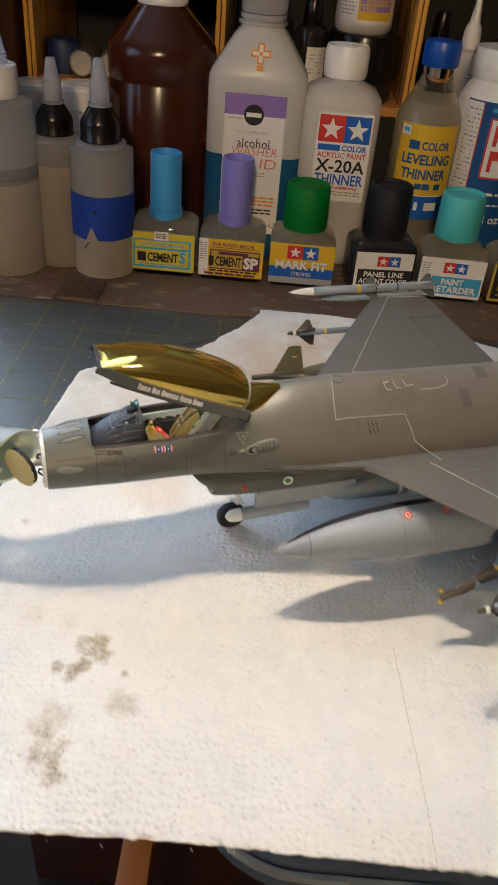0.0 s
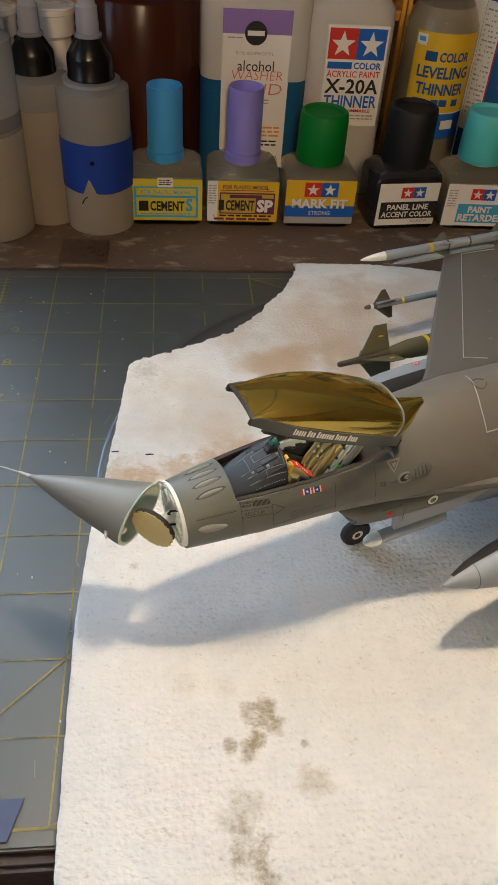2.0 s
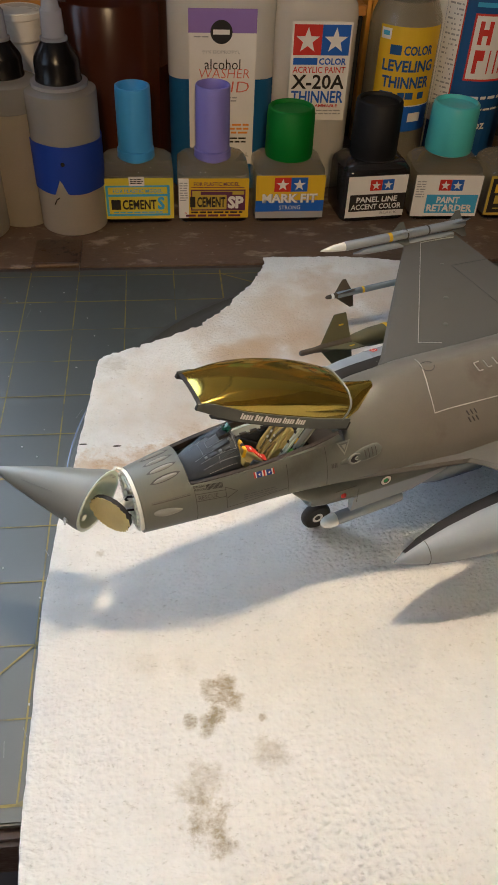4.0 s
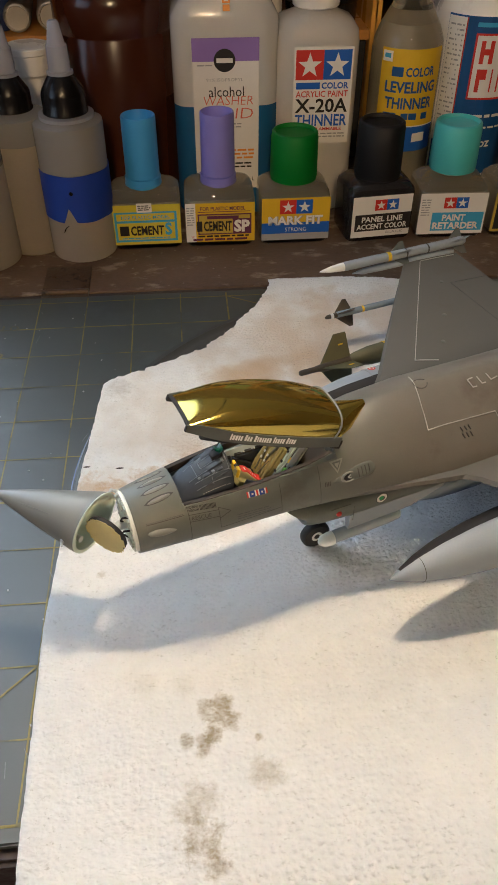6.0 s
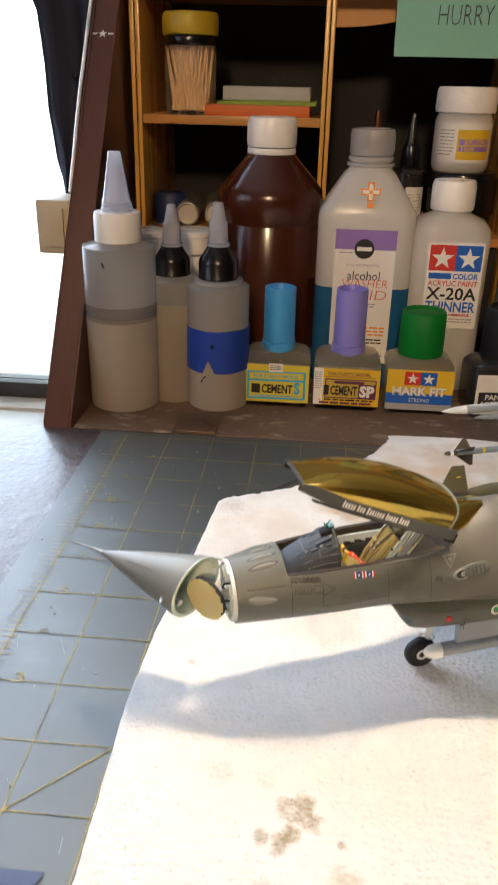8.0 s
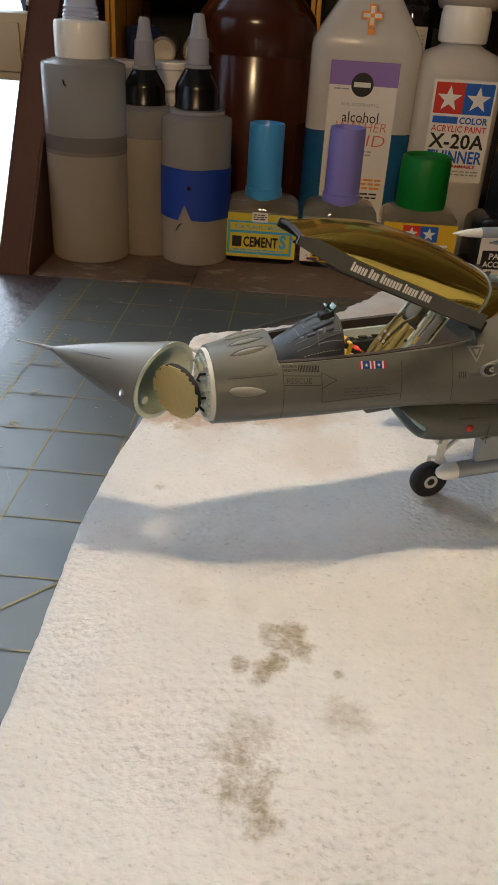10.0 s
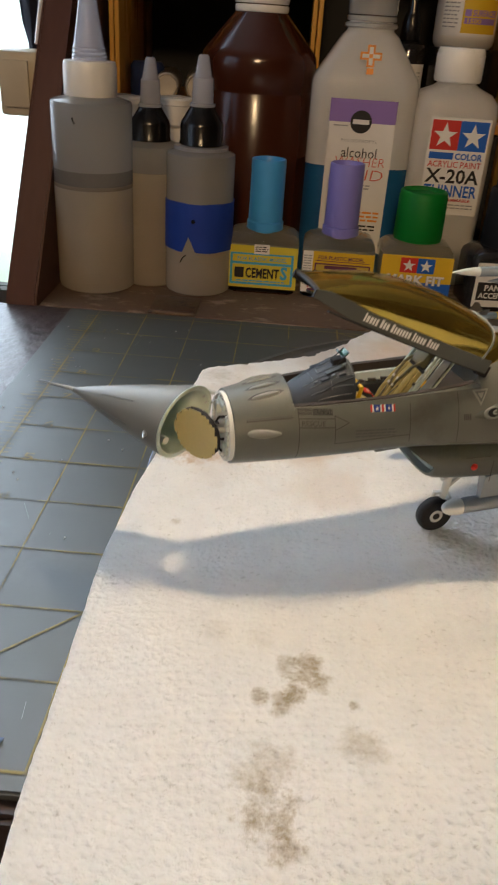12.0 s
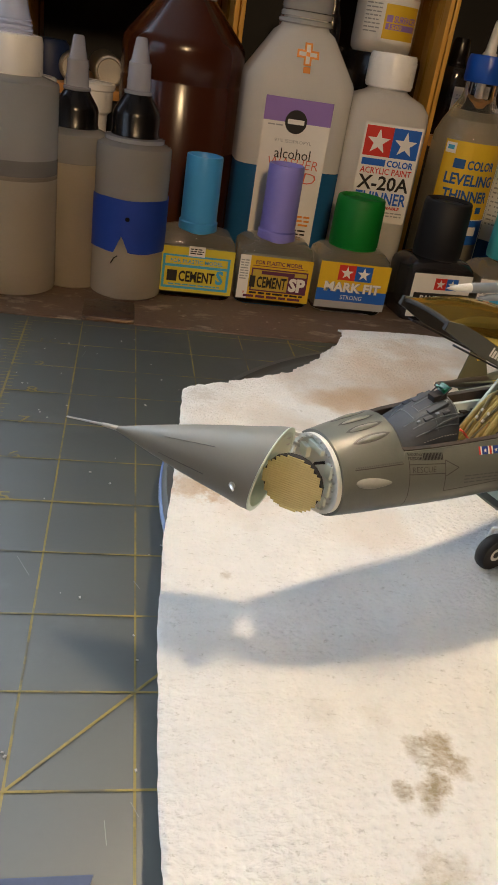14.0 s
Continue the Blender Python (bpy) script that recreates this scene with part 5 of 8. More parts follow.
# glue jar with a navy wrap-round label
mp = thing("glue_bottle", pose(0.2985, 0.4280, FLOOR_Z), "white craft glue bottle with a navy label", "bottle")
part("body", lathe([(0.0260, 0.0), (0.0280, 0.003), (0.0285, 0.008), (0.0285, 0.1080), (0.0278, 0.1130), (0.0245, 0.1190), (0.0225, 0.1215), (0.0225, 0.1260)], 44), WHITE_CAP, mp)
part("lid", ribbed([(0.0240, 0.1240), (0.0246, 0.1248), (0.0246, 0.1400), (0.0236, 0.1416), (0.0001, 0.1418)], 0.1256, 0.1385, 80), WHITE_CAP, mp)
printed(mp, curved(0.0286, 0.0180, 0.0300), [
    wide(0, 0, 0.0620, 0.0950, "navy", "label"), wide(0.0002, 0.0200, 0.0125, 0.0940, "white"), line_bars(0.0018, 0.0890, 0.0095, 22, 0.0010, 0.0018, "grey", 41), wide(0.0122, 0.0200, 0.0130, 0.0940, "red"),
    wide(0.0190, 0.0480, 0.0580, 0.0860, "red"), wide(0.0202, 0.0492, 0.0568, 0.0848, "white"), ("lettering", join(rect_bm(0.0230, 0.0690, 0.0255, 0.0820), rect_bm(0.0285, 0.0690, 0.0310, 0.0820), rect_bm(0.0255, 0.0740, 0.0285, 0.0775), rect_bm(0.0230, 0.0525, 0.0255, 0.0660), rect_bm(0.0255, 0.0600, 0.0290, 0.0660), rect_bm(0.0320, 0.0525, 0.0375, 0.0660), rect_bm(0.0400, 0.0525, 0.0450, 0.0660)), "red"),
    line_bars(0.0230, 0.0370, 0.0300, 1, 0.0018, 0.001, "white", 42), line_bars(0.0220, 0.0300, 0.0330, 1, 0.0012, 0.001, "white", 43), words("8 fl oz", 0.0200, 0.0180, 0.0200, 0.0060, "white", 0.02), wide(0.0190, 0.0895, 0.0400, 0.0920, "sky")])

# white tubs behind the squeeze bottles
for x, y, h, lid in ((-0.0155, 0.4180, 0.0975, "clear"), (0.0175, 0.4200, 0.0985, "yellow")):
    tub = thing("plastic_tub", pose(x, y, FLOOR_Z), "white plastic tub of craft paint", "tub", "white tubs")
    part("cup", lathe([(0.0090, 0.0), (0.0098, 0.002), (0.0105, h - 0.022), (0.0108, h - 0.017), (0.0130, h - 0.015), (0.0136, h - 0.004), (0.0136, h)], 36), WHITE_CAP, tub)
    part("rim", lathe([(0.0136, h - 0.0042), (0.0146, h - 0.0036), (0.0146, h - 0.0006), (0.0120, h + 0.0002), (0.0110, h - 0.0010), (0.0001, h - 0.0012)], 36), WHITE_CAP, tub)
    part("paint_spot", lathe([(0.0001, h - 0.0006), (0.0085, h - 0.0005), (0.0085, h - 0.0002), (0.0001, h - 0.0001)], 24), YELLOW_CAP if lid == "yellow" else INK["black"], tub)

# ---- inside the pigeonholes ----
BAY = 0.0878
STEEL = material("dull_steel", (0.42, 0.40, 0.37), 0.35, 0.8, vary=0.15, scale=60)
for x, z, r in ((0.0040, BAY, 0.0092), (0.0265, BAY, 0.0098)):
    can = thing("metal_tube", pose(x, 0.4800, z + r, 90, 0, 6), "small steel tube lying on the shelf", "tube", "steel tubes")
    part("barrel", lathe([(r * 0.9, -0.060), (r, -0.058), (r, -0.002), (r * 0.93, 0.0)], 28), STEEL, can)
    part("end_cap", lathe([(r * 0.92, -0.0005), (r * 0.92, 0.0022), (r * 0.80, 0.0030), (r * 0.74, 0.0020), (0.0001, 0.0018)], 28), material("pale_cap_metal", (0.58, 0.55, 0.50), 0.4, 0.4), can)
jar = thing("toothpick_jar", pose(0.0055, 0.4930, 0.1665), "clear plastic jar of toothpicks with a yellow lid", "jar")
jb = part("jar_body", lathe([(0.0165, 0.0), (0.0180, 0.0015), (0.0185, 0.004), (0.0185, 0.046), (0.0175, 0.050), (0.0165, 0.052), (0.0165, 0.054)], 36), material("clear_jar_plastic", (0.90, 0.88, 0.84), 0.12, vary=0.02, bump=0, transmission=0.92, ior=1.2), jar)
jb.visible_shadow = False
part("lid", ribbed([(0.0192, 0.0515), (0.0198, 0.052), (0.0198, 0.0640), (0.0188, 0.0660), (0.0001, 0.0662)], 0.0528, 0.0630, 70), YELLOW_CAP, jar)
part("lid_band", lathe([(0.0187, 0.0450), (0.0190, 0.0455), (0.0190, 0.0508), (0.0187, 0.0512)], 36), BLACK_CAP, jar)
pick_mat = material("birch_pick", (0.70, 0.48, 0.23), 0.7, vary=0.2, scale=200)
rng = random.Random(8)
for i in range(84):
    a, q, lx = rng.uniform(0, 6.28), rng.uniform(0.2, 0.78) * 0.0165, rng.uniform(-0.008, 0.008)
    x, y = q * math.cos(a), q * math.sin(a)
    t = Vector((x + lx, y + rng.uniform(-0.004, 0.004), 0.046))
    lim = math.hypot(t.x, t.y)
    if lim > 0.0155:
        t.x, t.y = t.x * 0.0155 / lim, t.y * 0.0155 / lim
    part("toothpick", tube([(x, y, 0.0035), t], [0.0010, 0.0008], 5), pick_mat, jar)
box = thing("card_box", pose(0.0555, 0.5150, 0.1665), "flat orange cardboard box on the shelf", "box")
part("carton", bm_box(-0.0375, 0.0375, -0.040, 0.040, 0.0, 0.0075, 0.0006), ink("orange_card", (0.60, 0.13, 0.02)), box)
pad = thing("green_pad", pose(0.0610, 0.5160, 0.1740), "thin lime-green scouring pad", "pad")
part("sheet", bm_box(-0.0345, 0.0365, -0.038, 0.038, 0.0, 0.0028, 0.0008), ink("lime_pad", (0.26, 0.34, 0.05), 0.9), pad)
foam = thing("foam_block", pose(0.0615, 0.5170, 0.1768), "pale grey sanding block on the pad", "block")
part("block", bm_box(-0.0315, 0.0315, -0.034, 0.034, 0.0, 0.0095, 0.0012), material("grey_foam", (0.42, 0.41, 0.36), 0.9, fine=1500, bump=0.4), foam)

lowjar = thing("paint_jar", pose(0.2080, 0.4960, BAY), "wide glass paint jar with a black lid", "jar")
part("jar_body", lathe([(0.0225, 0.0), (0.0245, 0.002), (0.0248, 0.014), (0.0235, 0.016)], 36), DARK_GLASS, lowjar)
part("lid", ribbed([(0.0255, 0.0145), (0.0262, 0.0152), (0.0262, 0.0425), (0.0252, 0.0445), (0.0001, 0.0447)], 0.0160, 0.0410, 90), BLACK_CAP, lowjar)
topjar = thing("surfacer_jar", pose(0.2050, 0.4955, BAY + 0.0447), "small glass jar with white lid and yellow label", "jar")
part("jar_body", lathe([(0.0180, 0.0), (0.0200, 0.002), (0.0206, 0.006), (0.0206, 0.034), (0.0195, 0.0375), (0.0180, 0.040)], 36), CREAM_BODY, topjar)
part("lid", ribbed([(0.0204, 0.0395), (0.0211, 0.0402), (0.0211, 0.0545), (0.0200, 0.0566), (0.0001, 0.0568)], 0.0410, 0.0530, 80), WHITE_CAP, topjar)
printed(topjar, curved(0.0207, 0.0070, 0.0150), [wide(-0.0060, 0, 0.0360, 0.0260, "white", "label"), wide(0.0085, 0.0020, 0.0345, 0.0220, "yellow"), wide(0.0100, 0.0075, 0.0330, 0.0110, "purple"), wide(0.0100, 0.0118, 0.0140, 0.0158, "purple"),
        words("SURFACER", 0.0150, 0.0118, 0.0180, 0.0040, "purple", 0.03), words("1500", 0.0120, 0.0078, 0.0090, 0.0028, "yellow", 0.03), line_bars(-0.0050, 0.0210, 0.0110, 8, 0.0008, 0.0015, "grey", 52)])


def dropper(x, y, h, r, label, cap_mat, tip=True, body=None):
    d = thing("dropper_bottle", pose(x, y, BAY), label, "bottle", "dropper bottles")
    part("body", lathe([(r * 0.9, 0), (r, 0.0015), (r, h - 0.006), (r * 0.85, h - 0.002), (r * 0.5, h)], 28), body or DARK_GLASS, d)
    part("cap", lathe([(r * 0.55, h), (r * 0.58, h + 0.001), (r * 0.52, h + 0.012), (r * 0.40, h + 0.016)], 20), cap_mat, d)
    if tip:
        part("nozzle", lathe([(r * 0.34, h + 0.016), (r * 0.16, h + 0.034), (r * 0.12, h + 0.036)], 16), cap_mat, d)
    printed(d, curved(r + 0.0001, 0.004, 0.0), [("label", rect_bm(-r * 0.2, 0, r * 1.1, h * 0.62, 8), "white"), line_bars(0.0, h * 0.5, r * 0.8, 6, 0.0009, 0.0014, "grey", int(x * 1000))])
    return d


dropper(0.1690, 0.4950, 0.0470, 0.0122, "squat dropper bottle with a dark cap", BLACK_CAP)
dropper(0.1440, 0.5150, 0.0480, 0.0120, "dropper bottle with a red-brown cap", material("maroon_cap", (0.10, 0.02, 0.015), 0.4))
dropper(0.2610, 0.4930, 0.0460, 0.0120, "clear dropper bottle with a black cap", BLACK_CAP, False)
dropper(0.2840, 0.4960, 0.0400, 0.0115, "dropper bottle with a white nozzle", WHITE_CAP, True, CREAM_BODY)
dropper(0.3120, 0.5000, 0.0480, 0.0125, "dropper bottle with a black cap", BLACK_CAP, False)
dropper(0.3400, 0.4980, 0.0440, 0.0120, "dropper bottle with a black cap", BLACK_CAP)
rag = thing("blue_cap_heap", pose(-0.0120, 0.4950, BAY), "dark blue bottle cap lying on the shelf", "cap")
part("cap_shell", moved(lathe([(0.011, 0), (0.012, 0.001), (0.012, 0.020), (0.010, 0.023), (0.0001, 0.0235)], 28), pose(0, 0, 0.0, 0, 0, 0)), material("dusk_blue_plastic", (0.015, 0.03, 0.10), 0.5), rag)

# sticky note on the top rail
note = thing("sticky_note", pose(0.1475, 0.4640, 0.2060, -4, 0, 0.6), "mint-green sticky note with pencil handwriting", "note")
rings = [[Vector((0.0765 * i / 10, -0.0045 * (1 - k / 10) ** 2 - 0.0008 * math.sin(i * 0.5), 0.0765 * k / 10)) for i in range(11)] for k in range(11)]
bm = loft(rings, closed=False, caps=False)
bmesh.ops.solidify(bm, geom=bm.faces[:], thickness=0.0002)
part("paper", bm, INK["mint"], note, smooth=80)
printed(note, lambda u, v, off: (u, -0.0045 * (1 - v / 0.0765) ** 2 - 0.0012 - off, v), [words("TIME !! NO", 0.0080, 0.0400, 0.0660, 0.0105, "pencil", -0.018, 0.06), words("HURRY", 0.0270, 0.0190, 0.0360, 0.0120, "pencil", -0.018, 0.06), words("TAKE YOUR", 0.0100, 0.0600, 0.0560, 0.0100, "pencil", -0.018, 0.06)], first=0.0003)


# ---- the model jet, 1/48, nose radome and canopy open ----
K = 1 / 48
JET_GREY = material("jet_mid_grey", (0.100, 0.109, 0.098), 0.35, vary=0.20, scale=55, fine=2600, bump=0.10, depth=0.0003, stain=(0.115, 0.110, 0.092), stain_scale=38, stain_at=0.56)
JET_DARK = material("jet_dark_grey", (0.094, 0.091, 0.082), 0.52, vary=0.13, scale=55, fine=1800, bump=0.05, depth=0.0003, stain=(0.092, 0.085, 0.070), stain_scale=42, stain_at=0.57)
JET_LIGHT = material("jet_light_grey", (0.265, 0.300, 0.345), 0.42, vary=0.08, scale=55, fine=1800, bump=0.04, depth=0.0003, stain=(0.33, 0.335, 0.33), stain_scale=40, stain_at=0.60)
JET_BUMP = material("jet_bump_grey", (0.225, 0.232, 0.212), 0.42, vary=0.15, scale=80, fine=2600, bump=0.06)
RADOME_GREY = material("radome_grey", (0.185, 0.190, 0.180), 0.42, vary=0.08, scale=45, fine=1800, bump=0.03, depth=0.0002)
HULL_PAINT = material("jet_grey_warmed_aft", (0.126, 0.135, 0.120), 0.36, vary=0.20, scale=55, fine=2600, bump=0.10, depth=0.0003, stain=(0.100, 0.098, 0.082), stain_scale=38, stain_at=0.56)
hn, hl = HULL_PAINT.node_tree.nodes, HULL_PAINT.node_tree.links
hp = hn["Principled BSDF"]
# the lamp's warm cast on the rear hull, multiplied into the paint colour
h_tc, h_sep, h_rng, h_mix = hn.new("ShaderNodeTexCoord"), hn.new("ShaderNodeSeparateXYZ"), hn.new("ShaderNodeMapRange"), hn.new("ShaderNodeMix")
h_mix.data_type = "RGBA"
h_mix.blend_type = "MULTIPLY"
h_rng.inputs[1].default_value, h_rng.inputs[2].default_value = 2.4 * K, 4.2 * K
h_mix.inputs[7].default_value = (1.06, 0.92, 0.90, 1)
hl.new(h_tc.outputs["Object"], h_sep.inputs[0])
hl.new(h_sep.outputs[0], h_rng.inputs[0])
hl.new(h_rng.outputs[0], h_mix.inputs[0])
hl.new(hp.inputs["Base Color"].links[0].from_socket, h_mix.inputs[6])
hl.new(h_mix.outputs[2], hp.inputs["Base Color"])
ZINC = material("pale_green_primer", (0.66, 0.74, 0.63), 0.5, vary=0.08, scale=70)
ZINC_PALE = material("pale_duct_paint", (0.68, 0.74, 0.68), 0.45, vary=0.06, scale=80)
WHITE_GLOSS = material("white_enamel", (0.74, 0.75, 0.72), 0.35, vary=0.06, scale=80)
KHAKI = material("khaki_antenna", (0.56, 0.49, 0.24), 0.55, vary=0.12, scale=120)
TYRE = material("tyre_rubber", (0.012, 0.012, 0.012), 0.6, vary=0.3, scale=200, bump=0.1)
TUB = material("cockpit_grey", (0.034, 0.042, 0.056), 0.55, vary=0.2, scale=150, bump=0.1)
PALE_TUB = material("pale_cockpit_green", (0.40, 0.46, 0.42), 0.5, vary=0.12, scale=200)
PALE_TUB_BLUE = material("pale_cockpit_blue", (0.42, 0.50, 0.55), 0.55, vary=0.15, scale=180)
TUB_DARK = material("cockpit_black", (0.014, 0.013, 0.014), 0.68, vary=0.3, scale=150)
RAIL = material("sill_dark_brown", (0.032, 0.024, 0.020), 0.72, vary=0.2, scale=150)
OLIVE = material("olive_drab", (0.085, 0.080, 0.040), 0.55, vary=0.18, scale=120, bump=0.05)
CUSHION = material("seat_khaki", (0.30, 0.25, 0.09), 0.85, vary=0.25, scale=260, bump=0.2)
BROWN = material("seeker_brown", (0.055, 0.042, 0.028), 0.5, vary=0.2, scale=120)
BLUEGREY = material("store_blue_grey", (0.17, 0.215, 0.265), 0.45, vary=0.1, scale=80)
SEAM = material("panel_seam", (0.055, 0.053, 0.050), 0.6, vary=0.2)
MARK = material("pale_grey_marking", (0.42, 0.42, 0.40), 0.6, vary=0.15, scale=150)
BRIGHT_MARK = material("white_marking", (0.85, 0.85, 0.83), 0.6, vary=0.1, scale=150)
SOFT_MARK = material("low_contrast_marking", (0.085, 0.090, 0.092), 0.6, vary=0.1, scale=150)
STEELY = material("bare_steel", (0.55, 0.55, 0.53), 0.3, 0.9, vary=0.1)
ALLOY = material("white_gear_leg", (0.62, 0.63, 0.60), 0.4, 0.1, vary=0.08)

GOLD = bpy.data.materials.new("gold_tinted_canopy")
GOLD.use_nodes = True
gn, gl = GOLD.node_tree.nodes, GOLD.node_tree.links
gp = gn["Principled BSDF"]
gp.inputs["Base Color"].default_value = (0.56, 0.45, 0.105, 1)
gp.inputs["Roughness"].default_value = 0.09
gp.inputs["Metallic"].default_value = 0.92
clear = gn.new("ShaderNodeBsdfTransparent")
clear.inputs[0].default_value = (0.85, 0.55, 0.09, 1)
gmix = gn.new("ShaderNodeMixShader")
gmix.inputs[0].default_value = 0.74
gl.new(clear.outputs[0], gmix.inputs[1])
gl.new(gp.outputs[0], gmix.inputs[2])
gl.new(gmix.outputs[0], gn["Material Output"].inputs[0])

JET_AT = pose(0.0873, 0.062, 0.0160, 0, 0, 19)
jet = thing("model_jet", JET_AT, "grey model fighter jet with open gold canopy and swung radome", "model aircraft")


def V(x, y, z):
    return Vector((x * K, y * K, z * K))


# station, half width, top, bottom, widest level, roundness
HULL = [(-0.10, 0.515, 2.30, 1.45, 1.83, 2.0), (0.20, 0.550, 2.385, 1.45, 1.84, 2.0), (0.62, 0.605, 2.46, 1.48, 1.85, 2.0), (1.05, 0.660, 2.52, 1.51, 1.86, 2.0), (1.30, 0.675, 2.56, 1.53, 1.87, 2.0), (2.00, 0.705, 2.64, 1.60, 1.86, 2.0),
        (2.55, 0.755, 2.69, 1.64, 1.82, 2.0), (2.90, 0.810, 2.70, 1.65, 1.83, 1.85), (3.25, 0.885, 2.72, 1.66, 1.86, 1.70), (3.62, 0.965, 2.84, 1.66, 1.89, 1.55), (4.60, 1.12, 2.88, 1.62, 1.95, 1.4), (6.00, 1.10, 2.86, 1.52, 1.96, 1.4),
        (8.00, 1.08, 2.80, 1.42, 1.96, 1.55), (10.0, 0.92, 2.70, 1.40, 1.95, 1.9), (11.2, 0.74, 2.55, 1.42, 1.95, 2.0), (12.0, 0.62, 2.48, 1.45, 1.95, 2.0)]


def hull(x):
    rows = np.array(HULL)
    return [float(np.interp(x, rows[:, 0], rows[:, i])) for i in range(1, 6)]


def side_y(x, z):
    """Half width of the hull at a station and level."""
    hw, zt, zb, zm, n = hull(x)
    f = min(0.999, abs(z - zm) / ((zt - zm) if z > zm else (zm - zb)))
    return hw * (1 - f ** n) ** (1 / n)


def on_side(u, v, off):
    return V(u, -side_y(u, v) - off / K, v)


def sill(x):
    return 2.265 + 0.165 * (x - 0.60) / 2.26


def open_w(x):
    return float(np.interp(x, [0.60, 1.0, 1.7, 2.5, 2.86], [0.375, 0.435, 0.475, 0.455, 0.385]))


LOW, TOPN = 22, 11


def hull_ring(x, tub=None):
    hw, zt, zb, zm, n = hull(x)
    zs = sill(min(max(x, 0.60), 2.86)) if tub is not None else min(zm + 0.62 * (zt - zm), zt - 0.02)
    f = (zs - zm) / (zt - zm)
    a0 = math.asin(min(1.0, f ** (n / 2)))
    ring = []
    for i in range(LOW + 1):
        a = a0 - (math.pi + 2 * a0) * i / LOW
        cy, cz = math.cos(a), math.sin(a)
        y = hw * abs(cy) ** (2 / n) * (1 if cy >= 0 else -1)
        z = zm + (zt - zm if cz >= 0 else zm - zb) * abs(cz) ** (2 / n) * (1 if cz >= 0 else -1)
        ring.append(V(x, y, z))
    if tub is None:
        for i in range(1, TOPN + 1):
            a = math.pi - a0 - (math.pi - 2 * a0) * i / (TOPN + 1)
            cy, cz = math.cos(a), math.sin(a)
            ring.append(V(x, hw * abs(cy) ** (2 / n) * (1 if cy >= 0 else -1), zm + (zt - zm) * abs(cz) ** (2 / n)))
    else:
        w, fz = open_w(x), tub
        for i in range(TOPN):
            t = i / (TOPN - 1)
            y = -w + 2 * w * t
            depth = fz if 0.05 < t < 0.95 else zs
            ring.append(V(x, y * (0.985 if depth == fz else 1), depth))
    return ring


xs_front = [-0.10, -0.02, 0.10, 0.25, 0.40, 0.50, 0.575]
xs_pit = [0.60, 0.9, 1.3, 1.7, 2.1, 2.4, 2.65, 2.85]
xs_aft = [2.87, 3.05, 3.25, 3.45, 3.65, 3.9, 4.2, 4.6, 5.2, 6.0, 7.0, 8.0, 9.0, 10.0, 10.7, 11.3, 12.0]
hull_bm = loft([hull_ring(x) for x in xs_front] + [hull_ring(x, 1.74) for x in xs_pit] + [hull_ring(x) for x in xs_aft])
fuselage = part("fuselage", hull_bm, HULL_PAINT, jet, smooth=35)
# dark rails round the cockpit edge, and the lining of the well
for sgn in (-1, 1):
    pts_o = [V(x, sgn * (open_w(x) + 0.045), sill(x) + 0.012) for x in xs_pit]
    pts_i = [V(x, sgn * (open_w(x) - 0.015), sill(x) + 0.012) for x in xs_pit]
    low_i = [V(x, sgn * (open_w(x) - 0.015), sill(x) - 0.10) for x in xs_pit]
    low_o = [V(x, sgn * (open_w(x) + 0.045), sill(x) - 0.01) for x in xs_pit]
    part("sill_rail", loft([[a, b, c_, d] for a, b, c_, d in zip(pts_o, pts_i, low_i, low_o)]), RAIL, jet)
    wall_pts = [[V(x, sgn * (open_w(x) - 0.03), sill(x) - 0.10), V(x, sgn * (open_w(x) - 0.04), 1.80), V(x, sgn * (open_w(x) - 0.13), 1.80), V(x, sgn * (open_w(x) - 0.15), sill(x) - 0.22), V(x, sgn * (open_w(x) - 0.06), sill(x) - 0.16)] for x in (1.25, 1.7, 2.2, 2.7)]
    console = part("side_console", loft(wall_pts), TUB, jet)
    for k in range(7):
        x = 1.38 + 0.17 * k
        bx = bm_box(-0.055, 0.055, -0.035, 0.035, 0, 0.02, 0.006)
        part("switch_panel", moved(bx, Matrix.Translation(V(x, sgn * (open_w(x) - 0.105), sill(x) - 0.185)) @ Matrix.Scale(K, 4)), TUB_DARK, console)
part("rear_deck", loft([[V(x, -open_w(x) + 0.03, 2.26 + 0.05 * i), V(x, open_w(x) - 0.03, 2.26 + 0.05 * i), V(x, open_w(x) - 0.03, 1.78), V(x, -open_w(x) + 0.03, 1.78)] for i, x in enumerate((2.46, 2.65, 2.84))]), TUB_DARK, jet)
part("pit_floor", loft([[V(x, -open_w(x) + 0.04, 1.755), V(x, open_w(x) - 0.04, 1.755), V(x, open_w(x) - 0.04, 1.78), V(x, -open_w(x) + 0.04, 1.78)] for x in (0.66, 1.6, 2.45)]), TUB_DARK, jet)

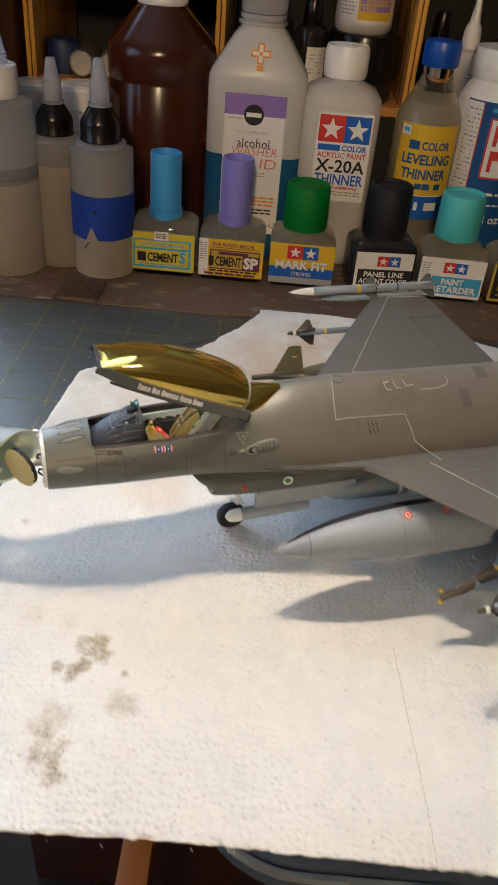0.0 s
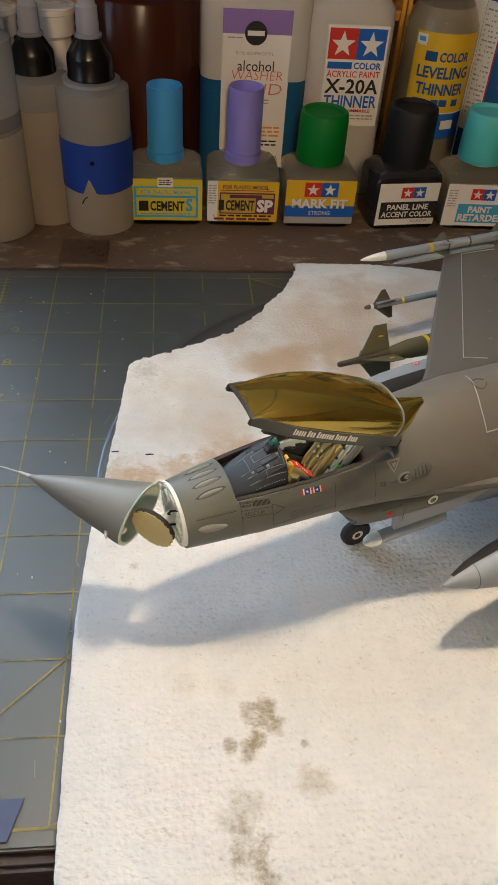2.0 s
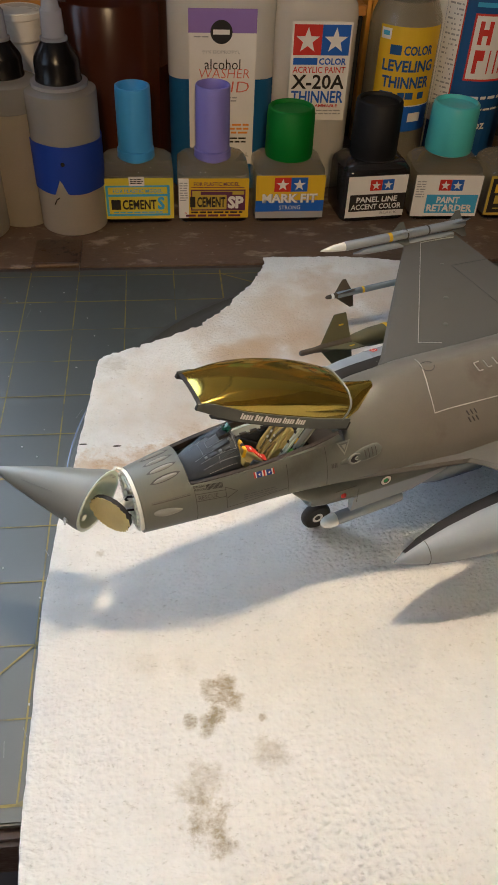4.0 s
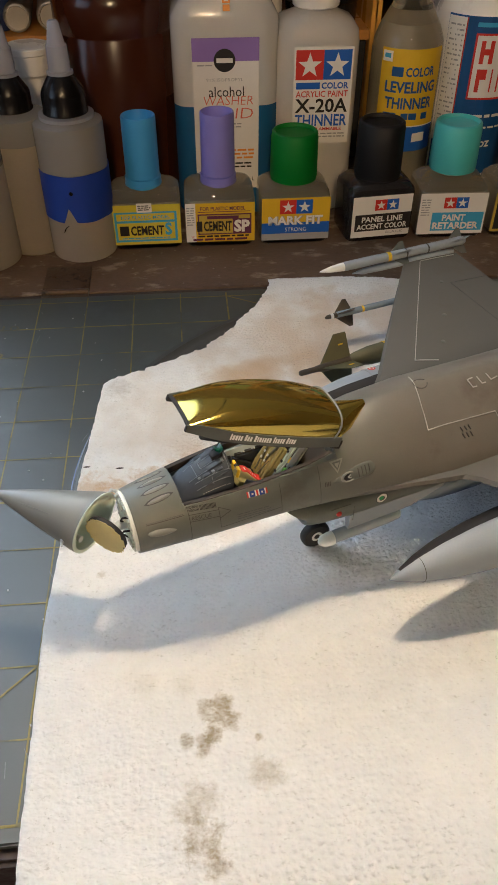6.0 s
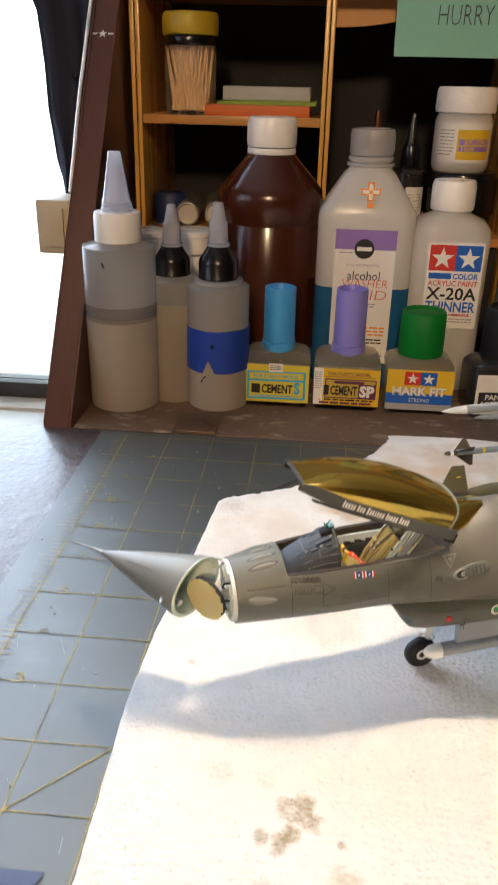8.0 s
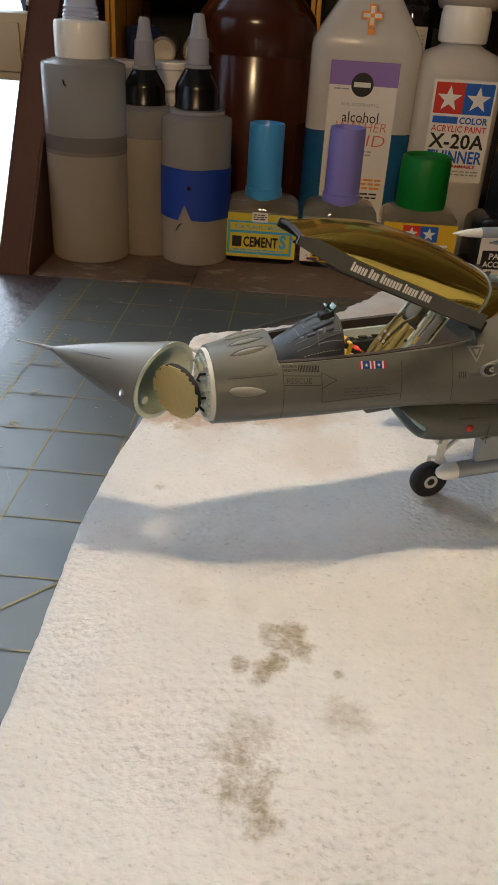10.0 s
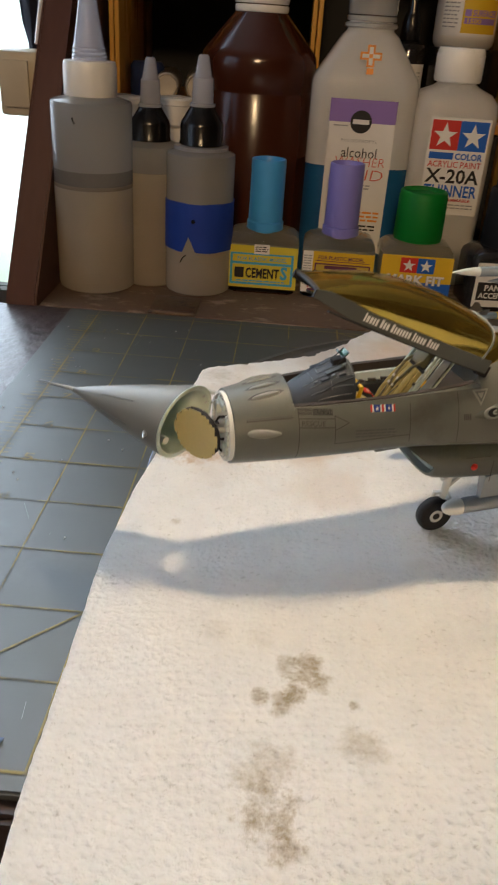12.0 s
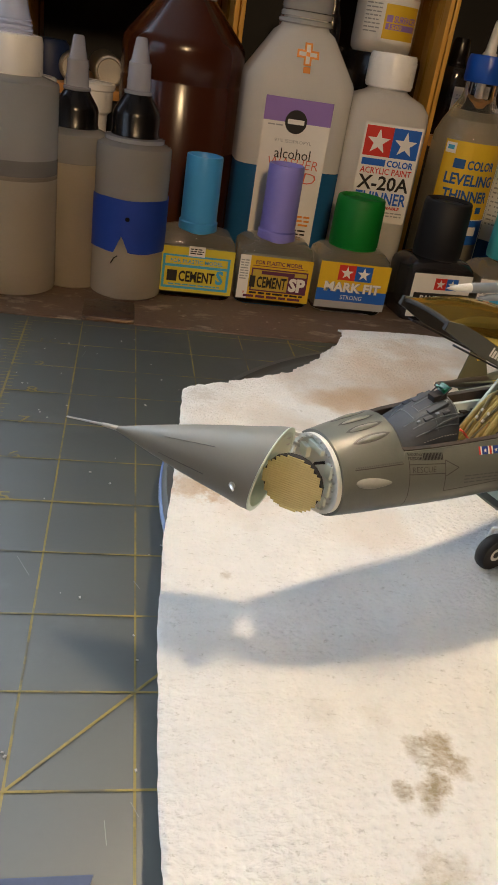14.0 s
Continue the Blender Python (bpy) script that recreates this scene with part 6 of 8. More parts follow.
# glare shield over the instruments
hood_top = lambda x, y: V(x, y, 1.96 + (float(np.interp(x, [0.62, 0.76, 0.96, 1.16, 1.32, 1.37], [2.24, 2.36, 2.49, 2.585, 2.635, 2.625])) - 1.96) * max(0.02, 1 - (y / 0.37) ** 2) ** 0.25 + 0.004)  # noqa: E731
hood_rows = []
for x, w, z in ((0.62, 0.31, 2.24), (0.76, 0.35, 2.36), (0.96, 0.37, 2.49), (1.16, 0.375, 2.585), (1.32, 0.36, 2.635), (1.37, 0.345, 2.625)):
    row = []
    for k in range(13):
        a = math.pi * k / 12
        row.append(V(x, w * math.cos(a) * (1.0 if abs(math.cos(a)) < 0.9 else 1.0), 1.96 + (z - 1.96) * math.sin(a) ** 0.5))
    hood_rows.append(row)
hood = part("glare_shield", loft(hood_rows), TUB, jet, "blue-grey instrument hood")
part("instrument_panel", loft([[V(1.365, y, z) for y, z in ((-0.31, 1.85), (0.31, 1.85), (0.31, 2.40), (0.2, 2.54), (-0.2, 2.54), (-0.31, 2.40))], [V(1.385, y, z) for y, z in ((-0.30, 1.86), (0.30, 1.86), (0.30, 2.39), (0.19, 2.53), (-0.19, 2.53), (-0.30, 2.39))]]), TUB_DARK, hood)
for k in range(2):
    part("hood_rib", tube([hood_top(0.95, -0.30 + 0.60 * k), hood_top(1.15, -0.28 + 0.56 * k), hood_top(1.34, -0.27 + 0.54 * k)], 0.010 * K, 8), TUB, hood)
EDGE = material("dry_brushed_edge", (0.17, 0.20, 0.23), 0.55, vary=0.2, scale=250)
for line in (((0.78, -0.12), (1.30, -0.16)), ((0.78, 0.12), (1.30, 0.16)), ((0.90, -0.12), (0.90, 0.12)), ((0.84, -0.20), (1.34, -0.25)), ((0.84, 0.20), (1.34, 0.25)), ((1.335, -0.25), (1.335, 0.25)), ((0.98, -0.06), (1.20, -0.07)), ((0.98, 0.06), (1.20, 0.07)), ((0.98, -0.06), (0.98, 0.06)), ((0.84, -0.28), (1.34, -0.315)), ((1.08, -0.24), (1.08, -0.31))):
    a, b = Vector(line[0]), Vector(line[1])
    part("hood_edge", tube([hood_top(*a.lerp(b, i / 6)) for i in range(7)], 0.0042 * K, 6), EDGE, hood)
for x, y, w, d, h in ((1.02, -0.19, 0.05, 0.028, 0.012), (1.12, -0.20, 0.022, 0.022, 0.022), (1.22, -0.215, 0.040, 0.022, 0.014), (1.02, 0.19, 0.05, 0.028, 0.012), (1.20, 0.20, 0.04, 0.022, 0.018), (0.92, -0.17, 0.022, 0.015, 0.012), (1.28, -0.12, 0.022, 0.02, 0.03)):
    part("hood_fitting", moved(bm_box(-w, w, -d, d, -0.02, h, 0.008), Matrix.Translation(hood_top(x, y)) @ pose(0, 0, 0, 0, -18, 0) @ Matrix.Scale(K, 4)), TUB if w > 0.035 else EDGE, hood)
dots = [moved(bm_box(-0.008, 0.008, -0.004, 0.004, 0, 0.004), Matrix.Translation(hood_top(0.92 + 0.035 * k, -0.338 - 0.001 * k)) @ Matrix.Scale(K, 4)) for k in range(12)]
for d_ in dots:
    part("stitch", d_, MARK, hood)
for sgn in (-1, 1):
    part("hood_box", moved(bm_box(-0.12, 0.12, -0.035, 0.035, -0.03, 0.012, 0.010), Matrix.Translation(hood_top(1.16, sgn * 0.13)) @ pose(0, 0, 0, 0, -24, 0) @ Matrix.Scale(K, 4)), TUB, hood)
hud = part("display_unit", moved(bm_box(-0.085, 0.085, -0.060, 0.060, -0.06, 0.035, 0.02), Matrix.Translation(V(1.24, 0.0, 2.635)) @ pose(0, 0, 0, 0, -14, 0) @ Matrix.Scale(K, 4)), TUB_DARK, jet)
GREEN_GLASS = material("green_display_glass", (0.006, 0.09, 0.045), 0.15, vary=0.1, transmission=0.3)
part("combiner", moved(join(bm_box(-0.008, 0.008, -0.075, 0.075, -0.01, 0.085, 0.007), moved(bm_box(-0.045, 0.035, -0.050, 0.050, -0.012, 0.012, 0.010), Matrix.Translation((-0.045, 0, 0.012)))), Matrix.Translation(V(1.28, 0.0, 2.685)) @ pose(0, 0, 0, 0, 38, 0) @ Matrix.Scale(K, 4)), GREEN_GLASS, hud, "green tinted glass")
for sgn in (-1, 1):
    part("combiner_arm", tube([V(1.20, sgn * 0.082, 2.62), V(1.33, sgn * 0.082, 2.755)], 0.009 * K, 6), TUB_DARK, hud)

# ejection seat, leaning back
SEAT_AT = Matrix.Translation(V(1.98, 0, 1.84)) @ pose(0, 0, 0, 0, 33, 0) @ Matrix.Scale(K * 1.12, 4)
seat = part("ejection_seat", moved(loft([round_rect(0.235, 0.07, 0.03, z) for z in (0.0, 0.05, 0.80, 0.86)]), SEAT_AT @ Matrix.Rotation(radians(90), 4, "Z")), TUB_DARK, jet)


def on_seat(x, y, z):
    """Seat space: x forward of the back plate (negative), z up along it."""
    m = SEAT_AT
    return m @ Vector((x, y, z))


def seat_box(name, x0, x1, y0, y1, z0, z1, mat_, bevel=0.012, label=""):
    bm = bm_box(x0, x1, y0, y1, z0, z1, bevel)
    return part(name, moved(bm, SEAT_AT), mat_, seat, label)


back_pad = seat_box("back_cushion", -0.15, -0.075, -0.175, 0.175, 0.04, 0.62, CUSHION, 0.03, "khaki back cushion")
for k in range(5):
    y = -0.145 + 0.0725 * k
    part("cushion_roll", tube([on_seat(-0.145, y, 0.06), on_seat(-0.172, y, 0.20), on_seat(-0.175, y * 0.9, 0.45), on_seat(-0.15, y * 0.75, 0.62)], 0.034 * K, 8), CUSHION, back_pad)
for sgn in (-1, 1):
    part("shoulder_strap", tube([on_seat(-0.12, sgn * 0.10, 0.74), on_seat(-0.20, sgn * 0.09, 0.60), on_seat(-0.215, sgn * 0.05, 0.40), on_seat(-0.205, sgn * 0.03, 0.30)], 0.018 * K, 6), OLIVE, back_pad)
    for z in (0.33, 0.42):
        part("buckle", moved(bm_box(-0.008, 0.008, -0.015, 0.015, -0.015, 0.015, 0.004), SEAT_AT @ Matrix.Translation((-0.228, sgn * 0.045, z))), MARK, back_pad)
    plate_ = seat_box("side_plate", -0.09, 0.10, sgn * 0.205 - 0.012, sgn * 0.205 + 0.012, 0.02, 0.86, PALE_TUB, 0.006, "pale grey-green side plate")
    for x0 in (-0.095, -0.02, 0.075):
        part("rail_strip", moved(bm_box(x0, x0 + 0.026, sgn * 0.235 - 0.02, sgn * 0.235 + 0.02, 0.0, 0.95, 0.006), SEAT_AT), PALE_TUB, plate_)
    for z in (0.12, 0.50, 0.66, 0.80):
        part("fitting", moved(bm_box(-0.015, 0.065, sgn * 0.245 - 0.014, sgn * 0.245 + 0.014, z, z + 0.035, 0.006), SEAT_AT), TUB_DARK, plate_)

seat_box("headrest", -0.15, -0.06, -0.12, 0.12, 0.66, 0.85, OLIVE, 0.03)
seat_box("seat_cushion", -0.52, -0.14, -0.19, 0.19, -0.06, 0.03, CUSHION, 0.03, "khaki seat cushion")
for sgn in (-1, 1):
    seat_box("side_rail", -0.12, 0.06, sgn * 0.215 - 0.018, sgn * 0.215 + 0.018, 0.05, 0.92, PALE_TUB, 0.008, "pale grey seat rail")
    seat_box("side_arm", -0.46, -0.05, sgn * 0.225 - 0.02, sgn * 0.225 + 0.02, 0.0, 0.10, TUB, 0.012)
    seat_box("pitot_tube", -0.06, 0.04, sgn * 0.265 - 0.012, sgn * 0.265 + 0.012, 0.45, 0.90, JET_LIGHT, 0.008)
    part("harness", tube([on_seat(-0.17, sgn * 0.07, 0.58), on_seat(-0.185, sgn * 0.08, 0.35), on_seat(-0.20, sgn * 0.05, 0.12)], 0.017 * K, 6), OLIVE, seat)
for k in range(5):
    seat_box("rail_rung", -0.135, -0.125, -0.235, -0.195, 0.14 + 0.16 * k, 0.175 + 0.16 * k, TUB_DARK, 0.004)
seat_box("oxygen_bottle", -0.075, -0.015, -0.290, -0.235, 0.16, 0.42, material("green_bottle_paint", (0.10, 0.33, 0.05), 0.4), 0.028, "green oxygen bottle")
seat_box("placard", -0.075, -0.005, -0.2665, -0.2575, 0.50, 0.585, INK["yellow"], 0.003, "yellow placard")
part("ejection_handle", tube([on_seat(-0.50, -0.08, 0.02), on_seat(-0.545, -0.09, 0.13), on_seat(-0.545, 0.09, 0.13), on_seat(-0.50, 0.08, 0.02)], 0.027 * K, 8), INK["yellow"], seat, "yellow and black pull handle")
part("handle_stripe", tube([on_seat(-0.545, -0.022, 0.131), on_seat(-0.545, 0.022, 0.131)], 0.029 * K, 8), TUB_DARK, seat)
rows = []
for x, y, z in ((-0.46, 0.00, 0.10), (-0.40, -0.03, 0.125), (-0.32, -0.07, 0.10), (-0.25, -0.10, 0.085), (-0.20, -0.12, 0.10)):
    rows.append([on_seat(x, y - 0.055, z), on_seat(x, y + 0.055, z + 0.01), on_seat(x, y + 0.055, z + 0.018), on_seat(x, y - 0.055, z + 0.008)])
tag = part("safety_tag", loft(rows), INK["red"], seat, "red safety tag")
for k in range(5):
    x, y = -0.42 + 0.04 * k, -0.02 - 0.017 * k
    part("print_bar", moved(bm_box(-0.008, 0.008, -0.022, 0.022, 0.0, 0.006), SEAT_AT @ Matrix.Translation((x, y, 0.128 - 0.008 * k))), WHITE_GLOSS, tag)
# pale wall panels and switch rows inside the cockpit
for sgn in (-1, 1):
    panel_ = part("wall_panel", loft([[V(x, sgn * (open_w(x) - 0.035), sill(x) - 0.085), V(x, sgn * (open_w(x) - 0.075), sill(x) - 0.085), V(x, sgn * (open_w(x) - 0.115), sill(x) - 0.24), V(x, sgn * (open_w(x) - 0.035), sill(x) - 0.24)] for x in (1.42, 1.75, 2.10, 2.32)]), PALE_TUB_BLUE, jet, "pale blue-grey cockpit wall")
    for k in range(8):
        x = 1.50 + 0.085 * k
        part("switch_block", moved(bm_box(-0.034, 0.034, -0.02, 0.02, -0.03, 0.03, 0.006), Matrix.Translation(V(x, sgn * (open_w(x) - 0.105), sill(x) - 0.225)) @ Matrix.Scale(K, 4)), TUB_DARK, panel_)
        part("switch_row", moved(bm_box(-0.022, 0.022, -0.006, 0.006, 0.0, 0.008), Matrix.Translation(V(x, sgn * (open_w(x) - 0.105), sill(x) - 0.192)) @ Matrix.Scale(K, 4)), MARK, panel_)

# canopy, hinged up at its rear edge
CAN = Matrix.Translation(V(2.95, -0.06, 2.665)) @ pose(0, 0, 0, 0, 22.0, 0) @ Matrix.Scale(K * 0.922, 4)
CX = [-2.60 + 2.48 * k / 34 for k in range(35)]


def eased(x, xs, ys, reach=0.20):
    """A table read with its corners rounded off."""
    reach = min(reach, x - xs[0], xs[-1] - x) if xs[0] < x < xs[-1] else 0.0
    return float(np.mean([np.interp(x + d, xs, ys) for d in np.linspace(-reach, reach, 11)]))


def can_w(x):
    return eased(x, [-2.60, -2.35, -2.0, -1.3, -0.6, 0.0], [0.37, 0.415, 0.465, 0.505, 0.505, 0.45])


def can_h(x):
    return eased(x, [-2.60, -2.46, -2.2, -1.95, -1.65, -1.3, -0.95, -0.6, -0.3, 0.0], [0.03, 0.110, 0.240, 0.340, 0.420, 0.470, 0.490, 0.480, 0.45, 0.39])


def can_section(x, grow=0.0, n=24):
    """Half bubble: the walls lean out to two fifths of its height, then round over a full top."""
    w, h, lean = can_w(x) + grow, can_h(x) + grow, 0.07 * min(1.0, (x + 2.60) / 0.60)
    out = []
    for k in range(n + 1):
        u = 2.0 * k / n - 1.0
        a = abs(u)
        if a > 0.66:
            f = (1.0 - a) / 0.34
            y, z = w * (1 + lean * math.sin(f * math.pi / 2)), 0.40 * h * f
        else:
            c, q = math.sin(a / 0.66 * math.pi / 2), math.cos(a / 0.66 * math.pi / 2)
            y, z = w * (1 + lean) * c ** 0.80, 0.40 * h + 0.60 * h * q ** 0.80
        out.append(CAN @ Vector((x, math.copysign(y, -u), 0.05 + z)))
    return out


canopy_rows = [can_section(x) for x in CX]
bm = loft(canopy_rows, closed=False, caps=False)
bmesh.ops.solidify(bm, geom=bm.faces[:], thickness=0.012 * K)
canopy = part("canopy", bm, GOLD, jet, "gold-tinted bubble glass", smooth=60)
canopy.visible_shadow = False
for sgn in (-1, 1):
    rows = []
    for x in [-2.64] + CX[1:] + [0.0]:
        w, lo_ = can_w(max(x, -2.60)), float(np.interp(x, [-2.64, -2.1, -1.0], [-0.02, -0.090, -0.105]))
        top_ = float(np.interp(x, [-2.64, -2.45, -2.2, -1.9], [0.075, 0.115, 0.105, 0.072]))
        rows.append([CAN @ Vector(p) for p in ((x, sgn * (w + 0.024), top_), (x, sgn * (w + 0.030), lo_), (x, sgn * (w - 0.016), lo_), (x, sgn * (w - 0.016), 0.03), (x, sgn * (w + 0.006), top_))])
    frame_side = part("canopy_frame", loft(rows), JET_GREY, canopy, "grey canopy frame")
    lining = []
    for x in [-2.644] + CX[1:] + [0.0]:
        w, lo_ = can_w(max(x, -2.60)), float(np.interp(x, [-2.64, -2.1, -1.0], [-0.02, -0.090, -0.105]))
        lining.append([CAN @ Vector(p) for p in ((x, sgn * (w + 0.024), lo_ - 0.005), (x, sgn * (w - 0.022), lo_ - 0.005), (x, sgn * (w - 0.022), 0.045), (x, sgn * (w - 0.018), 0.045), (x, sgn * (w - 0.018), lo_ - 0.001), (x, sgn * (w + 0.024), lo_ - 0.001))])
    part("frame_lining", loft(lining), TUB_DARK, canopy, "black lining under the frame")
    tip_ = [[CAN @ Vector((x, sgn * (0.37 + dy), z)) for dy, z in ((0.021, 0.071), (0.031, -0.021), (-0.016, -0.021), (-0.016, 0.031), (-0.006, 0.071))] for x in (-2.652, -2.6405)]
    part("frame_tip", loft(tip_), TUB_DARK, canopy)
    rows = [[CAN @ Vector(p) for p in ((x, sgn * (can_w(x) + 0.02), -0.108), (x, sgn * (can_w(x) - 0.06), -0.108), (x, sgn * (can_w(x) - 0.06), -0.130), (x, sgn * (can_w(x) + 0.015), -0.12))] for x in CX[3:]]
    part("canopy_seal", loft(rows), TUB_DARK, canopy)
bow = [CAN @ Vector((-2.61, 0.37 * math.cos(math.pi * k / 16), 0.03 + 0.035 * math.sin(math.pi * k / 16))) for k in range(17)]
skirt = []
for x, up in ((-2.625, -0.002), (-2.605, 0.008), (-2.585, 0.008)):
    skirt.append([CAN @ Vector((x, (can_w(max(x, -2.60)) + 0.012) * math.cos(math.pi * k / 24), 0.05 + up + can_h(max(x, -2.60)) * math.sin(math.pi * k / 24) ** 0.9)) for k in range(25)])
part("front_frame", loft(skirt, closed=False, caps=False), RAIL, canopy, "dark front edge of the frame")
part("front_bow", tube(bow, 0.020 * K, 8), TUB_DARK, canopy)
part("rear_bow", tube(can_section(-0.16, 0.012), 0.013 * K, 8), JET_BUMP, canopy)
part("hinge_block", moved(bm_box(-0.12, 0.06, -0.46, -0.39, -0.16, 0.0, 0.015), CAN), TUB_DARK, canopy)
# crew name on the frame: plain bars
plate = lambda u, v, off: CAN @ Vector((u, -(can_w(u) + 0.027) - off / K, v))  # noqa: E731
rng = random.Random(3)
u = -1.98
for count in (5, 3, 7, 5, 4):
    for k in range(count):
        w = rng.choice((0.026, 0.031, 0.035))
        tall = 0.058 if k == 0 else 0.036
        bm = rect_bm(u, -0.046, u + w, tall, 1)
        for v in bm.verts:
            v.co = plate(v.co.x, v.co.y, 0.0001)
        part("name_bar", bm, BRIGHT_MARK, canopy, smooth=0)
        u += w + 0.0105
    u += 0.024
# fixed glass behind the canopy
rows = []
for x, w, h, z in ((2.90, 0.37, 0.40, 2.46), (3.03, 0.36, 0.40, 2.48), (3.23, 0.29, 0.345, 2.54), (3.43, 0.18, 0.265, 2.60), (3.58, 0.09, 0.20, 2.66)):
    rows.append([V(x, w * math.cos(math.pi * k / 16), z + h * math.sin(math.pi * k / 16) ** 0.8) for k in range(17)])
part("rear_glass", loft(rows), GOLD, jet, "gold-tinted fixed glass")

# radome swung out on its hinge
RC, RA = Vector((-0.56, 0.150, 1.872)), Vector((-0.665, 0.746, -0.064)).normalized()
RN = Vector((-0.60, 0.78, 0.16)).normalized()
RB = Vector((-0.677, -0.540, -0.497))
RB = (RB - RN * RB.dot(RN)).normalized()
RU = RN.cross(RB).normalized()
RU = RU if RU.z > 0 else -RU
prof = [(0.0, 0.478), (0.10, 0.464), (0.35, 0.400), (0.65, 0.335), (0.95, 0.262), (1.25, 0.182), (1.50, 0.110), (1.68, 0.055), (1.78, 0.028)]


def radome_ring(d, r, n=36):
    drop = 0.0
    return [(RC + RA * d + RB * (r * math.cos(2 * math.pi * k / n)) + RU * (r * math.sin(2 * math.pi * k / n) - drop)) * K for k in range(n)]


radome = part("radome", loft([radome_ring(0.0, 0.445)] + [radome_ring(d, r) for d, r in prof], caps=False), RADOME_GREY, jet, "smooth grey nose cone")
part("inner_skin", loft([radome_ring(-0.004, 0.450), radome_ring(-0.006, 0.425), radome_ring(0.08, 0.385), radome_ring(0.35, 0.345), radome_ring(0.65, 0.28), radome_ring(1.0, 0.18), radome_ring(1.3, 0.08)], caps=False), ZINC, radome, "pale green primer")
part("base_flange", loft([radome_ring(0.002, 0.479), radome_ring(-0.012, 0.479), radome_ring(-0.012, 0.428), radome_ring(0.03, 0.418)], caps=False), ZINC, radome)
tip = RC + RA * 1.76
part("pitot_boom", tube([tip * K, (tip + RA * 0.20) * K, (tip + RA * 0.22) * K, (tip + RA * 0.66 + Vector((0, 0, -0.02))) * K], [0.030 * K, 0.022 * K, 0.015 * K, 0.009 * K], 12), MARK, radome)
out = (RB * math.cos(0.42) + RU * math.sin(0.42)).normalized()
p0 = RC + RA * 0.20 + out * 0.40
part("side_probe", tube([p0 * K, (p0 + out * 0.050) * K, (p0 + out * 0.058) * K, (p0 + out * 0.075 - RA * 0.01) * K, (p0 + out * 0.12 - RA * 0.05) * K], [0.040 * K, 0.036 * K, 0.020 * K, 0.018 * K, 0.012 * K], 10), STEELY, radome)
part("conduit", tube([(RC + RA * 0.08 + RB * 0.27 - RU * 0.10) * K, (RC + RA * 0.55 + RB * 0.18 - RU * 0.08) * K], [0.05 * K, 0.03 * K], 10), WHITE_GLOSS, radome)
for a in (0.35, 1.25):
    rows = [[(RC + RA * d + (RB * math.cos(a + e) + RU * math.sin(a + e)) * (r + h)) * K for e, h in ((-0.012, 0.0), (0, 0.006), (0.012, 0.0))] for d, r in ((0.55, 0.360), (0.75, 0.312), (0.95, 0.264), (1.15, 0.211))]
    part("lightning_strip", loft(rows, closed=False, caps=False), SOFT_MARK, radome)
bm = join(*[rect_bm(0.02 + 0.055 * k, 0.0, 0.06 + 0.055 * k, 0.055) for k in range(6)])
for v in bm.verts:
    a = 0.05 - v.co.x / 0.45 * 1.2 - 0.25
    v.co = (RC + RA * (0.02 + v.co.y) + (RB * math.cos(a) + RU * math.sin(a)) * 0.458) * K
part("stencil_bars", bm, MARK, radome, smooth=0)

# radar antenna and bulkhead fittings
DC = Vector((-0.482, -0.150, 1.868))
DN = Vector((-0.786, -0.613, -0.075)).normalized()
DH = Vector((-0.613, 0.786, 0)).normalized()
DU = DN.cross(DH)
DU = DU if DU.z > 0 else -DU
DM = Matrix(((DH.x, DU.x, DN.x, DC.x * K), (DH.y, DU.y, DN.y, DC.y * K), (DH.z, DU.z, DN.z, DC.z * K), (0, 0, 0, 1))) @ Matrix.Diagonal((K, K, K, 1))
antenna = part("radar_antenna", moved(prism([(0.316 * math.cos(2 * math.pi * k / 18 + 0.2), 0.316 * math.sin(2 * math.pi * k / 18 + 0.2)) for k in range(18)], -0.065, 0.0), DM), TUB_DARK, jet, "khaki slotted radar plate")
N = 24
for k in range(N):
    v0 = -0.312 + 0.624 * k / N
    half = math.sqrt(max(0.0, 0.312 ** 2 - (v0 + 0.0135) ** 2))
    half = round(half / 0.04) * 0.04 if half > 0.1 else half
    if half > 0.03:
        part("slot_bar", moved(bm_box(-half, half, v0 + 0.0010, v0 + 0.0250, -0.002, 0.012, 0.003, 1), DM), KHAKI, antenna)
part("gimbal", tube([(DC - DN * 0.03) * K, (DC - DN * 0.12 + Vector((0.06, 0, 0))) * K, V(-0.10, 0.02, 1.85)], [0.05 * K, 0.06 * K, 0.09 * K], 10), ALLOY, antenna)


def nose_ring(x, f, n=40):
    hw, zt, zb, zm, _ = hull(x)
    return [V(x, f * hw * math.cos(2 * math.pi * k / n), zm + f * ((zt - zm) if math.sin(2 * math.pi * k / n) > 0 else (zm - zb)) * math.sin(2 * math.pi * k / n)) for k in range(n)]


bulk = part("nose_bulkhead", loft([nose_ring(-0.098, 0.93), nose_ring(-0.150, 0.93), nose_ring(-0.150, 0.84), nose_ring(-0.115, 0.84)]), WHITE_GLOSS, jet, "pale grey bulkhead with bolts")
part("bulkhead_web", loft([nose_ring(-0.118, 0.845), nose_ring(-0.122, 0.60), nose_ring(-0.108, 0.58), nose_ring(-0.108, 0.15)], caps=False), WHITE_GLOSS, bulk)
for k in range(22):
    a = 2 * math.pi * k / 22
    part("rivet", moved(lathe([(0.011, 0), (0.010, 0.008)], 6), Matrix.Translation(V(-0.121, 0.315 * math.cos(a), 1.88 + 0.29 * math.sin(a))) @ pose(0, 0, 0, 0, -90, 0) @ Matrix.Scale(K, 4)), STEELY, bulk)
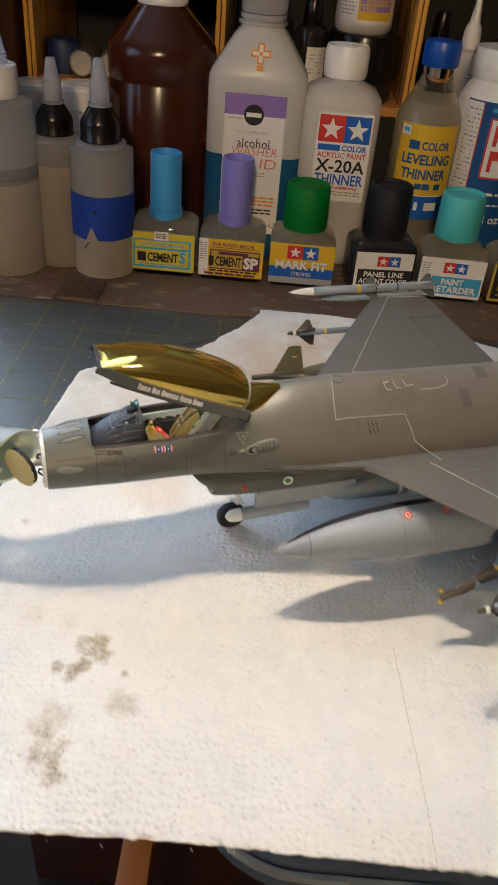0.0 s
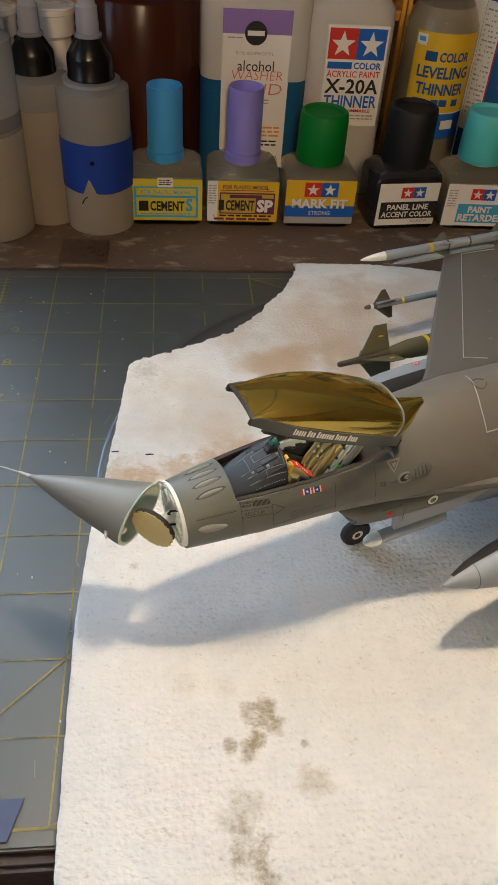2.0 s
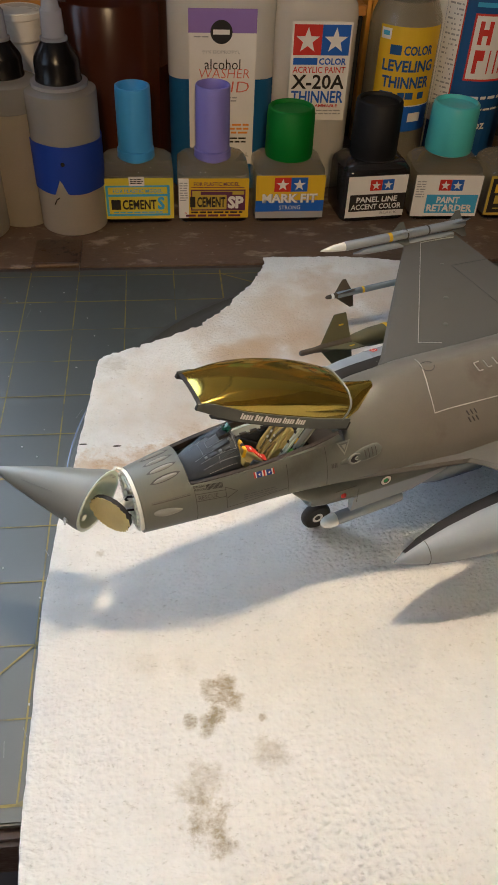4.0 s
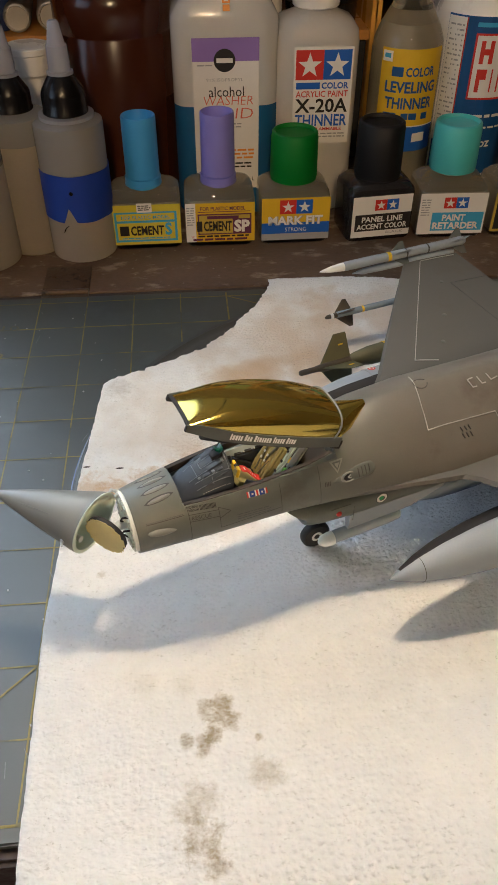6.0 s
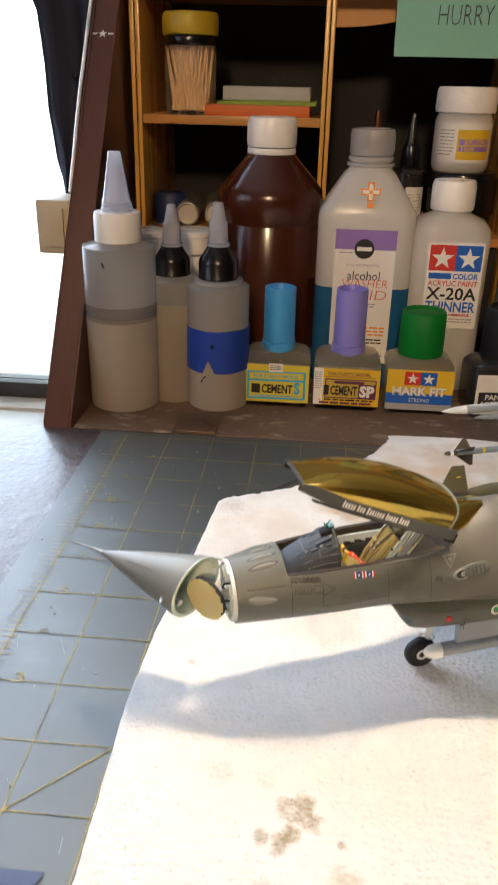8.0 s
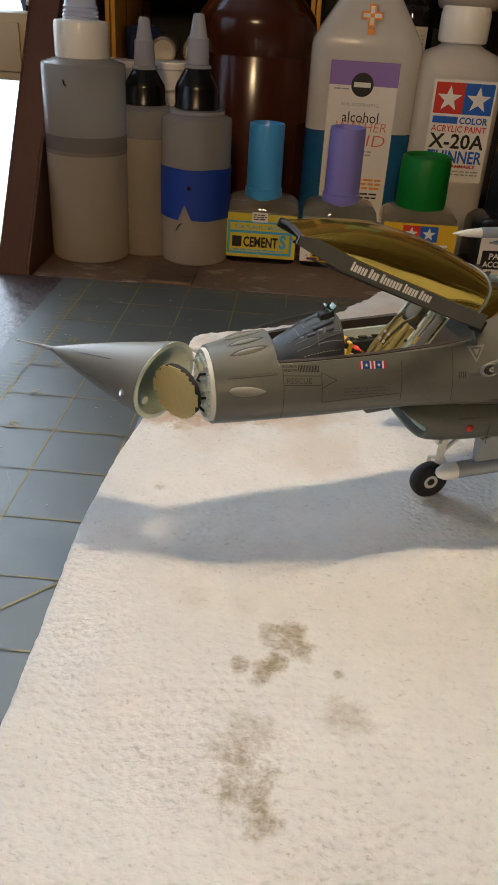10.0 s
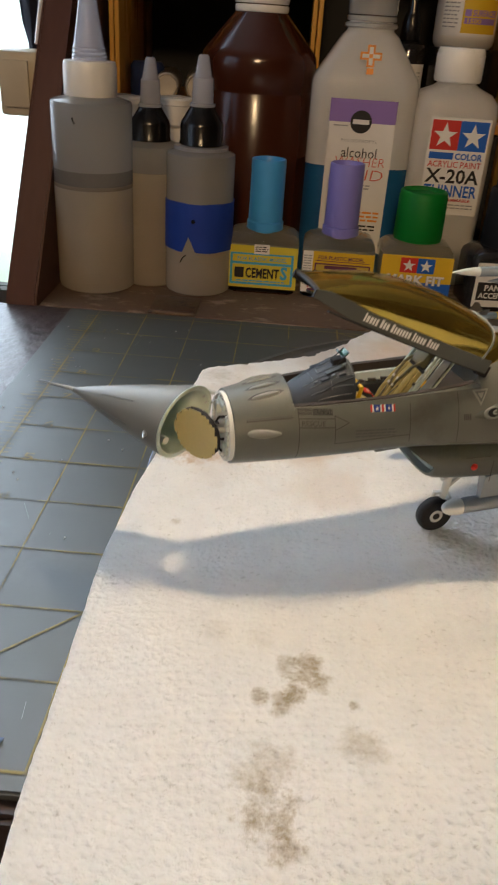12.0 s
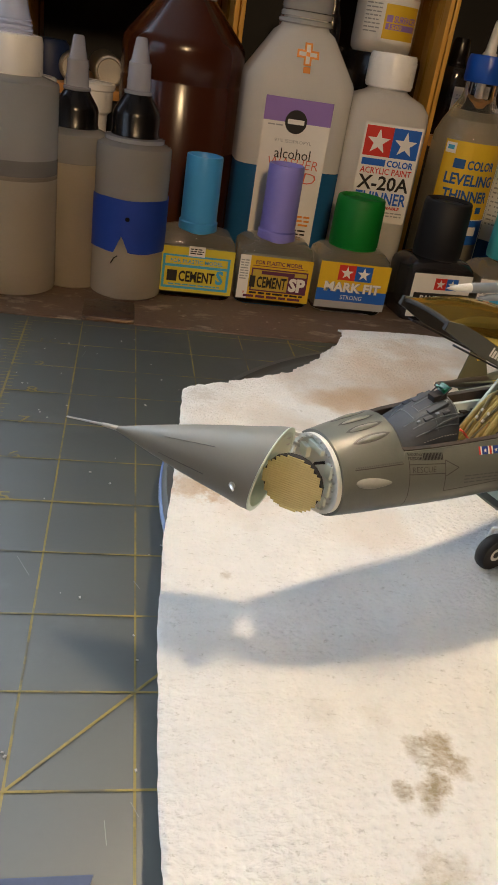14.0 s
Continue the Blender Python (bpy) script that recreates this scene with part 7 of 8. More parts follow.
for k in range(26):
    a = 2 * math.pi * k / 26
    part("bolt", moved(lathe([(0.012, 0), (0.012, 0.012), (0.008, 0.016)], 8), Matrix.Translation(V(-0.150, 0.395 * math.cos(a), 1.88 + 0.365 * math.sin(a))) @ pose(0, 0, 0, 0, -90, 0) @ Matrix.Scale(K, 4)), STEELY, bulk)
rng = random.Random(4)
for y, z, w, h, d in ((-0.24, 2.02, 0.11, 0.15, 0.045), (-0.27, 1.84, 0.08, 0.18, 0.035), (-0.20, 1.66, 0.16, 0.09, 0.040), (0.04, 2.14, 0.26, 0.07, 0.05), (0.22, 2.02, 0.14, 0.12, 0.06), (0.20, 1.72, 0.18, 0.12, 0.05), (0.0, 1.62, 0.14, 0.07, 0.04)):
    part("black_box" if d > 0.13 else "equipment_box", moved(bm_box(-d, 0.0, -w / 2, w / 2, -h / 2, h / 2, 0.012), Matrix.Translation(V(-0.113, y, z)) @ Matrix.Scale(K, 4)), ZINC_PALE if d < 0.13 else ALLOY, bulk)
for y, z in ((-0.12, 2.05), (-0.06, 1.72)):
    part("wire_bundle", tube([V(-0.115, y, z), V(-0.20, y + 0.04, z - 0.02), V(-0.22, y + 0.08, z - 0.10), V(-0.12, y + 0.06, z - 0.20)], 0.016 * K, 6), TUB_DARK, bulk)
for z in (2.10, 1.98):
    part("hinge_arm", tube([V(-0.10, 0.36, z), V(-0.20, 0.44, z + 0.01), (RC + RA * 0.03 - RB * 0.41 + RU * (z - 2.05)) * K], 0.028 * K, 8), ALLOY, bulk)

# antennas, bumps and vents on the nose
for y in (-0.235, -0.085, 0.07, 0.22):
    rows = []
    for t in np.linspace(0, 1, 9):
        x = 0.10 + 0.40 * t
        r = 0.033 * math.sin(math.pi * t) ** 0.6 + 0.001
        hw, zt, zb, zm, n = hull(x)
        z = zm + (zt - zm) * (1 - (abs(y) / hw) ** n) ** (1 / n)
        rows.append([V(x, y + r * math.cos(math.pi * k / 8), z - 0.012 + 1.05 * r * math.sin(math.pi * k / 8)) for k in range(9)])
    part("antenna_blade", loft(rows, closed=False, caps=False), JET_BUMP, fuselage)
    # a wider dark base under each blade
    rim_rows = []
    for t in np.linspace(0, 1, 9):
        x, q = 0.085 + 0.43 * t, 0.044 * math.sin(math.pi * t) ** 0.6 + 0.001
        hw, zt, zb, zm, n = hull(x)
        rim_rows.append([V(x, y + d * q, zm + (zt - zm) * (1 - (abs(y + d * q) / hw) ** n) ** (1 / n) + 0.003) for d in (-1, -0.5, 0, 0.5, 1)])
    part("blade_outline", loft(rim_rows, closed=False, caps=False), SEAM, fuselage, "dark outline round the blade")
for x0, x1, z, r, mat_ in ((0.02, 0.455, 2.005, 0.053, JET_BUMP), (0.78, 1.02, 1.72, 0.016, JET_BUMP)):
    rows = []
    for t in np.linspace(0, 1, 11):
        x, q = x0 + (x1 - x0) * t, r * (math.sin(math.pi * t ** 0.75)) ** 0.75 + 0.001
        rows.append([V(x, -side_y(x, z + q * math.cos(math.pi * k / 8)) + 0.012 - 0.85 * q * math.sin(math.pi * k / 8), z + q * math.cos(math.pi * k / 8)) for k in range(9)])
    part("side_fairing", loft(rows, closed=False, caps=False), mat_, fuselage)


def decal(name, bm, mat_, off=0.00008, place=on_side):
    for v in bm.verts:
        v.co = place(v.co.x, v.co.y, off)
    return part(name, bm, mat_, fuselage, smooth=0)


def dense(x0, z0, x1, z1, nx=6, nz=3):
    bm = bmesh.new()
    g = [[bm.verts.new((x0 + (x1 - x0) * i / nx, z0 + (z1 - z0) * j / nz, 0)) for j in range(nz + 1)] for i in range(nx + 1)]
    for i in range(nx):
        for j in range(nz):
            bm.faces.new((g[i][j], g[i + 1][j], g[i + 1][j + 1], g[i][j + 1]))
    return bm


for k in range(14):
    decal("vent_slot", dense(0.786 + 0.0165 * k, 2.200, 0.796 + 0.0165 * k, 2.262, 1, 2), TUB_DARK)
for k in range(2):
    bm = text_bm(("FREEDOM", "ENDURING")[k], 0.155, 0.026, 0.02)
    decal("lettering", moved(bm, Matrix.Translation((0.616, 2.203 + 0.034 * k, 0))), TUB_DARK)
decal("rescue_lettering", moved(text_bm("RESCUE", 0.27, 0.055), Matrix.Translation((0.655, 2.088, 0))), SEAM)
for a, b in (((0.62, 2.073), (1.035, 2.073)), ((0.62, 2.165), (1.035, 2.165)), ((0.62, 2.073), (0.62, 2.165)), ((1.035, 2.043), (1.20, 2.121)), ((1.035, 2.198), (1.20, 2.121)), ((1.035, 1.884), (1.035, 2.198)), ((1.035, 1.884), (1.95, 1.95)), ((0.62, 1.50), (0.62, 2.20)), ((1.95, 1.62), (1.95, 2.30)), ((2.55, 1.75), (2.55, 2.40)), ((0.58, 2.30), (0.58, 2.44)), ((0.03, 2.125), (0.56, 2.175))):
    a, b = Vector(a), Vector(b)
    nrm = Vector((-(b - a).y, (b - a).x)).normalized() * 0.0042
    bm = bmesh.new()
    steps = 8
    lo = [bm.verts.new((*(a.lerp(b, i / steps) - nrm), 0)) for i in range(steps + 1)]
    hi = [bm.verts.new((*(a.lerp(b, i / steps) + nrm), 0)) for i in range(steps + 1)]
    for i in range(steps):
        bm.faces.new((lo[i], lo[i + 1], hi[i + 1], hi[i]))
    decal("panel_line", bm, SEAM)
for k in range(22):
    decal("rivet_strip", dense(0.04 + 0.0235 * k, 2.135 + 0.0023 * k, 0.055 + 0.0235 * k, 2.147 + 0.0023 * k, 1, 1), SOFT_MARK)
INK["flag_blue"] = ink("ribbon_blue", (0.012, 0.045, 0.26))
w0 = (0, 0.022, 0.040, 0.120, 0.138, 0.152, 0.166, 0.184, 0.262, 0.280, 0.302)
for i, col in enumerate(("red", "white", "flag_blue", "white", "red", "red", "white", "flag_blue", "white", "red")):
    decal("ribbon_stripe", dense(1.462 + w0[i], 2.222, 1.462 + w0[i + 1], 2.294, 2, 2), INK[col])
for u0 in (1.542, 1.685):
    decal("ribbon_star", moved(star_bm(0, 0, 0.022), Matrix.Translation((u0, 2.258, 0))), INK["white"], 0.00016)
rng = random.Random(2)
for r in range(3):
    x = 1.28
    while x < 1.75:
        w = rng.uniform(0.03, 0.09)
        decal("small_print", dense(x, 2.02 - 0.035 * r, x + w, 2.033 - 0.035 * r, 2, 1), SOFT_MARK)
        x += w + 0.015
def triangle_decal(corners, mat_, off, n=8):
    """A triangle cut fine enough to lie on the curved side."""
    a, b, c = (Vector((*q, 0)) for q in corners)
    bm = bmesh.new()
    g = [[bm.verts.new(a + (b - a) * (i / n) + (c - a) * (j / n)) for j in range(n + 1 - i)] for i in range(n + 1)]
    for i in range(n):
        for j in range(n - i):
            bm.faces.new((g[i][j], g[i + 1][j], g[i][j + 1]))
            if j < n - i - 1:
                bm.faces.new((g[i + 1][j], g[i + 1][j + 1], g[i][j + 1]))
    return decal("warning_triangle", bm, mat_, off)


triangle_decal(((2.733, 2.413), (2.950, 2.422), (2.827, 2.255)), JET_BUMP, 0.00025)
triangle_decal(((2.768, 2.398), (2.912, 2.404), (2.830, 2.292)), JET_GREY, 0.00036)
triangle_decal(((2.800, 2.384), (2.880, 2.388), (2.834, 2.326)), JET_BUMP, 0.00046)

# gun port blister behind the cockpit
rows = []
for t in np.linspace(0, 1, 13):
    x, q = 2.71 + 0.70 * t, 0.088 * (math.sin(math.pi * min(1.0, t * 1.5 + 0.03) / 2) ** 0.8) * (1.0 if t < 0.80 else max(0.05, 1 - ((t - 0.80) / 0.2) ** 2) ** 0.5)
    zc = 2.125 + 0.14 * t
    rows.append([V(x, -side_y(x, zc + q * math.cos(math.pi * k / 10)) + 0.015 - 0.52 * q * math.sin(math.pi * k / 10), zc + q * math.cos(math.pi * k / 10)) for k in range(11)])
blister = part("gun_blister", loft(rows, closed=False, caps=False), JET_GREY, fuselage)
gx, gz = 2.985, 2.185
GUN = Matrix.Translation(V(gx, -side_y(gx, gz) - 0.020, gz)) @ pose(0, 0, 0, 62, 0, 0) @ Matrix.Rotation(radians(9), 4, "Z") @ Matrix.Diagonal((K * 1.75, K, K, 1))
part("muzzle_rim", moved(lathe([(0.075, -0.02), (0.072, 0.006), (0.062, 0.012), (0.052, 0.006), (0.050, -0.02)], 24), GUN), JET_BUMP, blister, "pale rim of the gun port")
port = part("gun_port", moved(lathe([(0.0001, 0.002), (0.054, 0.002), (0.054, -0.015), (0.0001, -0.015)], 24), GUN), TUB_DARK, blister, "black gun port")
part("gun_barrels", moved(lathe([(0.0001, 0.0), (0.026, 0.0), (0.026, 0.008), (0.012, 0.010), (0.010, 0.004), (0.0001, 0.004)], 14), GUN @ Matrix.Translation((0.012, 0.0, 0.0))), STEELY, port)
for k in range(4):
    x = 3.135 + 0.055 * k
    zc = 2.125 + 0.14 * (x - 2.71) / 0.70
    part("gas_slot", tube([V(x, -side_y(x, zc - 0.05) - 0.014, zc - 0.05), V(x, -side_y(x, zc) - 0.033, zc), V(x, -side_y(x, zc + 0.06) - 0.014, zc + 0.06)], 0.010 * K, 6), SEAM, blister)
for k in range(4):
    decal("louvre", dense(2.618 + 0.024 * k, 2.095, 2.632 + 0.024 * k, 2.165, 1, 1), SEAM)

# ---- intake, wing and tail ----
def intake_ring(x, w, z0, z1, sweep=0.0, n=44):
    """One section of the intake; its upper part is swept forward."""
    zc, h = (z0 + z1) / 2, (z1 - z0) / 2
    out = []
    for k in range(n):
        a = 2 * math.pi * k / n
        cy, cz = math.cos(a), math.sin(a)
        y = w * abs(cy) ** 0.75 * (1 if cy >= 0 else -1)
        z = zc + h * abs(cz) ** 0.75 * (1 if cz >= 0 else -1)
        out.append(V(x - 0.36 * sweep * min(1.0, max(0.0, (z - 1.42) / 0.24)), y, z))
    return out


intake = part("intake", loft([intake_ring(2.47, 0.585, 1.235, 1.60, 1.0), intake_ring(2.395, 0.625, 1.195, 1.640, 1.0), intake_ring(2.40, 0.660, 1.165, 1.670, 1.0), intake_ring(2.45, 0.685, 1.148, 1.688, 0.95), intake_ring(2.60, 0.712, 1.135, 1.702, 0.7), intake_ring(2.9, 0.735, 1.125, 1.715, 0.3), intake_ring(3.4, 0.75, 1.12, 1.73), intake_ring(4.6, 0.78, 1.15, 1.80), intake_ring(6.4, 0.80, 1.30, 1.85)], caps=False), JET_GREY, jet, "grey engine intake under the nose")
part("intake_duct", loft([intake_ring(2.469, 0.583, 1.238, 1.597, 1.0), intake_ring(2.75, 0.57, 1.25, 1.60, 0.5), intake_ring(3.2, 0.50, 1.27, 1.66), intake_ring(4.4, 0.40, 1.32, 1.80)], caps=False), ZINC_PALE, intake, "pale intake duct")
part("splitter", loft([[V(x, -w, z), V(x, w, z), V(x, w * 0.7, z + h), V(x, -w * 0.7, z + h)] for x, w, z, h in ((2.30, 0.10, 1.66, 0.03), (2.6, 0.35, 1.69, 0.08), (3.4, 0.55, 1.72, 0.05))]), JET_DARK, intake)
part("strut_vane", loft([[V(1.74, -0.14, 1.50), V(1.74, 0.14, 1.50), V(1.70, 0.16, 1.62), V(1.70, -0.16, 1.62)], [V(1.82, -0.19, 1.43), V(1.82, 0.19, 1.43), V(1.82, 0.20, 1.64), V(1.82, -0.20, 1.64)], [V(2.12, -0.19, 1.46), V(2.12, 0.19, 1.46), V(2.15, 0.20, 1.68), V(2.15, -0.20, 1.68)]]), JET_GREY, intake)
on_intake = lambda u, v, off: V(u, -0.738 - 0.018 * (u - 2.8) - off / K, v)  # noqa: E731
for r_, col in ((0.105, "black"), (0.092, "white"), (0.050, "plum")):
    bm = disc_bm(3.62, 1.495, r_ * 0.95, 28)
    for v in bm.verts:
        v.co = on_intake(v.co.x, v.co.y, 0.00010 + (0.105 - r_) * 0.004)
    part("squadron_badge", bm, INK[col], intake, smooth=0)
badge = disc_bm(3.60, 1.52, 0.042, 14)
for v in badge.verts:
    v.co = on_intake(v.co.x, v.co.y, 0.0005)
part("squadron_badge", badge, material("badge_green", (0.03, 0.30, 0.10), 0.5), intake, smooth=0)
part("marker_light", moved(lathe([(0.0001, -0.02), (0.045, -0.02), (0.045, 0.01), (0.025, 0.03), (0.0001, 0.035)], 14), Matrix.Translation(V(2.90, -0.735, 1.43)) @ pose(0, 0, 0, 90, 0, 0) @ Matrix.Scale(K, 4)), INK["red"], intake, "small red light")
for a, b in (((3.15, 1.50), (3.15, 1.20)), ((2.75, 1.56), (3.10, 1.57))):
    part("panel_line", tube([on_intake(a[0], a[1], 0.0), on_intake(b[0], b[1], 0.0)], 0.004 * K, 4), SEAM, intake)


def wing_section(y, xle, xte, t, z, sgn):
    prof_ = ((0, 0), (0.02, 0.55), (0.10, 0.9), (0.30, 1.0), (0.65, 0.75), (1.0, 0.04))
    up = [V(xle + (xte - xle) * f, sgn * y, z + t * h) for f, h in prof_]
    lo = [V(xle + (xte - xle) * f, sgn * y, z - t * h * 0.8) for f, h in prof_[::-1]]
    return up + lo


for sgn in (-1, 1):
    secs = [(0.60, 2.20, 8.70, 0.12, 1.79), (0.72, 2.55, 8.70, 0.12, 1.81), (0.84, 3.05, 8.68, 0.11, 1.845), (0.98, 3.55, 8.66, 0.10, 1.89), (1.12, 4.08, 8.66, 0.10, 1.92), (1.25, 4.62, 8.66, 0.10, 1.95), (1.42, 4.79, 8.66, 0.095, 1.97), (2.4, 5.56, 8.66, 0.072, 1.98), (3.5, 6.44, 8.66, 0.052, 1.98), (4.60, 7.34, 8.66, 0.036, 1.98)]
    wing = part("wing", loft([wing_section(*s_, sgn) for s_ in secs]), JET_DARK, jet, "dark grey wing with pale lines", smooth=30)
    rail_ = part("wingtip_rail", loft([[V(x, sgn * (4.66 + r * math.cos(2 * math.pi * k / 12)), 2.0 + r * math.sin(2 * math.pi * k / 12)) for k in range(12)] for x, r in ((6.15, 0.012), (6.4, 0.06), (6.8, 0.075), (8.3, 0.075), (8.62, 0.05), (8.66, 0.012))]), JET_LIGHT, wing)

    def on_wing(x, y, sgn=sgn, secs=secs):
        rows_ = np.array(secs)
        xle, xte, t, z = (float(np.interp(abs(y), rows_[:, 0], rows_[:, i])) for i in range(1, 5))
        f = (x - xle) / (xte - xle)
        return V(x, sgn * abs(y), z + t * float(np.interp(f, [0, 0.02, 0.10, 0.30, 0.65, 1.0], [0, 0.55, 0.9, 1.0, 0.75, 0.04])) + 0.008)

    for line in (((5.56, 1.45), (7.70, 4.52)), ((5.56, 1.45), (5.95, 1.30)), ((7.70, 4.52), (8.55, 4.52))) if sgn > 0 else (((5.70, 1.42), (7.70, 4.52)), ((7.70, 4.52), (8.55, 4.52))):
        a, b = Vector(line[0]), Vector(line[1])
        part("walkway_line", tube([on_wing(*a.lerp(b, i / 14)) for i in range(15)], 0.008 * K, 6), MARK, wing)
    for a, b in (((7.75, 1.5), (7.75, 3.5)), ((7.75, 3.5), (8.6, 3.5)), ((7.75, 1.5), (8.6, 1.5))):
        a, b = Vector(a), Vector(b)
        part("panel_line", tube([on_wing(*a.lerp(b, i / 8)) for i in range(9)], 0.0045 * K, 4), SOFT_MARK, wing)
    for x, y, r in ((6.9, 2.5, 0.05), (6.35, 1.75, 0.045), (7.6, 3.6, 0.04)):
        part("fuel_cap", moved(lathe([(r, 0), (r, 0.004), (r * 0.8, 0.007), (0.0001, 0.007)], 16), Matrix.Translation(on_wing(x, y)) @ Matrix.Scale(K, 4)), JET_GREY, wing)
    # tail planes
    part("tailplane", loft([wing_section(y, xle, xte, t, 1.93 - 0.10 * (y - 0.7), sgn) for y, xle, xte, t in ((0.55, 9.9, 12.1, 0.06), (1.2, 10.4, 12.1, 0.05), (2.7, 11.6, 12.2, 0.02))]), JET_DARK, jet)


def on_top(x, y):
    hw, zt, zb, zm, n = hull(x)
    return V(x, y, zm + (zt - zm) * max(0.0, 1 - (abs(y) / hw) ** n) ** (1 / n) + 0.01)


for pts in (((4.55, 0.28), (4.45, -0.02), (4.37, -0.38), (4.33, -0.66)), ((4.33, -0.66), (4.9, -0.67), (5.52, -0.68)), ((5.52, -0.68), (5.58, -0.86), (5.62, -1.00))):
    fine_pts = []
    for p, q in zip(pts, pts[1:]):
        fine_pts += [on_top(*Vector(p).lerp(Vector(q), i / 5)) for i in range(6)]
    part("walkway_line", tube(fine_pts, 0.008 * K, 6), MARK, fuselage)
part("walkway_line", tube([on_top(5.62, -0.99), V(5.76, -1.18, 2.115), V(5.90, -1.42, 2.09)], 0.008 * K, 6), MARK, fuselage)
for dx in (0.0, 0.07, 0.14):
    for dy in (0, 0.075):
        part("louvre", tube([on_top(4.85 + dx, -0.74 - dy), on_top(4.875 + dx, -0.795 - dy)], 0.011 * K, 5), SEAM, fuselage)
part("walkway_line", tube([on_top(5.92, -0.345), on_top(6.08, -0.350), on_top(6.24, -0.342), on_top(6.40, -0.30), on_top(6.47, -0.24), on_top(6.45, -0.16)], 0.008 * K, 6), MARK, fuselage)
ring_pts = [on_top(4.55 + 0.11 * math.cos(a), -0.02 + 0.10 * math.sin(a)) for a in np.linspace(0.4, 6.0, 22)]
part("refuel_ring", tube(ring_pts, 0.008 * K, 5), SEAM, fuselage)
for a, b in (((5.30, -0.18), (5.33, -0.31)), ((5.33, -0.31), (5.40, -0.31)), ((5.48, -0.17), (5.51, -0.29)), ((5.51, -0.29), (5.58, -0.29)), ((5.66, -0.16), (5.69, -0.27)), ((5.69, -0.27), (5.82, -0.25)), ((5.30, -0.18), (5.40, -0.17))):
    part("door_outline", tube([on_top(*Vector(a).lerp(Vector(b), i / 4)) for i in range(5)], 0.010 * K, 5), MARK, fuselage)
for x, y, w in ((7.05, -0.1, 0.20), (6.6, -0.55, 0.17)):
    patch = dense(x, y - 0.12, x + w, y + 0.16, 4, 4)
    for v in patch.verts:
        v.co = on_top(v.co.x, v.co.y)
    part("fresh_patch", patch, JET_DARK, fuselage, smooth=0)
# fin, nozzle
fin_rows = []
for z, x0, x1, t in ((2.65, 7.9, 12.0, 0.16), (2.95, 8.9, 12.0, 0.09), (3.3, 9.4, 12.0, 0.07), (5.0, 11.3, 12.7, 0.03)):
    fin_rows.append([V(x0, 0, z), V(x0 + 0.2 * (x1 - x0), t, z), V(x0 + 0.6 * (x1 - x0), t, z), V(x1, 0.01, z), V(x1, -0.01, z), V(x0 + 0.6 * (x1 - x0), -t, z), V(x0 + 0.2 * (x1 - x0), -t, z)])
part("tail_fin", loft(fin_rows), JET_DARK, jet, smooth=30)
part("exhaust_nozzle", loft([[V(x, r * math.cos(2 * math.pi * k / 24), 1.95 + r * math.sin(2 * math.pi * k / 24)) for k in range(24)] for x, r in ((11.9, 0.56), (12.4, 0.55), (12.8, 0.46), (12.8, 0.40), (12.3, 0.45))]), STEELY, jet)

# ---- landing gear ----
def wheel(parent, x, y, r, w):
    m = Matrix.Translation(V(x, y, r)) @ pose(0, 0, 0, 90, 0, 0) @ Matrix.Scale(K, 4)
    tyre = part("wheel", moved(lathe([(r * 0.60, -w), (r * 0.86, -w * 1.02), (r * 0.97, -w * 0.7), (r, -w * 0.25), (r, w * 0.25), (r * 0.97, w * 0.7), (r * 0.86, w * 1.02), (r * 0.60, w)], 32), m), TYRE, parent, "black rubber tyre")
    part("rim", moved(lathe([(r * 0.62, -w * 0.98), (r * 0.60, -w * 0.82), (r * 0.34, -w * 0.80), (r * 0.30, -w * 1.06), (r * 0.14, -w * 1.08), (r * 0.12, -w * 0.95), (r * 0.12, w * 0.95), (r * 0.30, w * 1.06), (r * 0.60, w * 0.82), (r * 0.62, w * 0.98)], 28), m), ALLOY, tyre, "pale grey hub")
    for k in range(6):
        a = 2 * math.pi * k / 6
        for side in (-1, 1):
            part("hub_hole", moved(lathe([(0.0001, -0.006), (r * 0.055, -0.006), (r * 0.055, 0.006), (0.0001, 0.006)], 8), m @ Matrix.Translation((r * 0.46 * math.cos(a), r * 0.46 * math.sin(a), side * w * 0.82))), SEAM, tyre)
    return tyre


NG = part("nose_gear_leg", tube([V(3.02, 0.0, 0.24), V(3.05, 0.0, 0.62), V(3.08, 0.0, 1.12)], [0.035 * K, 0.05 * K, 0.065 * K], 12), ALLOY, jet, "pale nose gear leg")
wheel(jet, 2.94, -0.02, 0.255, 0.078)
part("axle_fork", tube([V(2.94, 0.11, 0.255), V(2.98, 0.12, 0.52), V(3.03, 0.0, 0.58)], 0.03 * K, 8), ALLOY, NG)
part("drag_brace", tube([V(3.05, 0.02, 0.62), V(3.60, 0.04, 1.10)], 0.03 * K, 8), ALLOY, NG)
part("torque_link", tube([V(3.02, 0, 0.34), V(3.16, 0, 0.48), V(3.06, 0, 0.64)], 0.02 * K, 6), ALLOY, NG)
part("taxi_light", moved(lathe([(0.0001, -0.03), (0.06, -0.03), (0.07, 0.02), (0.055, 0.03), (0.0001, 0.03)], 14), Matrix.Translation(V(2.93, -0.08, 0.90)) @ pose(0, 0, 0, 0, -90, 0) @ Matrix.Scale(K, 4)), STEELY, NG)
part("gear_door", loft([[V(x, 0.22, z0), V(x, 0.25, z0), V(x, 0.28, 1.08), V(x, 0.25, 1.08)] for x, z0 in ((3.05, 0.72), (3.9, 0.80))]), JET_LIGHT, jet)
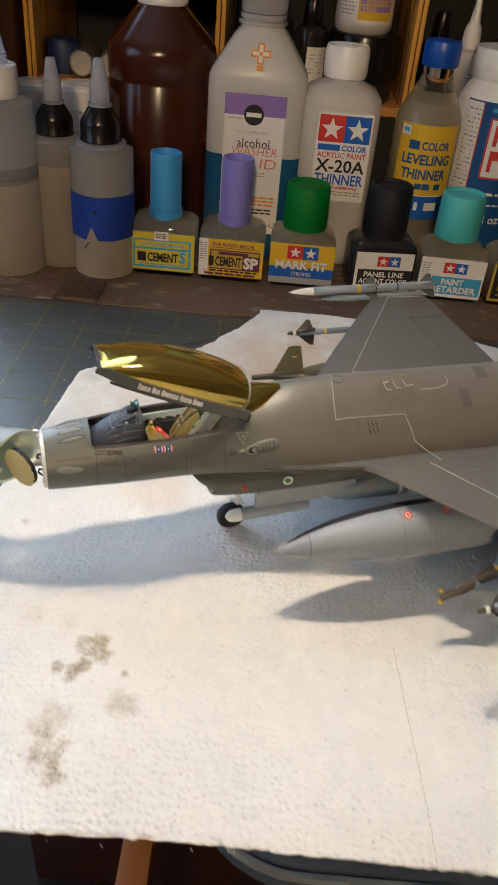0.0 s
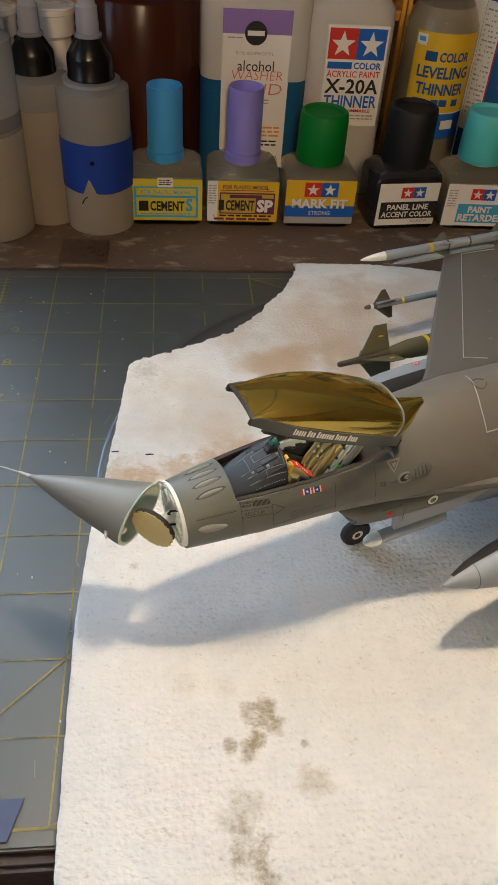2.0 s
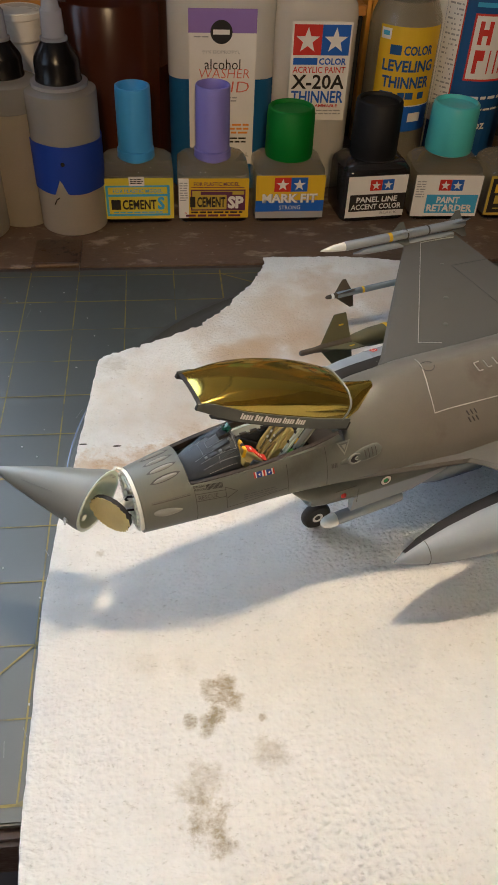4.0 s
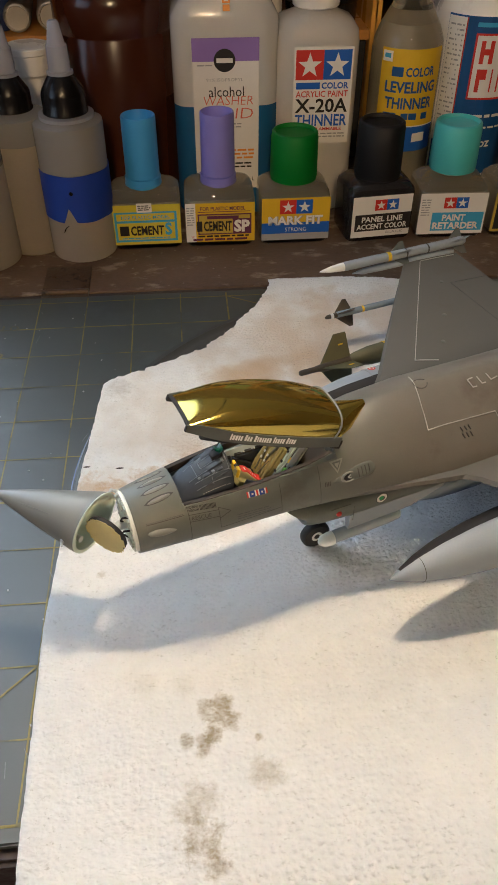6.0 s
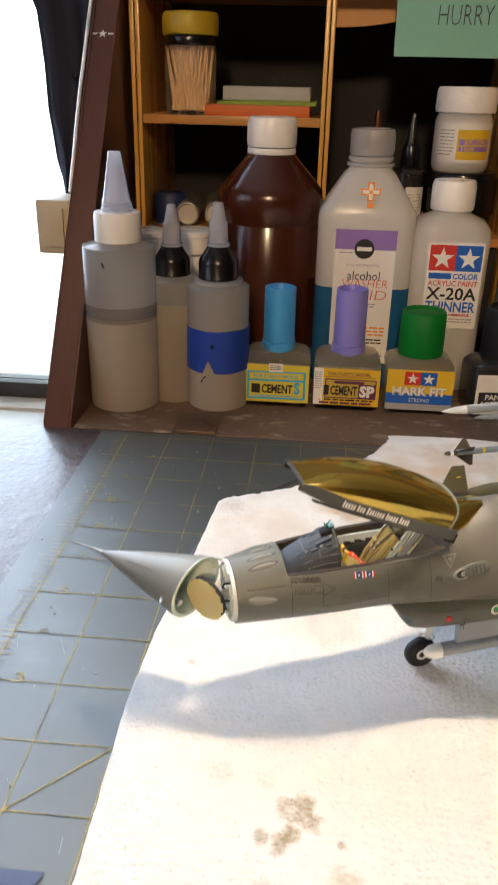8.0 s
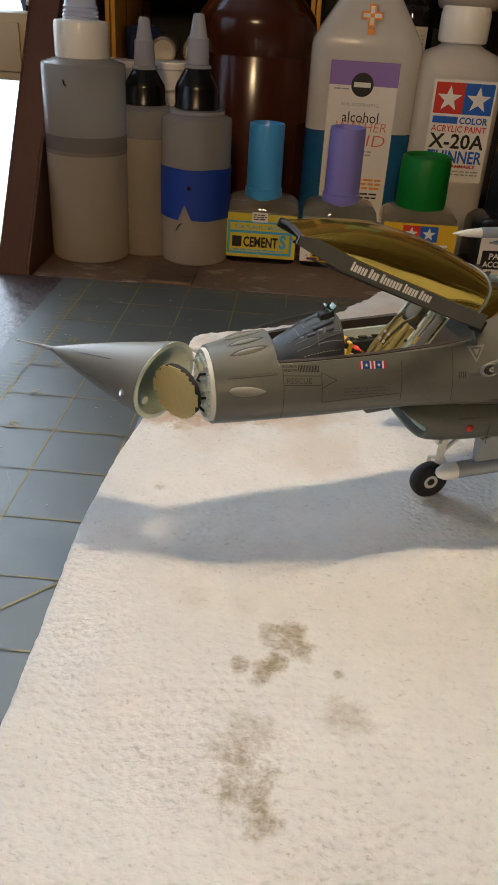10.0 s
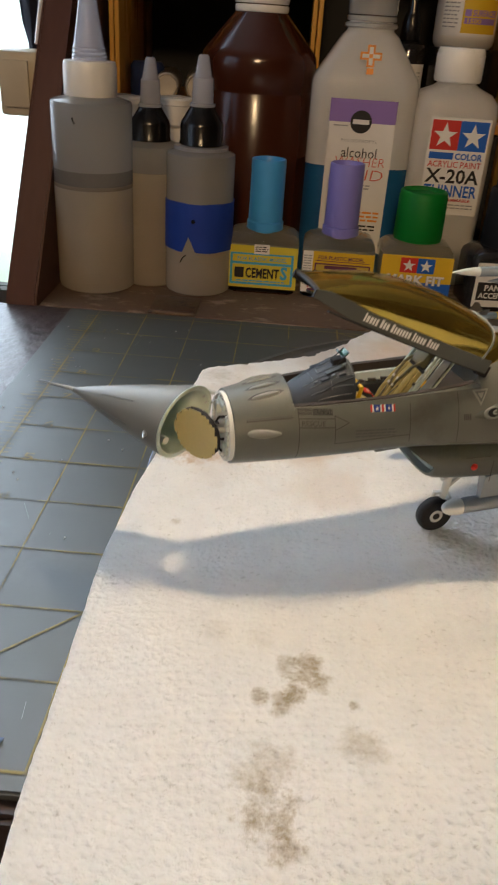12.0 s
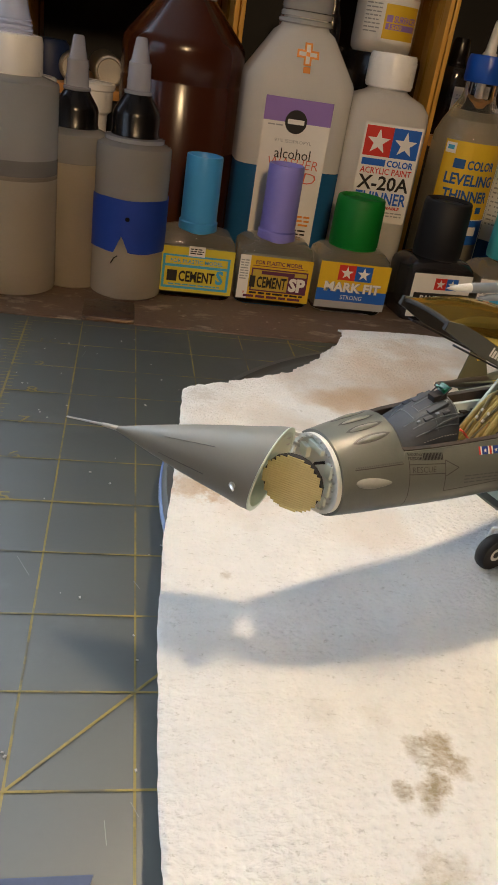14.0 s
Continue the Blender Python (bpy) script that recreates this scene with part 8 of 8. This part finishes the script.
for sgn in (-1, 1):
    leg = part("main_gear_leg", tube([V(7.0, sgn * 1.18, 0.33), V(6.85, sgn * 0.95, 0.70), V(6.6, sgn * 0.55, 1.40)], [0.05 * K, 0.07 * K, 0.09 * K], 12), ALLOY, jet, "pale main gear leg")
    wheel(jet, 7.0, sgn * 1.20, 0.335, 0.11)
    part("gear_door", loft([[V(x, sgn * 0.50, z0), V(x, sgn * 0.53, z0), V(x, sgn * 0.62, 1.40), V(x, sgn * 0.59, 1.40)] for x, z0 in ((6.05, 0.62), (7.2, 0.55))]), WHITE_GLOSS, jet, "white gear door")

# ---- stores under the wings ----
def body_of(rows_, y, z, n=28, tilt=0.0):
    return loft([[V(x, y + r * math.cos(2 * math.pi * k / n), z + dz + r * math.sin(2 * math.pi * k / n)) for k in range(n)] for x, r, dz in rows_])


for sgn in (-1, 1):
    ty, tz = sgn * 1.93, 1.20
    trows = [(3.08, 0.012, -0.06), (3.25, 0.09, -0.05), (3.55, 0.20, -0.035), (3.95, 0.30, -0.02), (4.5, 0.385, -0.01), (5.1, 0.43, 0), (5.8, 0.44, 0), (7.2, 0.43, 0), (8.2, 0.34, 0.02), (9.0, 0.20, 0.05), (9.6, 0.03, 0.07)]
    tank = part("drop_tank", body_of(trows, ty, tz), JET_LIGHT, jet, "pale grey drop tank with a dark stripe of seam and shadow")
    rings = []
    # one stripe paints both the seam and the shadow along the tank's top
    for x, r, dz in trows[1:7]:
        rings.append([V(x, ty + (r + 0.006) * math.cos(a), tz + dz + (r + 0.006) * math.sin(a)) for a in (np.linspace(1.42, 0.55, 10) if sgn < 0 else np.linspace(1.72, 2.59, 10))])
    part("top_stripe", loft(rings, closed=False, caps=False), TUB_DARK, tank, "dark upper stripe, part seam, part painted shadow")
    for x in (3.56, 5.00, 5.42, 5.50, 5.58):
        r = float(np.interp(x, [q[0] for q in trows], [q[1] for q in trows]))
        dz = float(np.interp(x, [q[0] for q in trows], [q[2] for q in trows]))
        part("tank_band", tube([V(x, ty + (r + 0.002) * math.cos(a), tz + dz + (r + 0.002) * math.sin(a)) for a in np.linspace(0, 2 * math.pi, 33)], 0.005 * K, 5), SEAM if x < 4 else JET_BUMP, tank)
    for x in (5.10, 5.75):
        for rr_, col in ((0.072, "red"), (0.045, "white"), (0.030, "red")):
            bm = disc_bm(0, 0, rr_, 20)
            for v in bm.verts:
                a = math.pi / 2 - sgn * (0.72 if sgn < 0 else 0.72) - sgn * v.co.y / 0.44
                a = math.pi / 2 + 0.30 + v.co.y / 0.44 if sgn < 0 else math.pi / 2 - 0.30 - v.co.y / 0.44
                v.co = V(x + v.co.x, ty + (0.440 + 0.004 * (0.12 - rr_) * 20) * math.cos(a), tz + (0.440 + 0.004 * (0.12 - rr_) * 20) * math.sin(a))
            part("filler_ring", bm, INK[col], tank, smooth=0)
    part("pylon", loft([[V(x0, ty - 0.05, z), V(x0 + 0.3, ty - 0.075, z), V(x1, ty - 0.05, z), V(x1, ty + 0.05, z), V(x0 + 0.3, ty + 0.075, z), V(x0, ty + 0.05, z)] for x0, x1, z in ((5.75, 8.0, 1.50), (5.85, 8.2, 1.96))]), BLUEGREY, jet, "blue-grey tank pylon")
    # wingtip missile
    my, mz = sgn * 4.72, 2.17
    mis = part("wingtip_missile", body_of([(5.95, 0.090, 0), (6.0, 0.095, 0), (8.85, 0.095, 0), (8.92, 0.07, 0)], my, mz, 20), JET_LIGHT, jet, "grey missile with a white nose")
    part("nose_cap", body_of([(5.40, 0.005, 0), (5.50, 0.034, 0), (5.68, 0.066, 0), (5.949, 0.089, 0)], my, mz, 20), WHITE_GLOSS, mis)
    part("yellow_band", body_of([(6.98, 0.098, 0), (7.06, 0.098, 0)], my, mz, 20), INK["yellow"], mis)
    for xb in (7.42, 7.95):
        part("dark_band", body_of([(xb, 0.097, 0), (xb + 0.035, 0.097, 0)], my, mz, 20), SEAM, mis)
    for x0, size in ((7.12, 0.17), (8.55, 0.19)):
        for q in range(4):
            a = math.pi / 4 + q * math.pi / 2
            d = Vector((0, math.cos(a), math.sin(a)))
            s = Vector((0, -d.z, d.y)) * 0.006
            base, rim_ = Vector((0, my, mz)) + d * 0.09, Vector((0, my, mz)) + d * (0.09 + size)
            pts = [(x0, base), (x0 + 0.34, base), (x0 + 0.34, rim_), (x0 + 0.24, rim_)]
            part("fin", loft([[(Vector((x, 0, 0)) + b_ + s) * K for x, b_ in pts], [(Vector((x, 0, 0)) + b_ - s) * K for x, b_ in pts]]), JET_LIGHT if q % 2 else JET_GREY, mis)
    # outboard missile
    wy, wz = sgn * 4.0, 1.56
    win = part("outboard_missile", body_of([(5.45, 0.058, 0), (5.5, 0.064, 0), (8.2, 0.064, 0), (8.25, 0.05, 0)], wy, wz, 18), BLUEGREY, jet, "slim blue-grey missile with dark fins")
    part("seeker", body_of([(5.19, 0.012, 0), (5.22, 0.035, 0), (5.30, 0.046, 0), (5.449, 0.057, 0)], wy, wz, 18), BROWN, win)
    part("pale_band", body_of([(5.31, 0.051, 0), (5.37, 0.056, 0)], wy, wz, 18), WHITE_GLOSS, win)
    part("yellow_band", body_of([(6.02, 0.066, 0), (6.07, 0.066, 0)], wy, wz, 18), INK["yellow"], win)
    for q in range(4):
        a = math.pi / 4 + q * math.pi / 2
        d = Vector((0, math.cos(a), math.sin(a)))
        s = Vector((0, -d.z, d.y)) * 0.006
        base, rim_ = Vector((0, wy, wz)) + d * 0.055, Vector((0, wy, wz)) + d * 0.28
        pts = [(5.42, base), (5.80, base), (5.74, rim_), (5.66, rim_)]
        part("fin", loft([[(Vector((x, 0, 0)) + b_ + s) * K for x, b_ in pts], [(Vector((x, 0, 0)) + b_ - s) * K for x, b_ in pts]]), BROWN, win)
    part("launch_rail", loft([[V(x, wy - 0.05, 1.64), V(x, wy + 0.05, 1.64), V(x, wy + 0.04, 1.95), V(x, wy - 0.04, 1.95)] for x in (7.30, 8.6)]), JET_GREY, jet)

# guided bomb on the starboard wing
gy, gz = 3.05, 1.12
bomb = part("guided_bomb", body_of([(5.15, 0.055, 0), (5.35, 0.13, 0), (5.7, 0.185, 0), (6.2, 0.20, 0), (7.2, 0.19, 0), (8.0, 0.11, 0)], gy, gz), OLIVE, jet, "olive guided bomb with square fins")
part("seeker", body_of([(4.16, 0.035, 0), (4.19, 0.055, 0), (4.5, 0.058, 0), (4.7, 0.085, 0), (5.30, 0.095, 0), (5.45, 0.075, 0)], gy, gz, 18), BROWN, bomb)
part("yellow_band", body_of([(6.02, 0.203, 0), (6.10, 0.203, 0)], gy, gz), INK["yellow"], bomb)
for q in range(4):
    a = math.pi / 4 + q * math.pi / 2 + 0.35
    d = Vector((0, math.cos(a), math.sin(a)))
    s = Vector((0, -d.z, d.y)) * 0.009
    base, rim_ = Vector((0, gy, gz)) + d * 0.07, Vector((0, gy, gz)) + d * 0.58
    pts = [(4.62, base), (5.28, base), (5.24, rim_), (4.98, rim_)]
    vane = part("fin", loft([[(Vector((x, 0, 0)) + b_ + s) * K for x, b_ in pts], [(Vector((x, 0, 0)) + b_ - s) * K for x, b_ in pts]]), OLIVE, bomb)
    part("fin_mark", moved(bm_box(-0.05, 0.05, -0.013, 0.013, -0.02, 0.02), Matrix.Translation((Vector((5.10, gy, gz)) + d * 0.36) * K) @ Matrix.Scale(K, 4)), INK["yellow"], vane)
part("pylon", loft([[V(x0, gy - 0.05, z), V(x0 + 0.25, gy - 0.07, z), V(x1, gy - 0.05, z), V(x1, gy + 0.05, z), V(x0 + 0.25, gy + 0.07, z), V(x0, gy + 0.05, z)] for x0, x1, z in ((6.75, 8.0, 1.32), (7.05, 8.1, 1.93))]), JET_GREY, jet)
# pale store with an olive seeker on the port wing
py, pz = -3.05, 0.98
store = part("glide_store", body_of([(5.72, 0.03, -0.02), (5.85, 0.10, 0), (6.2, 0.155, 0), (7.6, 0.16, 0), (8.3, 0.08, 0)], py, pz), JET_LIGHT, jet, "pale grey store with an olive seeker")
for x0, z0, x1, z1, r in ((5.35, 0.78, 5.62, 0.86, 0.055), (5.62, 0.86, 5.90, 1.02, 0.075), (5.90, 1.05, 6.22, 1.22, 0.085)):
    part("seeker_joint", tube([V(x0, py, z0), V((x0 + x1) / 2, py, (z0 + z1) / 2 + 0.03), V(x1, py, z1)], [r * K, r * 1.15 * K, r * K], 10), BROWN, store)
for dy, x, z in ((-0.06, 5.34, 0.76), (0.08, 5.40, 0.84), (-0.03, 6.16, 1.29)):
    part("yellow_tip", moved(lathe([(0.0001, 0), (0.03, 0.0), (0.03, 0.05), (0.0001, 0.06)], 10), Matrix.Translation(V(x, py + dy, z)) @ pose(0, 0, 0, 0, -70, 0) @ Matrix.Scale(K, 4)), INK["yellow"], store)
for q in range(4):
    a = math.pi / 4 + q * math.pi / 2
    d = Vector((0, math.cos(a), math.sin(a)))
    s = Vector((0, -d.z, d.y)) * 0.008
    base, rim_ = Vector((0, py, pz)) + d * 0.14, Vector((0, py, pz)) + d * 0.46
    pts = [(6.30, base), (6.85, base), (6.75, rim_), (6.55, rim_)]
    part("fin", loft([[(Vector((x, 0, 0)) + b_ + s) * K for x, b_ in pts], [(Vector((x, 0, 0)) + b_ - s) * K for x, b_ in pts]]), JET_LIGHT, store)
part("pylon", loft([[V(x0, py - 0.05, z), V(x1, py - 0.05, z), V(x1, py + 0.05, z), V(x0, py + 0.05, z)] for x0, x1, z in ((6.1, 8.0, 1.12), (6.25, 8.1, 1.94))]), BLUEGREY, jet)
# slim pod beside the nose wheel, on its adaptor
pod = part("chin_pod", body_of([(2.92, 0.100, 0.0), (3.0, 0.104, 0.01), (3.9, 0.105, 0.05), (4.10, 0.09, 0.06), (4.14, 0.03, 0.06)], -0.60, 0.76, 22), JET_LIGHT, jet, "slim grey pod with a white nose")
part("pod_nose", body_of([(2.66, 0.012, -0.01), (2.69, 0.060, -0.01), (2.76, 0.098, -0.008), (2.86, 0.112, -0.004), (2.919, 0.108, 0.0)], -0.60, 0.76, 22), WHITE_GLOSS, pod)
part("pod_adaptor", loft([[V(x, -0.63, z0), V(x, -0.55, z0), V(x, -0.50, z1), V(x, -0.66, z1)] for x, z0, z1 in ((3.16, 0.86, 1.20), (3.5, 0.88, 1.30), (4.3, 0.92, 1.34), (4.9, 1.15, 1.36))]), JET_LIGHT, jet)
# blue-grey pod on the centreline
cpod = part("belly_pod", body_of([(4.42, 0.02, 0), (4.5, 0.10, 0), (4.7, 0.18, 0), (5.0, 0.235, 0), (5.4, 0.25, 0), (5.84, 0.25, 0), (5.86, 0.25, 0), (6.9, 0.24, 0), (7.0, 0.1, 0)], -0.25, 0.77), BLUEGREY, jet, "blue-grey belly pod with a white band")
part("white_band", body_of([(5.86, 0.254, 0), (5.93, 0.254, 0)], -0.25, 0.77), WHITE_GLOSS, cpod)
part("belly_pylon", loft([[V(x, -0.30, 0.98), V(x, -0.20, 0.98), V(x, -0.15, 1.32), V(x, -0.35, 1.32)] for x in (4.9, 6.6)]), BLUEGREY, jet)
